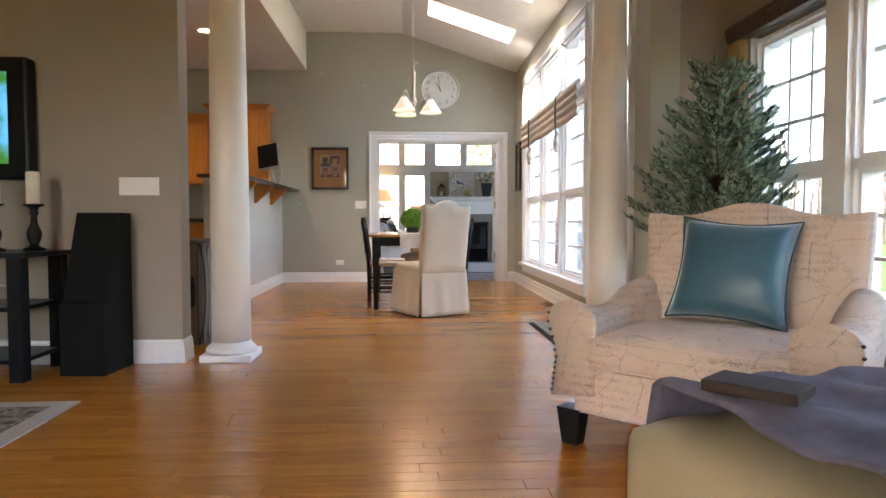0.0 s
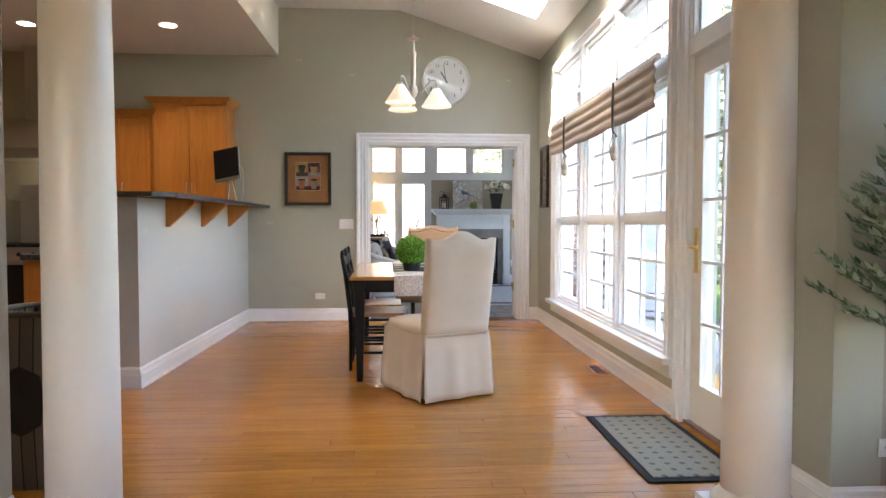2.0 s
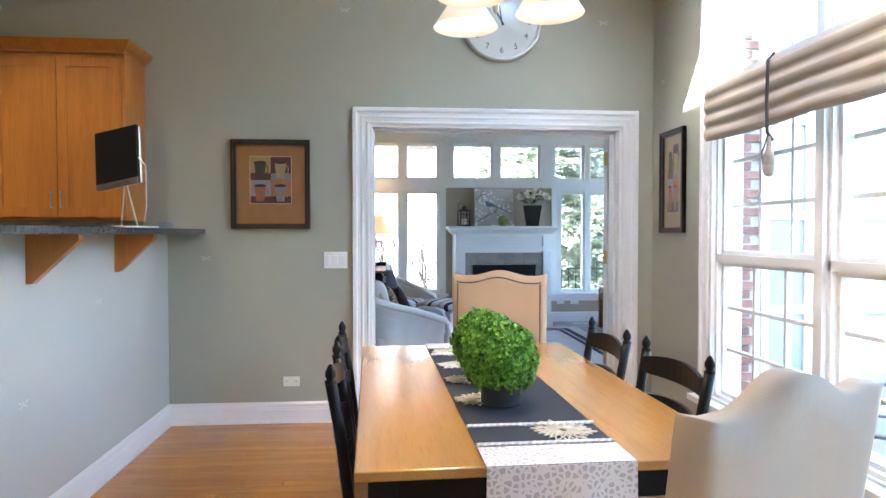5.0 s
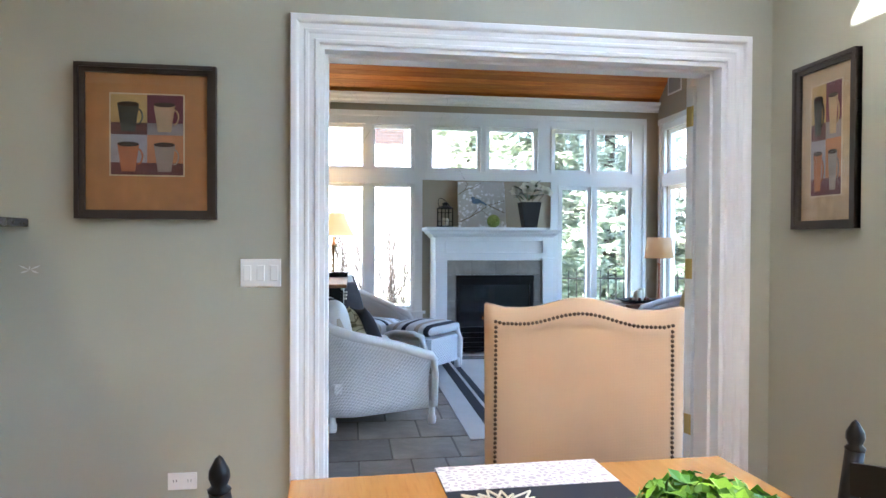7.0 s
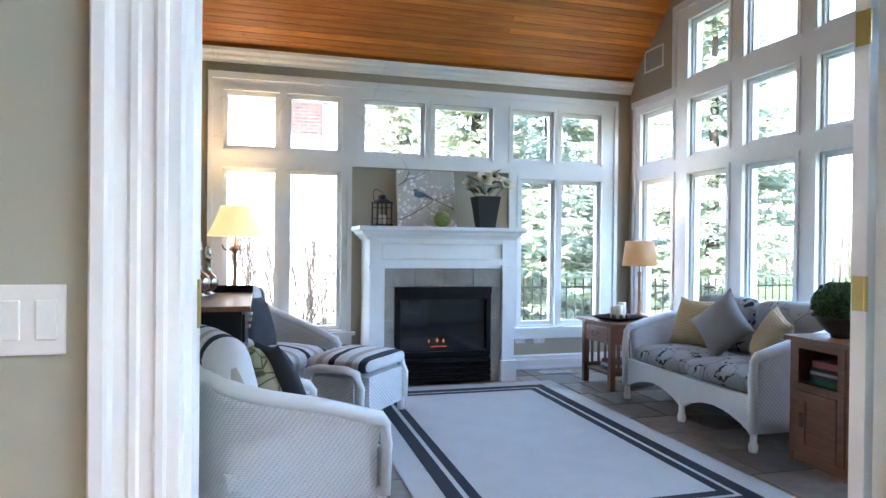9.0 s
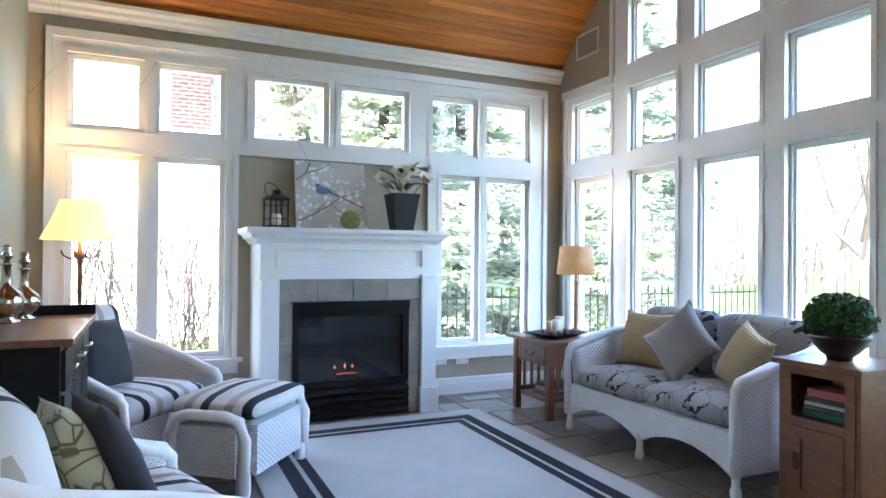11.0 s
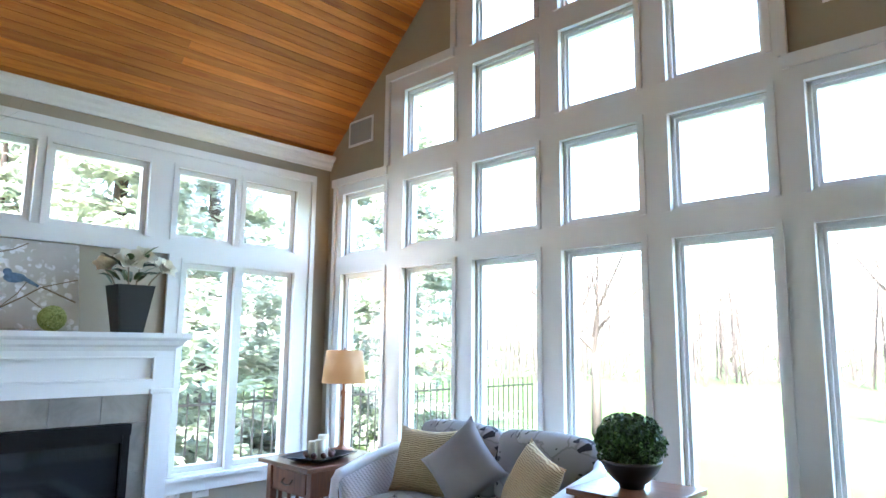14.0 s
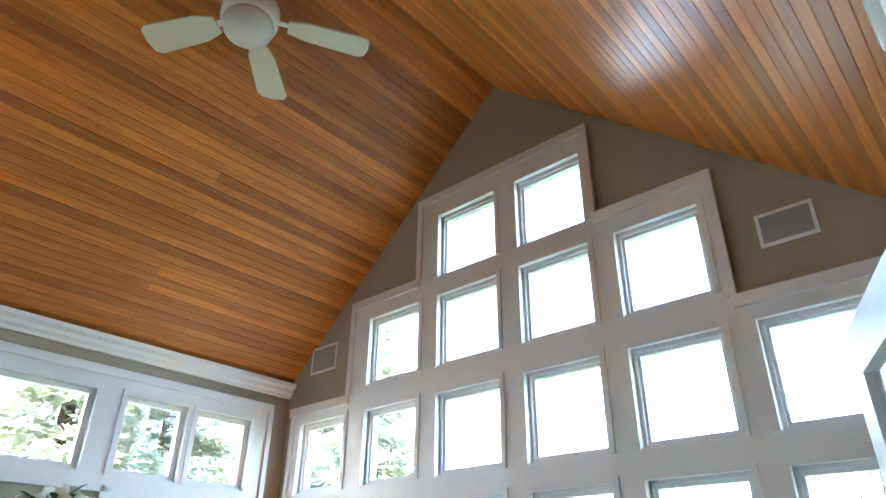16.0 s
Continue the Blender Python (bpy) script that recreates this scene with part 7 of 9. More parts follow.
CRYSTAL = clear_glass()
for x, y, s in ((-0.60, 12.52, 1.08), (-0.555, 12.68, 0.98)):
    d = thing("decanter", "mottled silver mercury-glass decanter with a beaded stopper", "decanter", pose(x, y, 0.936) @ Matrix.Scale(s, 4), "mercury glass decanters")
    bm = bmesh.new()
    lathe(bm, [(0.052, 0), (0.054, 0.008), (0.030, 0.020), (0.034, 0.028), (0.055, 0.045), (0.068, 0.07), (0.070, 0.095), (0.060, 0.122), (0.038, 0.142), (0.022, 0.155), (0.019, 0.18), (0.018, 0.24), (0.028, 0.245), (0.028, 0.252), (0.0, 0.252)], 24)
    part("decanter_body", bm, MERCURY, d, smooth=True)
    bm = bmesh.new()
    lathe(bm, [(0.012, 0.252), (0.012, 0.262), (0.024, 0.275), (0.026, 0.288), (0.016, 0.30), (0.02, 0.31), (0.02, 0.322), (0.0, 0.335)], 16)
    part("stopper", bm, MERCURY, d, smooth=True)
for x, y in ((-0.72, 12.18), (-0.64, 12.13), (-0.70, 12.28), (-0.73, 12.06)):
    bm = bmesh.new()
    lathe(bm, [(0.03, 0), (0.034, 0.004), (0.04, 0.085), (0.037, 0.085), (0.031, 0.02), (0.0, 0.018)], 14)
    loose("tumbler", bm, CRYSTAL, "cut crystal tumbler on the black sideboard", "glass", pose(x, y, 0.936), "crystal tumblers")

# mirror on the west wall
mr = thing("mirror", "wall mirror in a pale champagne frame", "mirror", pose(SUN_W, 12.12, 1.68, 0, 0, 90))
bm = bmesh.new()
for x0, x1, z0, z1 in ((-0.55, -0.44, -0.5, 0.5), (0.44, 0.55, -0.5, 0.5), (-0.44, 0.44, 0.39, 0.5), (-0.44, 0.44, -0.5, -0.39)):
    box(bm, x0, x1, -0.035, -0.001, z0, z1)
part("mirror_frame", bm, paint("champagne_frame", (0.52, 0.44, 0.34), 0.4, 0.08, 0.05, metal=0.4), mr)
m_, t_, b_ = shader("mirror_silver")
b_.inputs["Base Color"].default_value = (0.9, 0.9, 0.9, 1)
b_.inputs["Metallic"].default_value, b_.inputs["Roughness"].default_value = 1.0, 0.02
bm = bmesh.new()
box(bm, -0.44, 0.44, -0.012, -0.006, -0.39, 0.39)
part("mirror_glass", bm, m_, mr)

# wall speakers
for y, z, w, h in ((13.89, 3.215, 0.33, 0.23), (10.19, 3.145, 0.28, 0.19)):
    sp = thing("wall_speaker", "flush white-framed speaker grille on the gable wall", "speaker", pose(SUN_E, y, z, 0, 0, -90), "wall speakers")
    bm = bmesh.new()
    cells(bm, 1, -0.010, -0.001, (-w / 2, w / 2), (-h / 2, h / 2), [(-w / 2 + 0.018, w / 2 - 0.018, -h / 2 + 0.018, h / 2 - 0.018)])
    part("speaker_frame", bm, TRIM, sp)
    bm = bmesh.new()
    box(bm, -w / 2 + 0.018, w / 2 - 0.018, -0.007, -0.001, -h / 2 + 0.018, h / 2 - 0.018)
    part("grille", bm, paint("grey_grille", (0.34, 0.34, 0.32), 0.8, 0.05, 0.5, 600), sp)

# picture on the south wall
sp = framed_picture(pose(1.05, SUN_S, 2.62, 0, 0, 180), 0.9, 0.5, 0.06, ESPRESSO, flat("brown_mat_board", (0.16, 0.10, 0.07)), "dark framed picture above the wide opening")

# ceiling fan
FAN_CREAM = paint("cream_fan_blade", (0.70, 0.68, 0.50), 0.5, 0.03, 0.03)
fan = thing("ceiling_fan", "cream five-blade ceiling fan with a globe light", "ceiling fan", pose(1.50, 12.01, 4.16))
bm = bmesh.new()
lathe(bm, [(0.0, -0.16), (0.07, -0.15), (0.12, -0.115), (0.135, -0.07), (0.13, -0.045)], 28)
part("globe", bm, paint("opal_globe", (0.74, 0.74, 0.72), 0.3, 0.02, 0), fan, "opal glass globe", smooth=True)
bm = bmesh.new()
lathe(bm, [(0.13, -0.045), (0.15, -0.03), (0.15, 0.06), (0.10, 0.10), (0.03, 0.12), (0.014, 0.14), (0.014, 0.80), (0.06, 0.84), (0.075, 0.93)], 28)
part("motor_housing", bm, TRIM, fan, smooth=True)
for k in range(5):
    a = radians(-100 + 72 * k)
    bm = bmesh.new()
    prism(bm, [(0.20, -0.05), (0.30, -0.08), (0.60, -0.092), (0.635, -0.07), (0.645, 0.0), (0.635, 0.07), (0.60, 0.092), (0.30, 0.08), (0.20, 0.05)], 2, -0.005, 0.005)
    blade = part("blade", bm, FAN_CREAM, fan)
    blade.rotation_euler = (radians(10), 0, a)
    bm = bmesh.new()
    box(bm, 0.12, 0.26, -0.018, 0.018, 0.006, 0.012)
    part("blade_iron", bm, TRIM, blade)

# open glazed doors of the wide opening, swung into the sunroom
def leaf_door(m, label, flip):
    d = thing("door_%d" % (2 if flip > 0 else 3), label, "door", m)
    d["kind"] = "structure"
    w, h = 0.90, 2.07
    bm = bmesh.new()
    x0, x1 = sorted((0.0, flip * w))
    cells(bm, 1, 0.0, 0.04, (x0, x1), (0.015, h), [(x0 + 0.11, x1 - 0.11, 0.24, h - 0.12)])
    part("door_frame", bm, TRIM, d)
    bm = bmesh.new()
    for c in (1, 2):
        x = x0 + 0.11 + (w - 0.22) * c / 3
        box(bm, x - 0.01, x + 0.01, 0.006, 0.034, 0.24, h - 0.12)
    for r in range(1, 5):
        z = 0.24 + (h - 0.36) * r / 5
        box(bm, x0 + 0.11, x1 - 0.11, 0.008, 0.032, z - 0.01, z + 0.01)
    part("glazing_bars", bm, TRIM, d)
    bm = bmesh.new()
    box(bm, x0 + 0.11, x1 - 0.11, 0.018, 0.022, 0.24, h - 0.12)
    part("pane", bm, GLASS, d).visible_shadow = False
    for z in (0.33, 1.11, 1.87):
        bm = bmesh.new()
        box(bm, min(0, -flip * 0.003), max(0, -flip * 0.003), 0.002, 0.036, z, z + 0.10)
        tube(bm, [(-flip * 0.004, 0.0, z), (-flip * 0.004, 0.0, z + 0.10)], 0.006, 8)
        part("hinge", bm, BRASS, d, "aged brass butt hinge")
    return d


leaf_door(pose(DOOR[0] + 0.024, SUN_S + 0.012, 0, 0, 0, -10), "white glazed door leaf swung open against the wall", -1)
leaf_door(pose(DOOR[1] - 0.025, SUN_S + 0.035, 0, 0, 0, 21), "white glazed door leaf standing half open in the sunroom", 1)


# ==== kitchen ====
GRANITE = paint("dark_granite", (0.05, 0.052, 0.055), 0.25, 0.5, 0.02, 300, patch=60)
bar = thing("bar_counter", "dark granite bar top on the half wall", "counter")
bm = bmesh.new()
prism(bm, [(-1.96, 6.02), (-1.62, 6.02), (-1.50, 6.14), (-1.50, WALL_N - 0.003), (-1.96, WALL_N - 0.003)], 2, 1.342, 1.376)
soft(bm, 0.005, 2)
part("bar_top", bm, GRANITE, bar)
for y in (6.68, 7.55, 8.44):
    bm = bmesh.new()
    prism(bm, [(-1.758, 1.342), (-1.54, 1.342), (-1.54, 1.315), (-1.735, 1.13), (-1.758, 1.13)], 1, y - 0.022, y + 0.022)
    part("bracket", bm, MAPLE, bar, "honey maple wooden bracket")


def shaker_door(parent, x0, x1, z0, z1, y, pull_x):
    d = part("cabinet_door", block(x0, x1, y - 0.016, y, z0, z1, 0.002), MAPLE, parent)
    bm = bmesh.new()
    w = 0.06
    for a, b, c, e in ((x0, x0 + w, z0, z1), (x1 - w, x1, z0, z1), (x0 + w, x1 - w, z0, z0 + w), (x0 + w, x1 - w, z1 - w, z1)):
        box(bm, a, b, y - 0.024, y - 0.016, c, e)
    part("door_rail", bm, MAPLE, d)
    bm = bmesh.new()
    tube(bm, [(pull_x, y - 0.024, z0 + 0.06), (pull_x, y - 0.05, z0 + 0.06), (pull_x, y - 0.05, z0 + 0.16), (pull_x, y - 0.024, z0 + 0.16)], 0.005, 6)
    part("door_pull", bm, STEEL, d, "brushed steel pull")


def wall_cabinet(x0, x1, z0, z1, depth, label):
    c = thing("wall_cabinet", label, "cabinet", None, "maple wall cabinets")
    y = WALL_N - depth
    part("carcass", block(x0, x1, y, WALL_N - 0.002, z0, z1, 0.002), MAPLE, c)
    mid = (x0 + x1) / 2
    shaker_door(c, x0 + 0.02, mid - 0.003, z0 + 0.02, z1 - 0.03, y, mid - 0.03)
    shaker_door(c, mid + 0.003, x1 - 0.02, z0 + 0.02, z1 - 0.03, y, mid + 0.03)
    bm = bmesh.new()
    rings = []
    for o, z in ((0.0, 0.0), (0.01, 0.015), (0.03, 0.03), (0.055, 0.06), (0.06, 0.07)):
        rings.append([bm.verts.new(p) for p in ((x0 - o, WALL_N - 0.002, z1 + z), (x0 - o, y - 0.024 - o, z1 + z), (x1 + o, y - 0.024 - o, z1 + z), (x1 + o, WALL_N - 0.002, z1 + z))])
    for a, b in zip(rings, rings[1:]):
        for k in range(3):
            bm.faces.new((a[k], b[k], b[k + 1], a[k + 1]))
    bm.faces.new(rings[-1])
    bm.faces.new(rings[0][::-1])
    bmesh.ops.recalc_face_normals(bm, faces=bm.faces[:])
    part("crown", bm, MAPLE, c)
    return c


wall_cabinet(-2.72, -1.90, 1.43, 2.49, 0.34, "tall honey maple wall cabinet with two shaker doors")
wall_cabinet(-3.42, -2.725, 1.43, 2.35, 0.33, "honey maple wall cabinet with two shaker doors")


def base_unit(x0, x1, y0, y1, label, face):
    c = thing("base_cabinet", label, "cabinet", None, "maple base cabinets")
    part("carcass", block(x0, x1, y0, y1, 0.0, 0.90, 0.003), MAPLE, c)
    part("worktop", block(x0 - 0.01, x1, y0 - 0.02, y1, 0.901, 0.94, 0.004), GRANITE, c, "dark granite worktop")
    return c


base_unit(-2.55, -1.935, 6.16, WALL_N - 0.66, "honey maple base cabinet behind the half wall", 0)
base_unit(-3.42, -1.935, WALL_N - 0.64, WALL_N - 0.003, "honey maple base cabinet along the wall", 1)
base_unit(-5.9, -4.35, WALL_N - 0.64, WALL_N - 0.003, "honey maple base cabinet beyond the range", 1)
rg = thing("range_cooker", "stainless steel range cooker with black burners", "cooker")
part("range_body", block(-4.34, -3.43, WALL_N - 0.68, WALL_N - 0.003, 0.0, 0.90, 0.005), STEEL, rg)
part("oven_door", block(-4.30, -3.47, WALL_N - 0.71, WALL_N - 0.68, 0.14, 0.72, 0.006), BLACK_PAINT, rg)
part("control_panel", block(-4.34, -3.43, WALL_N - 0.72, WALL_N - 0.68, 0.76, 0.90, 0.006), STEEL, rg)
for k in range(6):
    bm = bmesh.new()
    lathe(bm, [(0.022, 0), (0.022, 0.02), (0.0, 0.022)], 14)
    kn = part("knob", bm, BLACK_PAINT, rg)
    kn.location, kn.rotation_euler = (-4.26 + 0.15 * k, WALL_N - 0.72, 0.83), (radians(90), 0, 0)
for k in range(3):
    part("burner_grate", block(-4.30 + 0.29 * k, -4.05 + 0.29 * k, WALL_N - 0.62, WALL_N - 0.10, 0.90, 0.935, 0.004), BLACK_MATTE, rg)
part("splash_back", block(-4.34, -3.43, WALL_N - 0.02, WALL_N - 0.004, 0.94, 1.60, 0), STEEL, rg)
part("warming_shelf", block(-4.34, -3.43, WALL_N - 0.25, WALL_N - 0.02, 1.42, 1.46, 0.004), STEEL, rg)
hd = thing("range_hood", "stainless steel range hood with a square flue", "range hood")
bm = bmesh.new()
prism(bm, [(WALL_N - 0.002, 1.86), (WALL_N - 0.55, 1.86), (WALL_N - 0.55, 1.97), (WALL_N - 0.25, 2.32), (WALL_N - 0.002, 2.32)], 0, -4.36, -3.46)
part("hood_canopy", bm, STEEL, hd)
part("flue", block(-4.12, -3.60, WALL_N - 0.27, WALL_N - 0.002, 2.32, 3.128, 0.003), STEEL, hd)
# added point light below the hood, without a fixture
bulb("hood_lamp", (-3.9, WALL_N - 0.35, 1.83), 0.12, (1.0, 0.8, 0.55), 0.03)

# tablet screen on the bar
scr = thing("computer_screen", "small black computer screen on a tilted stand", "screen", pose(-1.78, 8.55, 1.377, 0, 0, -20))
part("screen_body", block(-0.15, 0.15, -0.012, 0.012, 0.25, 0.60, 0.004), BLACK_PAINT, scr).rotation_euler = (radians(-8), radians(-9), 0)
part("screen_back", block(-0.148, 0.148, 0.012, 0.034, 0.252, 0.598, 0.006), STEEL, scr, "silver metal back shell").rotation_euler = (radians(-8), radians(-9), 0)
part("screen_bezel", block(-0.15, 0.15, -0.014, -0.008, 0.245, 0.28, 0.003), STEEL, scr).rotation_euler = (radians(-8), radians(-9), 0)
bm = bmesh.new()
tube(bm, [(-0.08, 0.10, 0.004), (-0.03, 0.08, 0.30), (0.04, 0.10, 0.004)], 0.006, 8)
part("wire_stand", bm, WHITE_PLASTIC, scr)
bm = bmesh.new()
tube(bm, [(0.08, 0.06, 0.42), (0.15, 0.04, 0.36), (0.16, 0.03, 0.12), (0.12, 0.05, 0.006)], 0.003, 6)
part("cable", bm, WHITE_PLASTIC, scr, smooth=True)
loose("keyboard", block(-0.14, 0.14, -0.05, 0.05, 0, 0.012, 0.003), WHITE_PLASTIC, "slim white keyboard lying on the bar", "keyboard", pose(-1.73, 8.66, 1.377, 0, 0, 70))
loose("dock", block(-0.045, 0.045, -0.03, 0.03, 0, 0.04, 0.006), paint("grey_plastic", (0.25, 0.25, 0.26), 0.4), "small grey dock box lying on the bar", "electronics", pose(-1.68, 9.02, 1.377, 0, 0, 20))

# recessed ceiling lamps
LAMP_FACE = glow("downlight_face", (1.0, 0.86, 0.66), 0.8, (0.9, 0.9, 0.85))
for x, y in ((-2.25, 8.16), (-2.25, 7.33), (-3.63, 8.20), (-3.63, 6.6), (-2.25, 5.6)):
    dl = thing("recessed_lamp", "lit round recessed ceiling lamp with a white ring", "ceiling lamp", pose(x, y, 3.13), "recessed kitchen lamps")
    bm = bmesh.new()
    lathe(bm, [(0.075, -0.001), (0.095, -0.002), (0.095, -0.008), (0.075, -0.008)], 24)
    part("trim_ring", bm, TRIM, dl, smooth=True)
    bm = bmesh.new()
    bmesh.ops.create_cone(bm, cap_ends=True, segments=24, radius1=0.074, radius2=0.074, depth=0.004, matrix=Matrix.Translation((0, 0, -0.006)))
    part("lamp_face", bm, LAMP_FACE, dl)
    lamp = new("recessed_light", bpy.data.lights.new("recessed_light", "SPOT"))
    lamp.data.energy, lamp.data.color, lamp.data.spot_size, lamp.data.spot_blend, lamp.data.shadow_soft_size = 2.5, (1.0, 0.80, 0.58), radians(110), 0.6, 0.06
    lamp.location = (x, y, 3.11)

# ==== living room ====
def basket_material():
    m, t, b = shader("dark_woven_basket")
    v = coords(t)
    br = t.nodes.new("ShaderNodeTexBrick")
    br.inputs["Scale"].default_value = 9
    br.inputs["Color1"].default_value, br.inputs["Color2"].default_value, br.inputs["Mortar"].default_value = (0.10, 0.075, 0.055, 1), (0.17, 0.135, 0.10, 1), (0.02, 0.015, 0.01, 1)
    br.inputs["Mortar Size"].default_value = 0.03
    t.links.new(v, br.inputs["Vector"])
    t.links.new(br.outputs[0], b.inputs["Base Color"])
    b.inputs["Roughness"].default_value = 0.7
    bump_node(t, b, br.outputs["Fac"], 0.8, -0.006)
    return m


bk = thing("basket", "dark woven tall basket behind the column", "basket", pose(-1.55, 4.55, 0))
bm = bmesh.new()
rings = []
for k in range(13):
    z = 0.76 * k / 12
    h = 0.175 + 0.02 * math.sin(z * 4)
    rings.append([bm.verts.new((h * (abs(math.cos(a)) ** 0.5) * math.copysign(1, math.cos(a)), h * (abs(math.sin(a)) ** 0.5) * math.copysign(1, math.sin(a)), z + 0.002)) for a in [2 * math.pi * q / 32 for q in range(32)]])
for a, b in zip(rings, rings[1:]):
    for k in range(32):
        bm.faces.new((a[k], a[(k + 1) % 32], b[(k + 1) % 32], b[k]))
bm.faces.new(rings[0][::-1])
part("woven_body", bm, basket_material(), bk)
bm = bmesh.new()
tube(bm, [(0.185 * (abs(math.cos(a)) ** 0.5) * math.copysign(1, math.cos(a)), 0.185 * (abs(math.sin(a)) ** 0.5) * math.copysign(1, math.sin(a)), 0.765) for a in [2 * math.pi * q / 32 for q in range(33)]], 0.014, 8)
part("basket_rim", bm, paint("dark_rattan", (0.10, 0.075, 0.05), 0.7, 0.2, 0.5, 90), bk)

tv = thing("television", "black flat television in a thick wall cabinet frame", "television", pose(-2.75, 3.81, 1.545))
part("tv_case", block(-0.52, 0.52, -0.11, -0.002, -0.375, 0.375, 0.02, 3), BLACK_PAINT, tv)
m_, t_, b_ = shader("tv_screen")
cc = coords(t_)
g1 = ramp_node(t_, [(0.35, (0.01, 0.03, 0.01)), (0.5, (0.02, 0.10, 0.02)), (0.62, (0.05, 0.22, 0.40)), (0.75, (0.06, 0.3, 0.6))], noise_node(t_, cc, 3, 4))
t_.links.new(g1, b_.inputs["Base Color"])
t_.links.new(g1, b_.inputs["Emission Color"])
b_.inputs["Emission Strength"].default_value, b_.inputs["Roughness"].default_value = 0.12, 0.1
bm = bmesh.new()
box(bm, -0.40, 0.40, -0.113, -0.109, -0.28, 0.28)
part("tv_screen", bm, m_, tv, "screen showing a blurred green and blue picture")

cs = thing("console_table", "black console table with open shelves below the television", "console table", pose(-2.84, 3.555, 0))
part("console_top", block(-0.80, 0.80, -0.25, 0.25, 0.705, 0.735, 0.005), BLACK_PAINT, cs)
for x in (-0.73, 0.73):
    for y in (-0.21, 0.21):
        part("leg", block(x - 0.04, x + 0.04, y - 0.04, y + 0.04, 0, 0.705, 0.004), BLACK_PAINT, cs)
for z in (0.10, 0.40):
    part("shelf", block(-0.74, 0.74, -0.22, 0.22, z, z + 0.025, 0.003), BLACK_PAINT, cs)
for z in (0.24, 0.55):
    for y in (-0.22,):
        bm = bmesh.new()
        tube(bm, [(-0.7, y, z), (0.7, y, z)], 0.006, 6)
        part("shelf_rod", bm, STEEL, cs)
for x, s in ((-2.155, 1.0), (-2.33, 0.9)):
    h = thing("candle_holder", "turned black wooden candle holder with a white candle", "candle holder", pose(x, 3.60 if s == 1.0 else 3.50, 0.736), "candle holders on the console")
    bm = bmesh.new()
    lathe(bm, [(0.062, 0), (0.062, 0.012), (0.035, 0.022), (0.022, 0.035), (0.03, 0.05), (0.04, 0.08), (0.042, 0.11), (0.03, 0.14), (0.02, 0.165), (0.018, 0.21), (0.028, 0.225), (0.02, 0.24), (0.03, 0.26), (0.058, 0.272), (0.058, 0.28), (0.0, 0.28)][0:16], 20)
    part("turned_stem", bm, BLACK_PAINT, h, smooth=True)
    bm = bmesh.new()
    lathe(bm, [(0.038, 0.28), (0.038, 0.28 + 0.19 * s), (0.03, 0.285 + 0.19 * s), (0.0, 0.28 + 0.19 * s)], 18)
    part("candle", bm, WAX, h, "white pillar candle", smooth=True)

sp = thing("floor_speaker", "black wedge-shaped floor speaker by the wall", "speaker", pose(-1.805, 3.635, 0, 0, 0, -6) @ Matrix.Diagonal((0.87, 0.9, 1, 1)))
bm = bmesh.new()
prism(bm, [(-0.20, 0.0), (0.165, 0.0), (0.165, 0.965), (0.02, 0.965), (-0.16, 0.435), (-0.20, 0.43)], 0, -0.155, 0.155)
soft(bm, 0.004, 2)
part("speaker_cabinet", bm, BLACK_MATTE, sp)
bm = bmesh.new()
box(bm, -0.15, 0.15, -0.206, -0.198, 0.01, 0.418)
part("lower_grille", bm, BLACK_MATTE, sp)


def rug_pattern():
    m, t, b = shader("persian_rug")
    v = coords(t)
    vor = t.nodes.new("ShaderNodeTexVoronoi")
    vor.inputs["Scale"].default_value = 16
    t.links.new(v, vor.inputs["Vector"])
    n = noise_node(t, v, 14, 3)
    c = ramp_node(t, [(0.2, (0.04, 0.04, 0.05)), (0.45, (0.12, 0.07, 0.05)), (0.6, (0.30, 0.25, 0.19)), (0.8, (0.07, 0.06, 0.07))], vor.outputs["Distance"])
    t.links.new(mix_node(t, c, (0.25, 0.2, 0.15), ramp_node(t, [(0.5, (0, 0, 0)), (0.62, (0.7, 0.7, 0.7))], n)), b.inputs["Base Color"])
    b.inputs["Roughness"].default_value = 0.95
    return m


rg2 = thing("rug", "dark patterned rug with a cream edge band", "rug", pose(-2.46, 1.98, 0.001, 0, 0, 1))
part("rug_edge", block(-0.85, 0.92, -0.80, 0.90, 0, 0.008, 0.002), cloth("cream_rug_edge", (0.42, 0.36, 0.29), 0.95, 260), rg2)
part("rug_field", block(-0.75, 0.82, -0.70, 0.80, 0.006, 0.0105, 0.001), rug_pattern(), rg2)


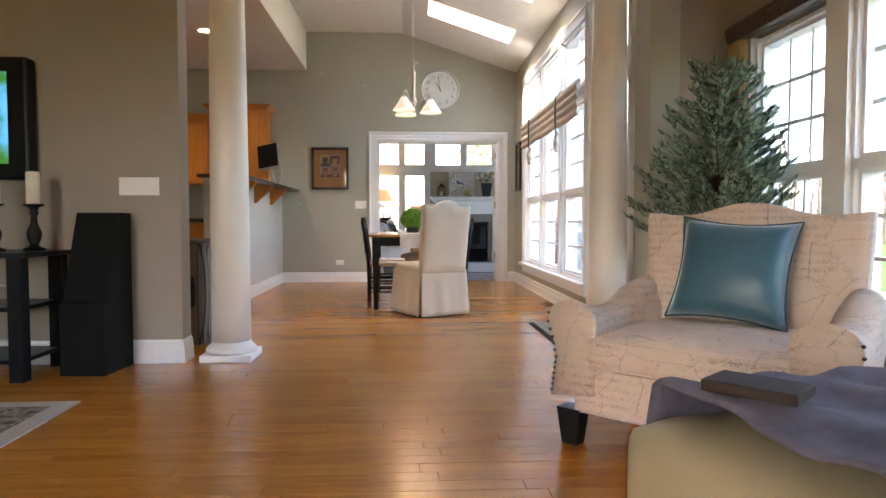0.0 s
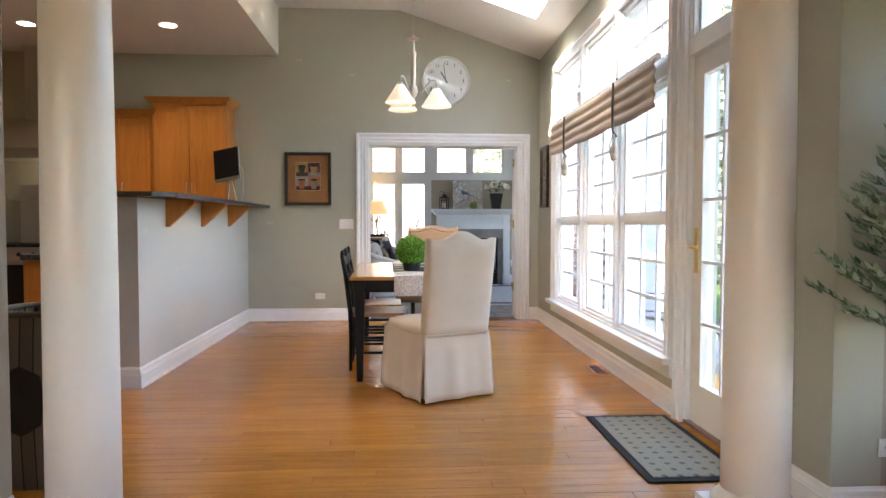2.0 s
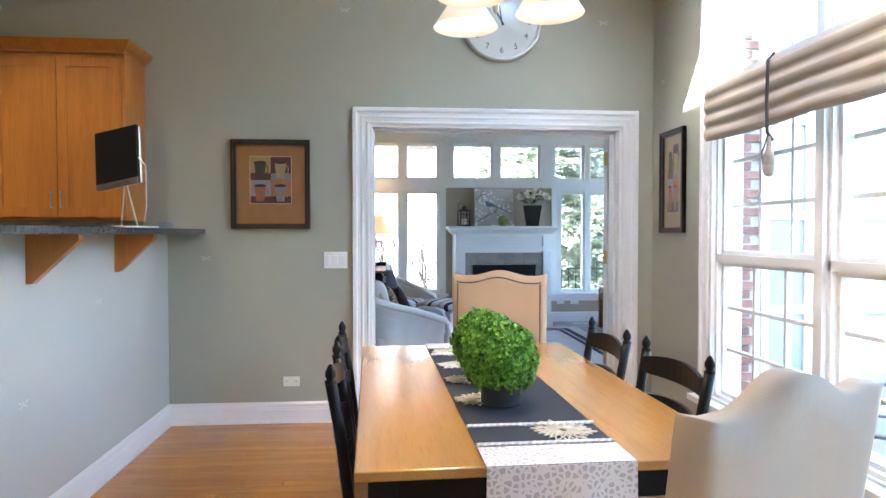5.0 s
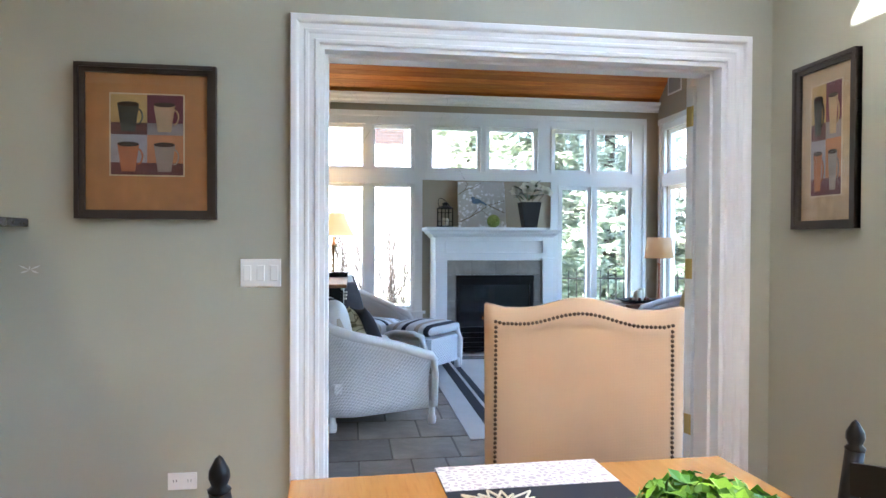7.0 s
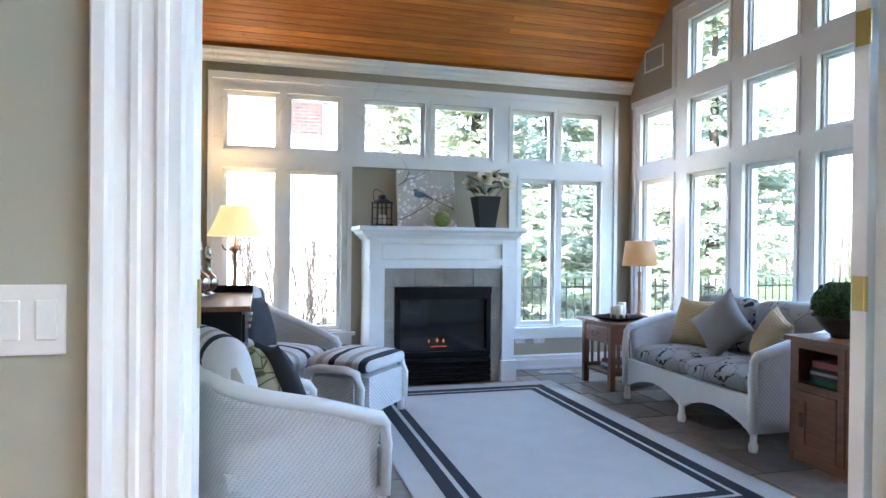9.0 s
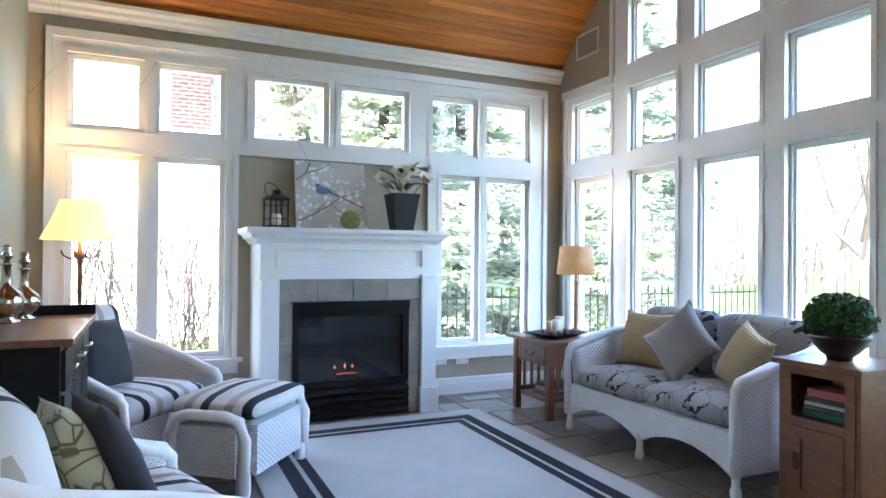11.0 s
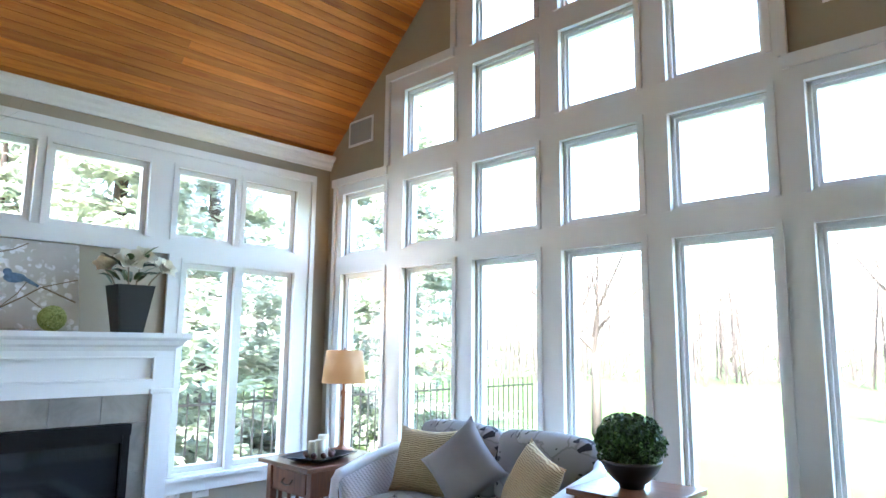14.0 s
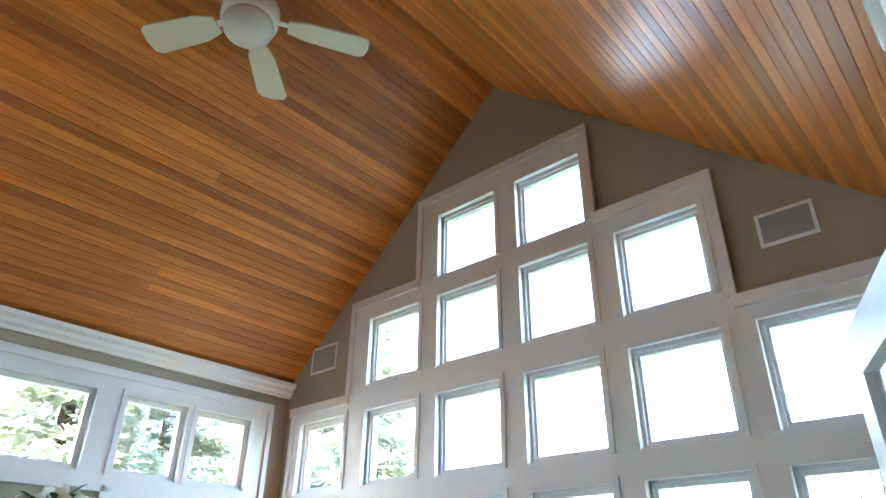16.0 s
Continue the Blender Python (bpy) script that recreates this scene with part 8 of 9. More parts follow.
def script_cloth():
    m, t, b = shader("script_print_linen")
    v = coords(t)
    n = noise_node(t, v, 55, 3, 0.6, 1.2)
    rows = t.nodes.new("ShaderNodeTexWave")
    rows.bands_direction = "Z"
    rows.inputs["Scale"].default_value, rows.inputs["Distortion"].default_value = 9, 1.2
    t.links.new(v, rows.inputs["Vector"])
    patch = noise_node(t, v, 5, 2)
    thin = ramp_node(t, [(0.47, (0, 0, 0)), (0.5, (1, 1, 1)), (0.53, (0, 0, 0))], n)
    ink = mix_node(t, thin, ramp_node(t, [(0.45, (0, 0, 0)), (0.6, (1, 1, 1))], rows.outputs[0]), 1.0, "MULTIPLY")
    ink = mix_node(t, ink, ramp_node(t, [(0.42, (0, 0, 0)), (0.52, (0.8, 0.8, 0.8))], patch), 1.0, "MULTIPLY")
    vor = t.nodes.new("ShaderNodeTexVoronoi")
    vor.feature = "DISTANCE_TO_EDGE"
    vor.inputs["Scale"].default_value = 7
    t.links.new(mix_node(t, v, n, 0.06), vor.inputs["Vector"])
    swirl = ramp_node(t, [(0.0, (0.5, 0.5, 0.5)), (0.015, (0, 0, 0))], vor.outputs["Distance"])
    ink = mix_node(t, ink, swirl, 1.0, "ADD")
    base = ramp_node(t, [(0.3, (0.56, 0.44, 0.35)), (0.7, (0.62, 0.50, 0.40))], noise_node(t, v, 3, 2))
    t.links.new(mix_node(t, base, (0.16, 0.10, 0.08), ink), b.inputs["Base Color"])
    b.inputs["Roughness"].default_value = 0.9
    bump_node(t, b, noise_node(t, v, 500, 2), 0.1, 0.002)
    return m


SCRIPT = script_cloth()
ARM = pose(1.344, 2.094, 0, 0, 0, -45)
ac = thing("armchair", "cream script-print armchair with rolled arms and nailheads", "armchair", ARM @ Matrix.Diagonal((1.17, 0.95, 1.0, 1)))


def chair_arm(s):
    """A scooped, rolled arm: outline in y-z swept in x."""
    bm = bmesh.new()
    n = 18
    inner, outer = s * 0.30, s * 0.46
    cols = []
    for k in range(n + 1):
        t = k / n
        y = -0.42 + 0.72 * t
        top = 0.60 - 0.05 * math.sin(math.pi * min(1.0, t * 1.25)) + 0.16 * max(0.0, t - 0.6) ** 1.2
        r = 0.085 * (1 - 0.35 * t)
        c = s * 0.385
        ring = [(inner + s * 0.0, y, 0.22), (inner, y, top - 0.14)]
        for q in range(9):
            a = math.pi * (1.05 - 1.1 * q / 8)
            ring.append((c + s * (r * 1.05) * -math.cos(math.pi - a) * 1.0, y, top - r + r * math.sin(a)))
        ring += [(outer - s * 0.005, y, top - 0.16), (outer - s * 0.02, y, 0.36), (outer, y, 0.20)]
        cols.append([bm.verts.new(p) for p in ring])
    m = len(cols[0])
    for a, b in zip(cols, cols[1:]):
        for k in range(m):
            bm.faces.new((a[k], a[(k + 1) % m], b[(k + 1) % m], b[k]))
    bm.faces.new(cols[0][::-1])
    bm.faces.new(cols[-1])
    bmesh.ops.recalc_face_normals(bm, faces=bm.faces[:])
    return bm, cols


for s in (-1, 1):
    bm, cols = chair_arm(s)
    edge = [v.co.copy() for v in cols[0][9:]]
    part("arm", bm, SCRIPT, ac, smooth=True)
    bm = bmesh.new()
    beads = []
    for a, b in zip(edge, edge[1:]):
        L = (b - a).length
        cnt = max(1, int(L / 0.022))
        beads += [a + (b - a) * q / cnt + Vector((0, -0.002, 0)) for q in range(cnt)]
    ring_bead(bm, beads, 0.007)
    part("nailhead_trim", bm, DARK_BRONZE, ac, "row of dark nailheads")
bm = back_slab(0.78, 0.30, 0.94, 0.24, 0.42, 0.10, 0.96)
part("backrest", bm, SCRIPT, ac, smooth=True)
part("seat_base", block(-0.38, 0.38, -0.40, 0.34, 0.14, 0.33, 0.015, 3), SCRIPT, ac)
part("seat_cushion", cushion(-0.315, 0.315, -0.45, 0.28, 0.32, 0.475, 0.03, 0.05), SCRIPT, ac, smooth=True)
bm = bmesh.new()
for z in (0.345, 0.455):
    tube(bm, [(-0.30, -0.449, z), (0.30, -0.449, z)], 0.006, 6)
part("piping", bm, SCRIPT, ac)
for x in (-0.40, 0.40):
    for y in (-0.36, 0.34):
        bm = bmesh.new()
        rings = []
        for h, z in ((0.03, 0.0), (0.045, 0.15)):
            rings.append([bm.verts.new((x + a * h, y + b * h, z)) for a, b in ((-1, -1), (1, -1), (1, 1), (-1, 1))])
        for k in range(4):
            bm.faces.new((rings[0][k], rings[0][(k + 1) % 4], rings[1][(k + 1) % 4], rings[1][k]))
        bm.faces.new(rings[0][::-1]), bm.faces.new(rings[1])
        part("foot", bm, BLACK_PAINT, ac)


def satin_teal():
    m, t, b = shader("teal_satin")
    v = coords(t)
    t.links.new(ramp_node(t, [(0.3, (0.022, 0.085, 0.12)), (0.7, (0.035, 0.12, 0.165))], noise_node(t, v, 4, 3)), b.inputs["Base Color"])
    b.inputs["Roughness"].default_value = 0.42
    b.inputs["Sheen Weight"].default_value = 0.4
    bump_node(t, b, noise_node(t, v, 9, 3), 0.25, 0.02)
    return m


tp = tagged(new("throw_pillow"), "teal satin throw pillow leaning in the armchair", "pillow")
tp.matrix_basis = ARM @ pose(0.01, 0.10, 0.71, -20, 3, 3)
part("pillow_body", pillow(0.47, 0.45, 0.18), satin_teal(), tp, smooth=True)
bm = bmesh.new()
hw, hh = 0.235, 0.225
loop = []
for a, b in (((-1, -1), (1, -1)), ((1, -1), (1, 1)), ((1, 1), (-1, 1)), ((-1, 1), (-1, -1))):
    for k in range(10):
        u, v = a[0] + (b[0] - a[0]) * k / 10, a[1] + (b[1] - a[1]) * k / 10
        loop.append((u * hw * (1 - 0.12 * (1 - v * v) * abs(u) ** 3), 0, v * hh * (1 - 0.12 * (1 - u * u) * abs(v) ** 3)))
tube(bm, loop + [loop[0]], 0.005, 6)
part("piping", bm, paint("dark_teal_piping", (0.015, 0.05, 0.07), 0.6), tp)

LEATHER = paint("cream_leather", (0.36, 0.30, 0.185), 0.4, 0.05, 0.25, 160)
ot = thing("ottoman", "cream leather ottoman draped with a grey throw", "ottoman", pose(1.09, 0.85, -0.015, 0, 0, 10))
part("padded_body", cushion(-0.44, 0.44, -0.34, 0.34, 0.05, 0.46, 0.03, 0.07), LEATHER, ot, smooth=True)
for x in (-0.34, 0.34):
    for y in (-0.24, 0.24):
        part("foot", block(x - 0.03, x + 0.03, y - 0.03, y + 0.03, 0, 0.07, 0.004), BLACK_PAINT, ot)
bm = bmesh.new()
n = 24
g = []
for i in range(n + 1):
    row = []
    for j in range(n + 1):
        u, v = i / n, j / n
        x, y = -0.35 + 0.83 * u, -0.36 + 0.76 * v
        z = 0.505 + 0.014 * noise.noise(Vector((x * 9, y * 9, 3))) + 0.01 * math.sin(x * 22 + y * 9)
        d = max(0.0, abs(y) - 0.33)
        z -= d * 3.0
        row.append((bm.verts.new((x + 0.02 * math.sin(y * 15), y, z)), bm.verts.new((x + 0.02 * math.sin(y * 15), y, z - 0.012))))
    g.append(row)
for i in range(n):
    for j in range(n):
        bm.faces.new((g[i][j][0], g[i + 1][j][0], g[i + 1][j + 1][0], g[i][j + 1][0]))
        bm.faces.new((g[i][j][1], g[i][j + 1][1], g[i + 1][j + 1][1], g[i + 1][j][1]))
for i in range(n):
    for j in (0, n):
        bm.faces.new((g[i][j][0], g[i][j][1], g[i + 1][j][1], g[i + 1][j][0]))
        bm.faces.new((g[j][i][0], g[j][i + 1][0], g[j][i + 1][1], g[j][i][1]))
th = paint("blue_grey_throw", (0.10, 0.095, 0.125), 0.9, 0.35, 0.5, 120, patch=9)
loose("throw_blanket", bm, th, "blue-grey patterned throw draped over the ottoman", "blanket", pose(1.11, 0.85, 0.022, 0, 0, 10))
bk2 = thing("book", "worn brown hardback book lying on the throw", "book", pose(0.86, 0.95, 0.535, 0, 0, -48))
part("cover", block(-0.10, 0.10, -0.065, 0.065, 0, 0.026, 0.004), flat("worn_brown_cover", (0.03, 0.018, 0.012), 0.8), bk2)
part("page_block", block(-0.102, 0.097, -0.058, 0.067, 0.005, 0.021, 0.001), flat("old_pages", (0.45, 0.38, 0.28)), bk2)

# leafy tree in a pot behind the armchair
tr = thing("potted_tree", "leafy green artificial tree in a dark pot", "plant", pose(1.97, 3.40, 0))
bm = bmesh.new()
lathe(bm, [(0.13, 0), (0.14, 0.02), (0.17, 0.28), (0.18, 0.29), (0.18, 0.32), (0.165, 0.32), (0.155, 0.27), (0.0, 0.265)], 24)
part("pot", bm, POT_GREY, tr, smooth=True)
rng = random.Random(21)
trunk_m = paint("tree_bark", (0.10, 0.065, 0.04), 0.85, 0.25, 0.5, 60)
bm = bmesh.new()
tube(bm, [(0, 0, 0.25), (0.01, 0.01, 0.7), (-0.01, 0.0, 1.2), (0.0, 0.01, 1.84)], [0.022, 0.019, 0.014, 0.005], 8)
part("trunk", bm, trunk_m, tr, smooth=True)
bmb = bmesh.new()
vs, fs = [], []
for k in range(250):
    z0 = 0.70 + 1.08 * rng.random() ** 1.15
    a = rng.uniform(0, 2 * math.pi)
    L = (0.45 * (1 - (z0 - 0.70) / 1.25) ** 0.8 + 0.07) * rng.uniform(0.7, 1.12)
    d = Vector((math.cos(a), math.sin(a), 0))
    rise = rng.uniform(0.25, 0.75)
    root = Vector((0, 0, z0))
    pts = [root, root + d * L * 0.5 + Vector((0, 0, L * rise * 0.35)), root + d * L + Vector((0, 0, L * rise))]
    pts = [Vector((min(p.x, 0.30), min(p.y, 0.42), p.z)) for p in pts]
    tube(bmb, pts, [0.006, 0.004, 0.002], 5)
    pairs = 9 + int(L * 66)
    for q in range(pairs * 2):
        t = 0.12 + 0.88 * (q // 2 + rng.uniform(0, 0.6)) / pairs
        t = min(t, 1.0)
        base = pts[0].lerp(pts[1], t * 2) if t < 0.5 else pts[1].lerp(pts[2], t * 2 - 1)
        seg = (pts[1] - pts[0] if t < 0.5 else pts[2] - pts[1]).normalized()
        side = seg.cross(Vector((0, 0, 1))).normalized() * (1 if q % 2 else -1)
        ld = (seg * rng.uniform(0.7, 1.1) + side * rng.uniform(0.3, 0.75) + Vector((0, 0, rng.uniform(-0.15, 0.75)))).normalized()
        w = ld.cross(Vector((rng.uniform(-0.5, 0.5), rng.uniform(-0.5, 0.5), 1))).normalized()
        ll, ww = rng.uniform(0.036, 0.062), rng.uniform(0.0085, 0.0135)
        k0 = len(vs)
        up = ld.cross(w) * ww * 0.5
        vs += [tuple(base), tuple(base + ld * ll * 0.45 + w * ww + up), tuple(base + ld * ll), tuple(base + ld * ll * 0.45 - w * ww + up)]
        fs += [(k0, k0 + 1, k0 + 2), (k0, k0 + 2, k0 + 3)]
part("branches", bmb, trunk_m, tr)["kind"] = "stuff"
me = bpy.data.meshes.new("leaves")
me.from_pydata(vs, [], fs)
mesh_part("leaves", me, leaf_material("grey_green_leaf", (0.05, 0.11, 0.06), (0.42, 0.52, 0.40), 0.32), tr, "narrow grey-green leaves")

# valance rod and curtain at the living room window
vl = thing("curtain_rod", "carved dark bronze cornice rod above the window", "curtain rod")
bm = bmesh.new()
prism(bm, [(2.215, 2.08), (2.20, 2.11), (2.19, 2.16), (2.21, 2.19), (2.296, 2.19), (2.296, 2.08)], 1, -0.6, 3.80)
part("cornice", bm, paint("carved_bronze", (0.10, 0.06, 0.035), 0.5, 0.5, 1.0, 45, metal=0.3, patch=40), vl)
cu = thing("curtain", "golden brown curtain gathered beside the window", "curtain")
bm = bmesh.new()
n = 40
lo, hi = [], []
for k in range(n + 1):
    y = 3.655 + 0.16 * k / n
    x = 2.25 + 0.03 * math.sin(k * 1.25)
    for lst, z in ((lo, 1.35), (hi, 2.08)):
        lst.append((bm.verts.new((x, y, z)), bm.verts.new((x + 0.006, y, z))))
for k in range(n):
    bm.faces.new((lo[k][0], lo[k + 1][0], hi[k + 1][0], hi[k][0]))
    bm.faces.new((lo[k + 1][1], lo[k][1], hi[k][1], hi[k + 1][1]))
part("curtain_cloth", bm, cloth("gold_brown_curtain", (0.46, 0.29, 0.12), 0.8, 300), cu, smooth=True)


# ==== outdoors ====
def wall_brick():
    m, t, b = shader("brown_red_brick")
    o = t.nodes.new("ShaderNodeObjectInfo")
    n = noise_node(t, coords(t), 40, 4)
    c = ramp_node(t, [(0.0, (0.16, 0.075, 0.055)), (0.5, (0.24, 0.12, 0.085)), (1.0, (0.30, 0.17, 0.12))], o.outputs["Random"])
    t.links.new(mix_node(t, c, (0.12, 0.08, 0.07), ramp_node(t, [(0.45, (0, 0, 0)), (0.7, (0.6, 0.6, 0.6))], n)), b.inputs["Base Color"])
    b.inputs["Roughness"].default_value = 0.9
    bump_node(t, b, n, 0.5, 0.004)
    return m


SIDING = paint("white_siding", (0.72, 0.73, 0.74), 0.5, 0.03, 0.05)
ext = bmesh.new()
box(ext, EAST + 0.2, SUN_E + 0.2, WALL_N - 0.05, WALL_N - 0.002, -0.45, 3.6)
ext_wall = structure("wall_terrace", ext, paint("mortar", (0.42, 0.40, 0.37), 0.9, 0.1, 0.3), "brick and white panelled wall beside the terrace", "wall")
bm = bmesh.new()
for k in range(4):
    x = 2.52 + 0.34 * k
    box(bm, x, x + 0.06, WALL_N - 0.085, WALL_N - 0.05, 0.0, 2.7)
for z in (0.0, 0.75, 1.45, 2.15, 2.64):
    box(bm, 2.52, 3.60, WALL_N - 0.08, WALL_N - 0.05, z, z + 0.06)
box(bm, 3.60, 3.84, WALL_N - 0.075, WALL_N - 0.05, -0.4, 3.5)
ob = link("white_panelling", bm, SIDING)
ob.parent = ext_wall
m_, t_, b_ = shader("reflecting_panes")
b_.inputs["Base Color"].default_value, b_.inputs["Roughness"].default_value = (0.30, 0.32, 0.33, 1), 0.08
bm = bmesh.new()
box(bm, 2.55, 3.60, WALL_N - 0.06, WALL_N - 0.052, 0.05, 2.64)
ob = link("terrace_pane", bm, m_)
ob.parent = ext_wall
brick_me = bpy.data.meshes.new("brick")
bm = bmesh.new()
box(bm, -0.10, 0.10, -0.025, 0.0, -0.0275, 0.0275)
bm.to_mesh(brick_me)
bm.free()
brick_me.materials.append(wall_brick())
for r in range(48):
    for c in range(3):
        x = EAST + 0.30 + 0.21 * c - (0.105 if r % 2 else 0)
        b = new("brick", brick_me)
        b.location = (x, WALL_N - 0.05, -0.40 + 0.068 * r)
        b.parent = ext_wall

# terrace paving and chairs
bm = bmesh.new()
box(bm, EAST + 0.21, 7.5, 2.0, WALL_N - 0.05, -0.44, -0.20)
terr = structure("pavement", bm, paint("paving_joint", (0.22, 0.20, 0.18), 0.9, 0.1, 0.2), "pale stone terrace outside the dining room", "terrace")
rng = random.Random(2)
pav_mat, t_, b_ = shader("pale_paver")
o_ = t_.nodes.new("ShaderNodeObjectInfo")
t_.links.new(ramp_node(t_, [(0, (0.15, 0.135, 0.12)), (1, (0.27, 0.245, 0.22))], o_.outputs["Random"]), b_.inputs["Base Color"])
b_.inputs["Roughness"].default_value = 0.85
pme = bpy.data.meshes.new("paver")
pme.from_pydata(plank_verts(-0.235, 0.235, -0.155, 0.155, 0.0), [], PLANK_FACES)
pme.materials.append(pav_mat)
for r in range(20):
    for c in range(10):
        p = new("paver", pme)
        p.location = (EAST + 0.48 + 0.48 * c + (0.24 if r % 2 else 0), 2.9 + 0.32 * r, -0.198 + rng.uniform(0, 0.003))
        p.parent = terr


def terrace_chair(m):
    c = thing("terrace_chair", "dark metal sling terrace chair outside the window", "chair", m, "terrace chairs")
    for s in (-1, 1):
        bm = bmesh.new()
        tube(bm, [(0.25, s * 0.26, 0), (0.22, s * 0.26, 0.42), (-0.20, s * 0.26, 0.38), (-0.42, s * 0.26, 0.95)], 0.014, 8)
        tube(bm, [(-0.30, s * 0.26, 0), (-0.18, s * 0.26, 0.40), (-0.1, s * 0.26, 0.60), (0.22, s * 0.26, 0.60), (0.22, s * 0.26, 0.42)], 0.014, 8)
        part("side_frame", bm, paint("bronze_metal", (0.10, 0.09, 0.085), 0.5), c)
    bm = bmesh.new()
    prism(bm, [(0.23, 0.41), (-0.20, 0.37), (-0.42, 0.94), (-0.432, 0.935), (-0.215, 0.355), (0.23, 0.398)], 1, -0.25, 0.25)
    part("sling", bm, cloth("grey_sling", (0.22, 0.22, 0.235), 0.9, 300), c)
    return c


f = terrace_chair(pose(3.0, 7.2, -0.198, 0, 0, 200))
copy_thing(f, pose(2.75, 8.2, -0.198, 0, 0, 160))
copy_thing(f, pose(3.3, 6.0, -0.198, 0, 0, 230))


# ---- trees ----
BARK = paint("grey_bark", (0.05, 0.042, 0.037), 0.9, 0.3, 0.6, 20)
SHRUB_BARK = paint("shrub_bark", (0.050, 0.040, 0.036), 0.9, 0.3, 0.3, 20)
TWIG = paint("twig_brown", (0.046, 0.038, 0.034), 0.9, 0.3, 0.3, 20)

for rough_bark in (BARK, TWIG, SHRUB_BARK):
    for node in rough_bark.node_tree.nodes:
        if node.type == "BSDF_PRINCIPLED":
            node.inputs["Specular IOR Level"].default_value = 0.1


def grow(bm, p, d, length, radius, depth, rng, sides=5, up=0.15):
    """A bent limb that forks into thinner ones."""
    pts, r = [p], [radius]
    q = p.copy()
    dd = d.copy()
    n = 3
    for k in range(n):
        dd = (dd + Vector((rng.gauss(0, 0.16), rng.gauss(0, 0.16), rng.gauss(0, 0.1) + up * 0.3))).normalized()
        q = q + dd * length / n
        pts.append(q.copy())
        r.append(radius * (1 - 0.45 * (k + 1) / n))
    tube(bm, pts, r, sides)
    if depth > 0:
        for k in range(rng.choice((2, 3, 3))):
            i = rng.choice((1, 2, 3, 3))
            nd = (dd + Vector((rng.gauss(0, 0.55), rng.gauss(0, 0.55), rng.gauss(0.1, 0.35)))).normalized()
            grow(bm, pts[i], nd, length * rng.uniform(0.55, 0.8), r[i] * 0.65, depth - 1, rng, max(3, sides - 1), up)


def bare_tree(name, label, place, height, seed, group, depth=4):
    rng = random.Random(seed)
    t = thing(name, label, "tree", pose(*place), group)
    bm = bmesh.new()
    tube(bm, [(0, 0, 0), (0.05, 0.02, height * 0.15), (0.0, 0.05, height * 0.32)], [height * 0.014, height * 0.011, height * 0.009], 8)
    part("trunk", bm, BARK, t, smooth=True)
    bm = bmesh.new()
    for k in range(6):
        a = 2 * math.pi * k / 6 + rng.uniform(-0.4, 0.4)
        grow(bm, Vector((0, 0.04, height * rng.uniform(0.2, 0.32))), Vector((math.cos(a) * 0.6, math.sin(a) * 0.6, 0.9)).normalized(), height * 0.3, height * 0.0055, depth, rng, 5)
    part("crown", bm, TWIG, t, "bare spring branches")
    return t


def bare_shrub(place, height, seed):
    rng = random.Random(seed)
    t = thing("shrub", "bare many-stemmed shrub with reddish twigs", "shrub", pose(*place), "shrubs outside the sunroom")
    for k in range(18):
        bm = bmesh.new()
        a = rng.uniform(0, 2 * math.pi)
        lean = rng.uniform(0.05, 0.4)
        grow(bm, Vector((0.25 * math.cos(a), 0.25 * math.sin(a), 0)), Vector((math.cos(a) * lean, math.sin(a) * lean, 1)).normalized(), height * 0.55, 0.011, 4, rng, 4, 0.35)
        part("stem", bm, SHRUB_BARK, t)
    return t


def spruce(place, height, seed):
    rng = random.Random(seed)
    t = thing("spruce", "tall blue-green spruce with drooping boughs", "tree", pose(*place), "spruces north of the house")
    bm = bmesh.new()
    tube(bm, [(0, 0, 0), (0, 0, height * 0.5), (0, 0, height)], [height * 0.02, height * 0.012, 0.01], 8)
    part("trunk", bm, BARK, t)
    vs, fs = [], []
    levels = int(height / 0.22)
    for lv in range(levels):
        z = 0.3 + lv * 0.22
        reach = 0.30 * height * (1 - z / (height + 0.3)) ** 0.85
        for k in range(9):
            a = rng.uniform(0, 2 * math.pi)
            L = reach * rng.uniform(0.7, 1.1)
            for q in range(int(24 + L * 46)):
                u = rng.uniform(0.06, 1.0) ** 0.7
                side = rng.uniform(-1, 1) * 0.30 * (1.1 - u) * L
                dx, dy = math.cos(a), math.sin(a)
                p = Vector((dx * L * u - dy * side, dy * L * u + dx * side, z - 0.22 * L * u + 0.12 * L * u * u + rng.uniform(-0.08, 0.05)))
                d = Vector((dx * 0.8 + rng.gauss(0, 0.5), dy * 0.8 + rng.gauss(0, 0.5), rng.uniform(-0.5, 0.25))).normalized()
                w = d.cross(Vector((rng.gauss(0, 0.4), rng.gauss(0, 0.4), 1))).normalized()
                ll, ww = rng.uniform(0.13, 0.24), rng.uniform(0.03, 0.055)
                k0 = len(vs)
                vs += [tuple(p), tuple(p + d * ll * 0.5 + w * ww), tuple(p + d * ll), tuple(p + d * ll * 0.5 - w * ww)]
                fs += [(k0, k0 + 1, k0 + 2), (k0, k0 + 2, k0 + 3)]
    me = bpy.data.meshes.new("crown")
    me.from_pydata(vs, [], fs)
    mesh_part("crown", me, SPRUCE_LEAF, t, "dense blue-green needle boughs")
    return t


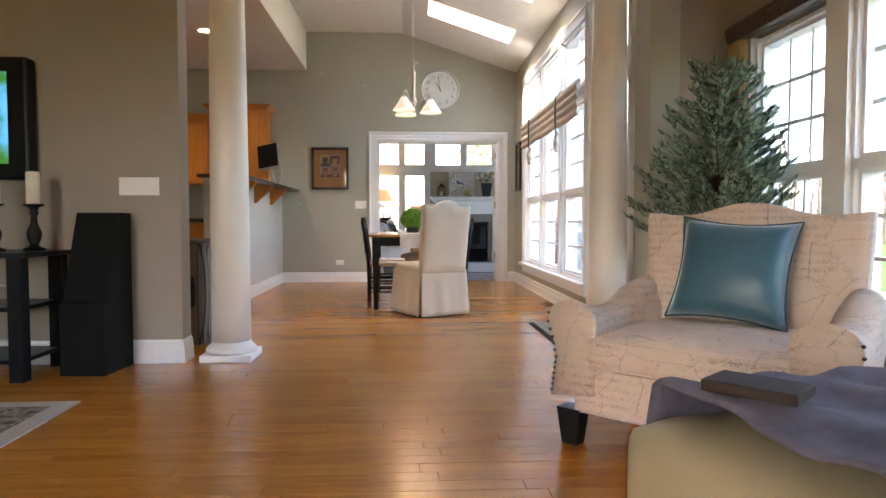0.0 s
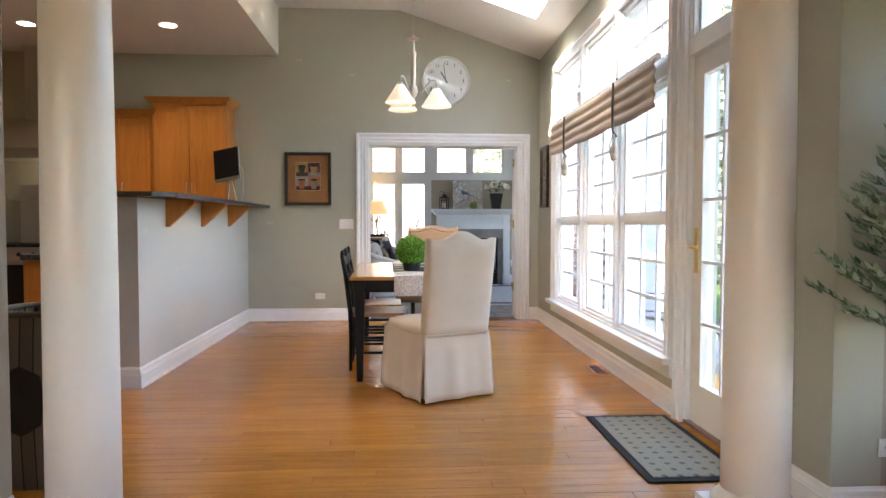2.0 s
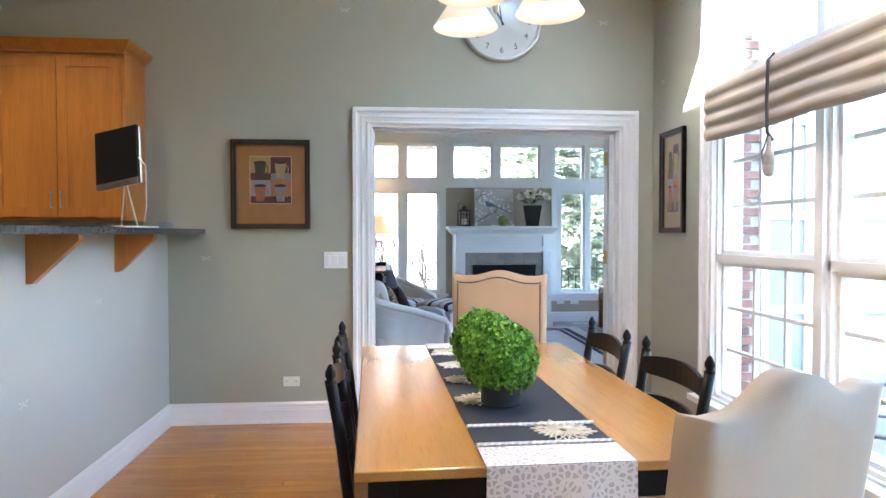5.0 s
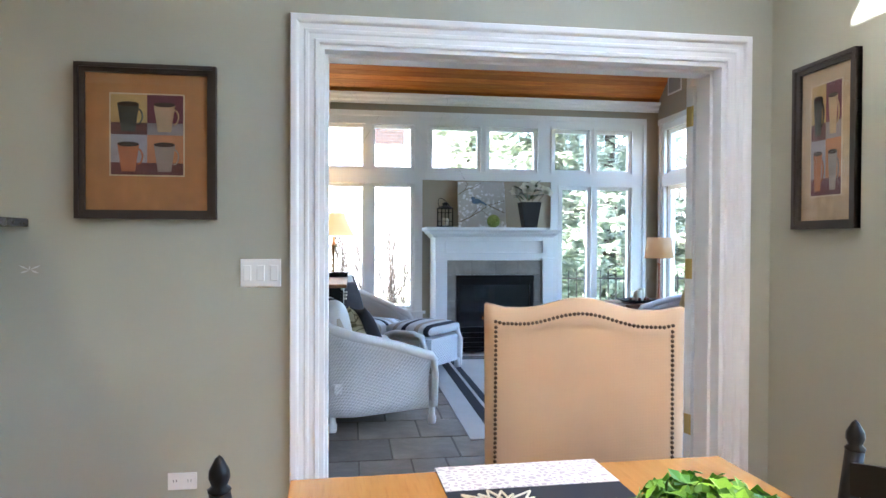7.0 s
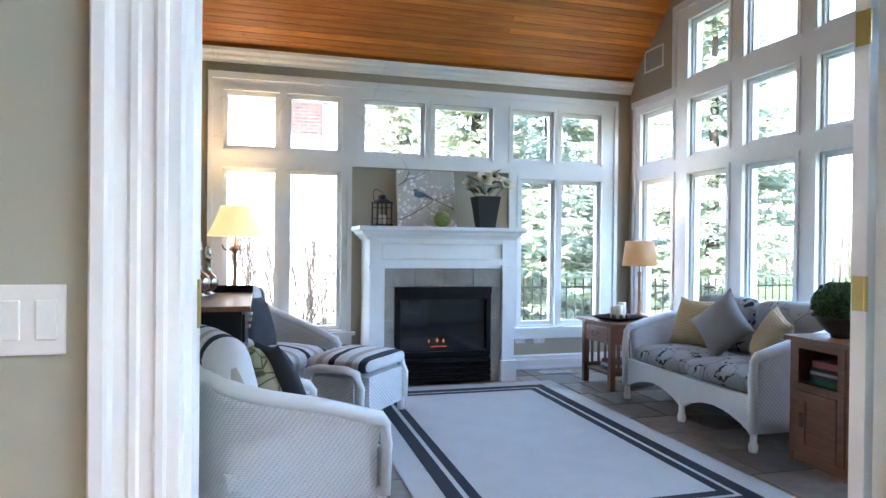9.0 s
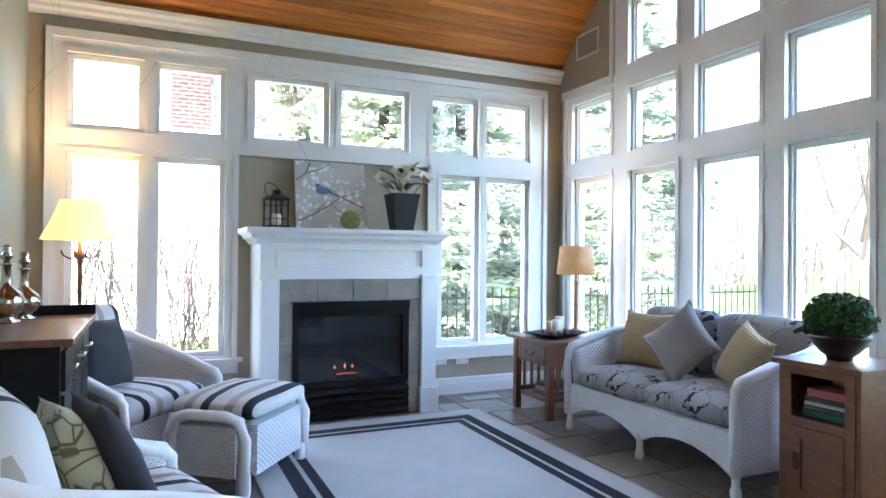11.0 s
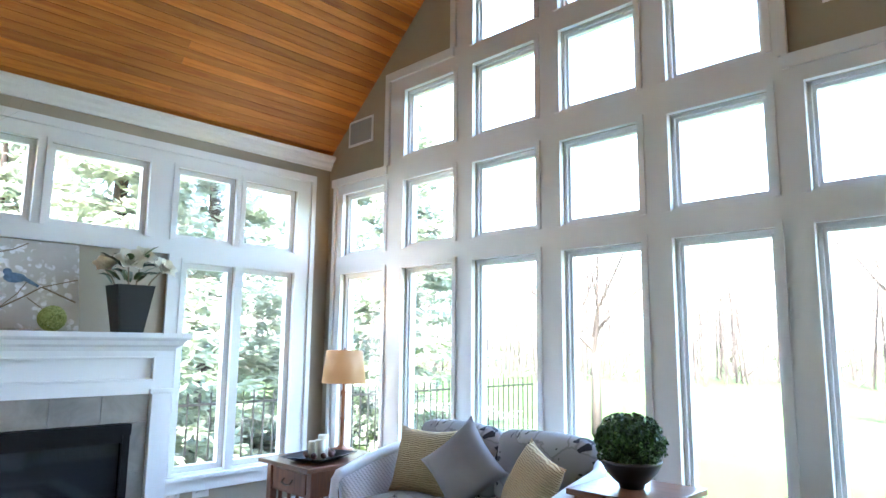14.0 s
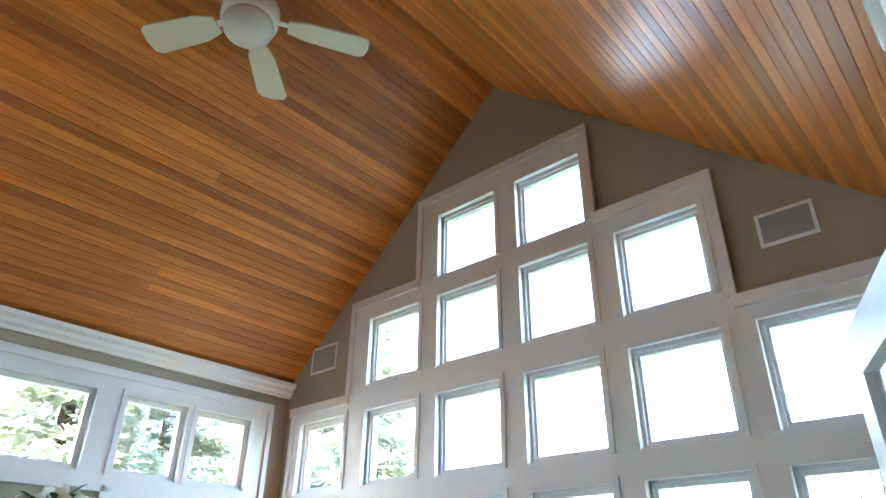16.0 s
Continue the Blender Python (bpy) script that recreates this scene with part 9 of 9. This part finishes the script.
SPRUCE_LEAF = leaf_material("spruce_needles", (0.19, 0.225, 0.165), (0.33, 0.36, 0.28), 0.8)
t_ = SPRUCE_LEAF.node_tree
thin, blend = t_.nodes.new("ShaderNodeBsdfTranslucent"), t_.nodes.new("ShaderNodeMixShader")
thin.inputs[0].default_value, blend.inputs[0].default_value = (0.34, 0.38, 0.28, 1), 0.42
t_.links.new(t_.nodes["Principled BSDF"].outputs[0], blend.inputs[1])
t_.links.new(thin.outputs[0], blend.inputs[2])
t_.links.new(blend.outputs[0], t_.nodes["Material Output"].inputs[0])
spruce((3.3, 18.6, -0.45), 7.5, 1)
spruce((5.6, 20.6, -0.45), 9.0, 2)
spruce((2.6, 22.0, -0.45), 6.5, 3)
spruce((8.8, 19.5, -0.45), 8.5, 4)
for k, (x, y, h) in enumerate(((0.50, 15.9, 3.7), (-0.10, 16.3, 3.4), (-0.65, 15.9, 3.6), (0.25, 17.2, 3.6), (-1.3, 16.8, 3.6))):
    bare_shrub((x, y, -0.45), h, 11 + k)
for k, (x, y, h) in enumerate(((12.5, 17.0, 8), (17.0, 20.5, 9), (18.0, 12.2, 9), (22.0, 8.0, 11), (14.5, 25.0, 8))):
    bare_tree("bare_tree", "bare spring tree on the lawn behind the house", (x, y, -0.45), h, 30 + k, "bare trees in the garden")

# far wood at the edge of the lawn
rng = random.Random(77)
bm = bmesh.new()
for k in range(520):
    a = rng.uniform(-0.6, 1.75)
    r = rng.uniform(30, 52)
    x, y = 2 + r * math.cos(a), 11 + r * math.sin(a)
    h = rng.uniform(5, 10)
    tube(bm, [(x, y, -0.45), (x + rng.gauss(0, 0.3), y + rng.gauss(0, 0.3), h * 0.5), (x + rng.gauss(0, 0.6), y + rng.gauss(0, 0.6), h)], [0.075, 0.05, 0.016], 4)
    for q in range(16):
        z = h * rng.uniform(0.1, 0.9)
        b = rng.uniform(0, 2 * math.pi)
        L = rng.uniform(0.8, 2.2)
        tube(bm, [(x, y, z), (x + L * math.cos(b), y + L * math.sin(b), z + L * rng.uniform(0.3, 1.0))], [0.016, 0.006], 3)
wd = tagged(link("woodland", bm, TWIG), "bare brown woodland at the far edge of lawn", "trees", kind="stuff")
bm = bmesh.new()
for k in range(2600):
    a = rng.uniform(-0.55, 1.8)
    r = rng.uniform(31, 40)
    x, y, z = 2 + r * math.cos(a), 11 + r * math.sin(a), -0.45 + abs(rng.gauss(0, 0.8))
    tube(bm, [(x, y, z), (x + rng.gauss(0, 0.5), y + rng.gauss(0, 0.5), z + rng.uniform(0.3, 1.0))], [0.025, 0.01], 3)
tagged(link("undergrowth", bm, TWIG), "tangled brown undergrowth below the far trees", "bushes", kind="stuff")

# garden fence
fe = thing("fence", "black metal garden fence beyond the spruces", "fence", pose(0, 0, -0.45))
IRON = BLACK_MATTE
for k in range(60):
    x = 2.0 + 0.14 * k
    part("fence_bar", block(x - 0.008, x + 0.008, 16.99, 17.006, 0, 1.25, 0), IRON, fe)
for z in (0.15, 1.1):
    part("fence_rail", block(2.0, 10.3, 16.985, 17.01, z, z + 0.03, 0), IRON, fe)

# neighbouring house with its brick chimney
def brick_wall():
    m, t, b = shader("neighbour_brick")
    br = t.nodes.new("ShaderNodeTexBrick")
    br.inputs["Scale"].default_value = 1.0
    br.inputs["Brick Width"].default_value, br.inputs["Row Height"].default_value, br.inputs["Mortar Size"].default_value = 0.23, 0.08, 0.012
    br.inputs["Color1"].default_value, br.inputs["Color2"].default_value, br.inputs["Mortar"].default_value = (0.020, 0.010, 0.010, 1), (0.032, 0.016, 0.015, 1), (0.075, 0.07, 0.065, 1)
    t.links.new(coords(t, (1, 1, 1), (radians(90), 0, 0)), br.inputs["Vector"])
    t.links.new(br.outputs[0], b.inputs["Base Color"])
    b.inputs["Specular IOR Level"].default_value = 0.1
    b.inputs["Roughness"].default_value = 0.9
    return m


nh = thing("house", "neighbouring white house with a red brick chimney", "house", pose(0, 0, -0.45))
part("wall", block(-9.0, 3.2, 24.0, 30.0, 0, 5.2, 0), SIDING, nh)
bm = bmesh.new()
prism(bm, [(23.4, 5.0), (27.0, 8.2), (30.6, 5.0), (30.6, 5.25), (27.0, 8.5), (23.4, 5.25)], 0, -9.4, 3.6)
part("wing_wall", block(-3.0, 3.2, 22.5, 23.15, 0, 4.1, 0), SIDING, nh)
part("roof", bm, paint("grey_shingle", (0.16, 0.15, 0.145), 0.9, 0.3, 0.5, 12), nh)
part("chimney", block(0.35, 1.1, 23.2, 24.0, 0, 9.0, 0), brick_wall(), nh, "red brick chimney")
for x in (1.35, 2.3):
    w = part("window", block(x, x + 0.8, 23.95, 23.99, 3.0, 4.4, 0), paint("far_window_trim", (0.75, 0.75, 0.75), 0.5), nh)
    bm = bmesh.new()
    for i in range(2):
        for j in range(3):
            box(bm, x + 0.06 + 0.36 * i, x + 0.38 + 0.36 * i, 23.93, 23.95, 3.06 + 0.45 * j, 3.45 + 0.45 * j)
    part("pane", bm, m_, w)

# ---- loose floor pieces: planks and tiles ----
for a, b, y0, y1, z in near:
    key = round(b - a, 3)
    if key not in plank_mesh:
        me = bpy.data.meshes.new("plank")
        me.from_pydata(plank_verts(-(b - a) / 2, (b - a) / 2 - 0.0008, 0, PLANK - 0.0008, 0), [], PLANK_FACES)
        me.materials.append(OAK)
        plank_mesh[key] = me
    p = new("plank", plank_mesh[key])
    p.location = ((a + b) / 2, y0, z)
    p.parent = FLOOR
random.seed(9)
TILE = 0.41
tile_mesh = {}
for r in range(12):
    y0 = SUN_S + r * TILE
    x = SUN_W - (0.2 if r % 2 else 0.0)
    while x < SUN_E:
        w = TILE * random.choice((1.0, 1.0, 0.5, 0.75))
        a, b = max(x, SUN_W), min(x + w, SUN_E)
        d = min(TILE, SUN_N - y0)
        if b - a > 0.03 and d > 0.03:
            key = (round(b - a, 3), round(d, 3))
            if key not in tile_mesh:
                me = bpy.data.meshes.new("tile")
                h, g = (b - a) / 2, 0.004
                vs = [(-h + g, g, -0.02), (h - g, g, -0.02), (h - g, d - g, -0.02), (-h + g, d - g, -0.02),
                      (-h + g + 0.003, g + 0.003, 0), (h - g - 0.003, g + 0.003, 0), (h - g - 0.003, d - g - 0.003, 0), (-h + g + 0.003, d - g - 0.003, 0)]
                me.from_pydata(vs, [], PLANK_FACES)
                me.materials.append(SLATE)
                tile_mesh[key] = me
            p = new("tile", tile_mesh[key])
            p.location = ((a + b) / 2, y0, random.uniform(-0.0015, 0.0))
            p.parent = sun_floor
        x += w
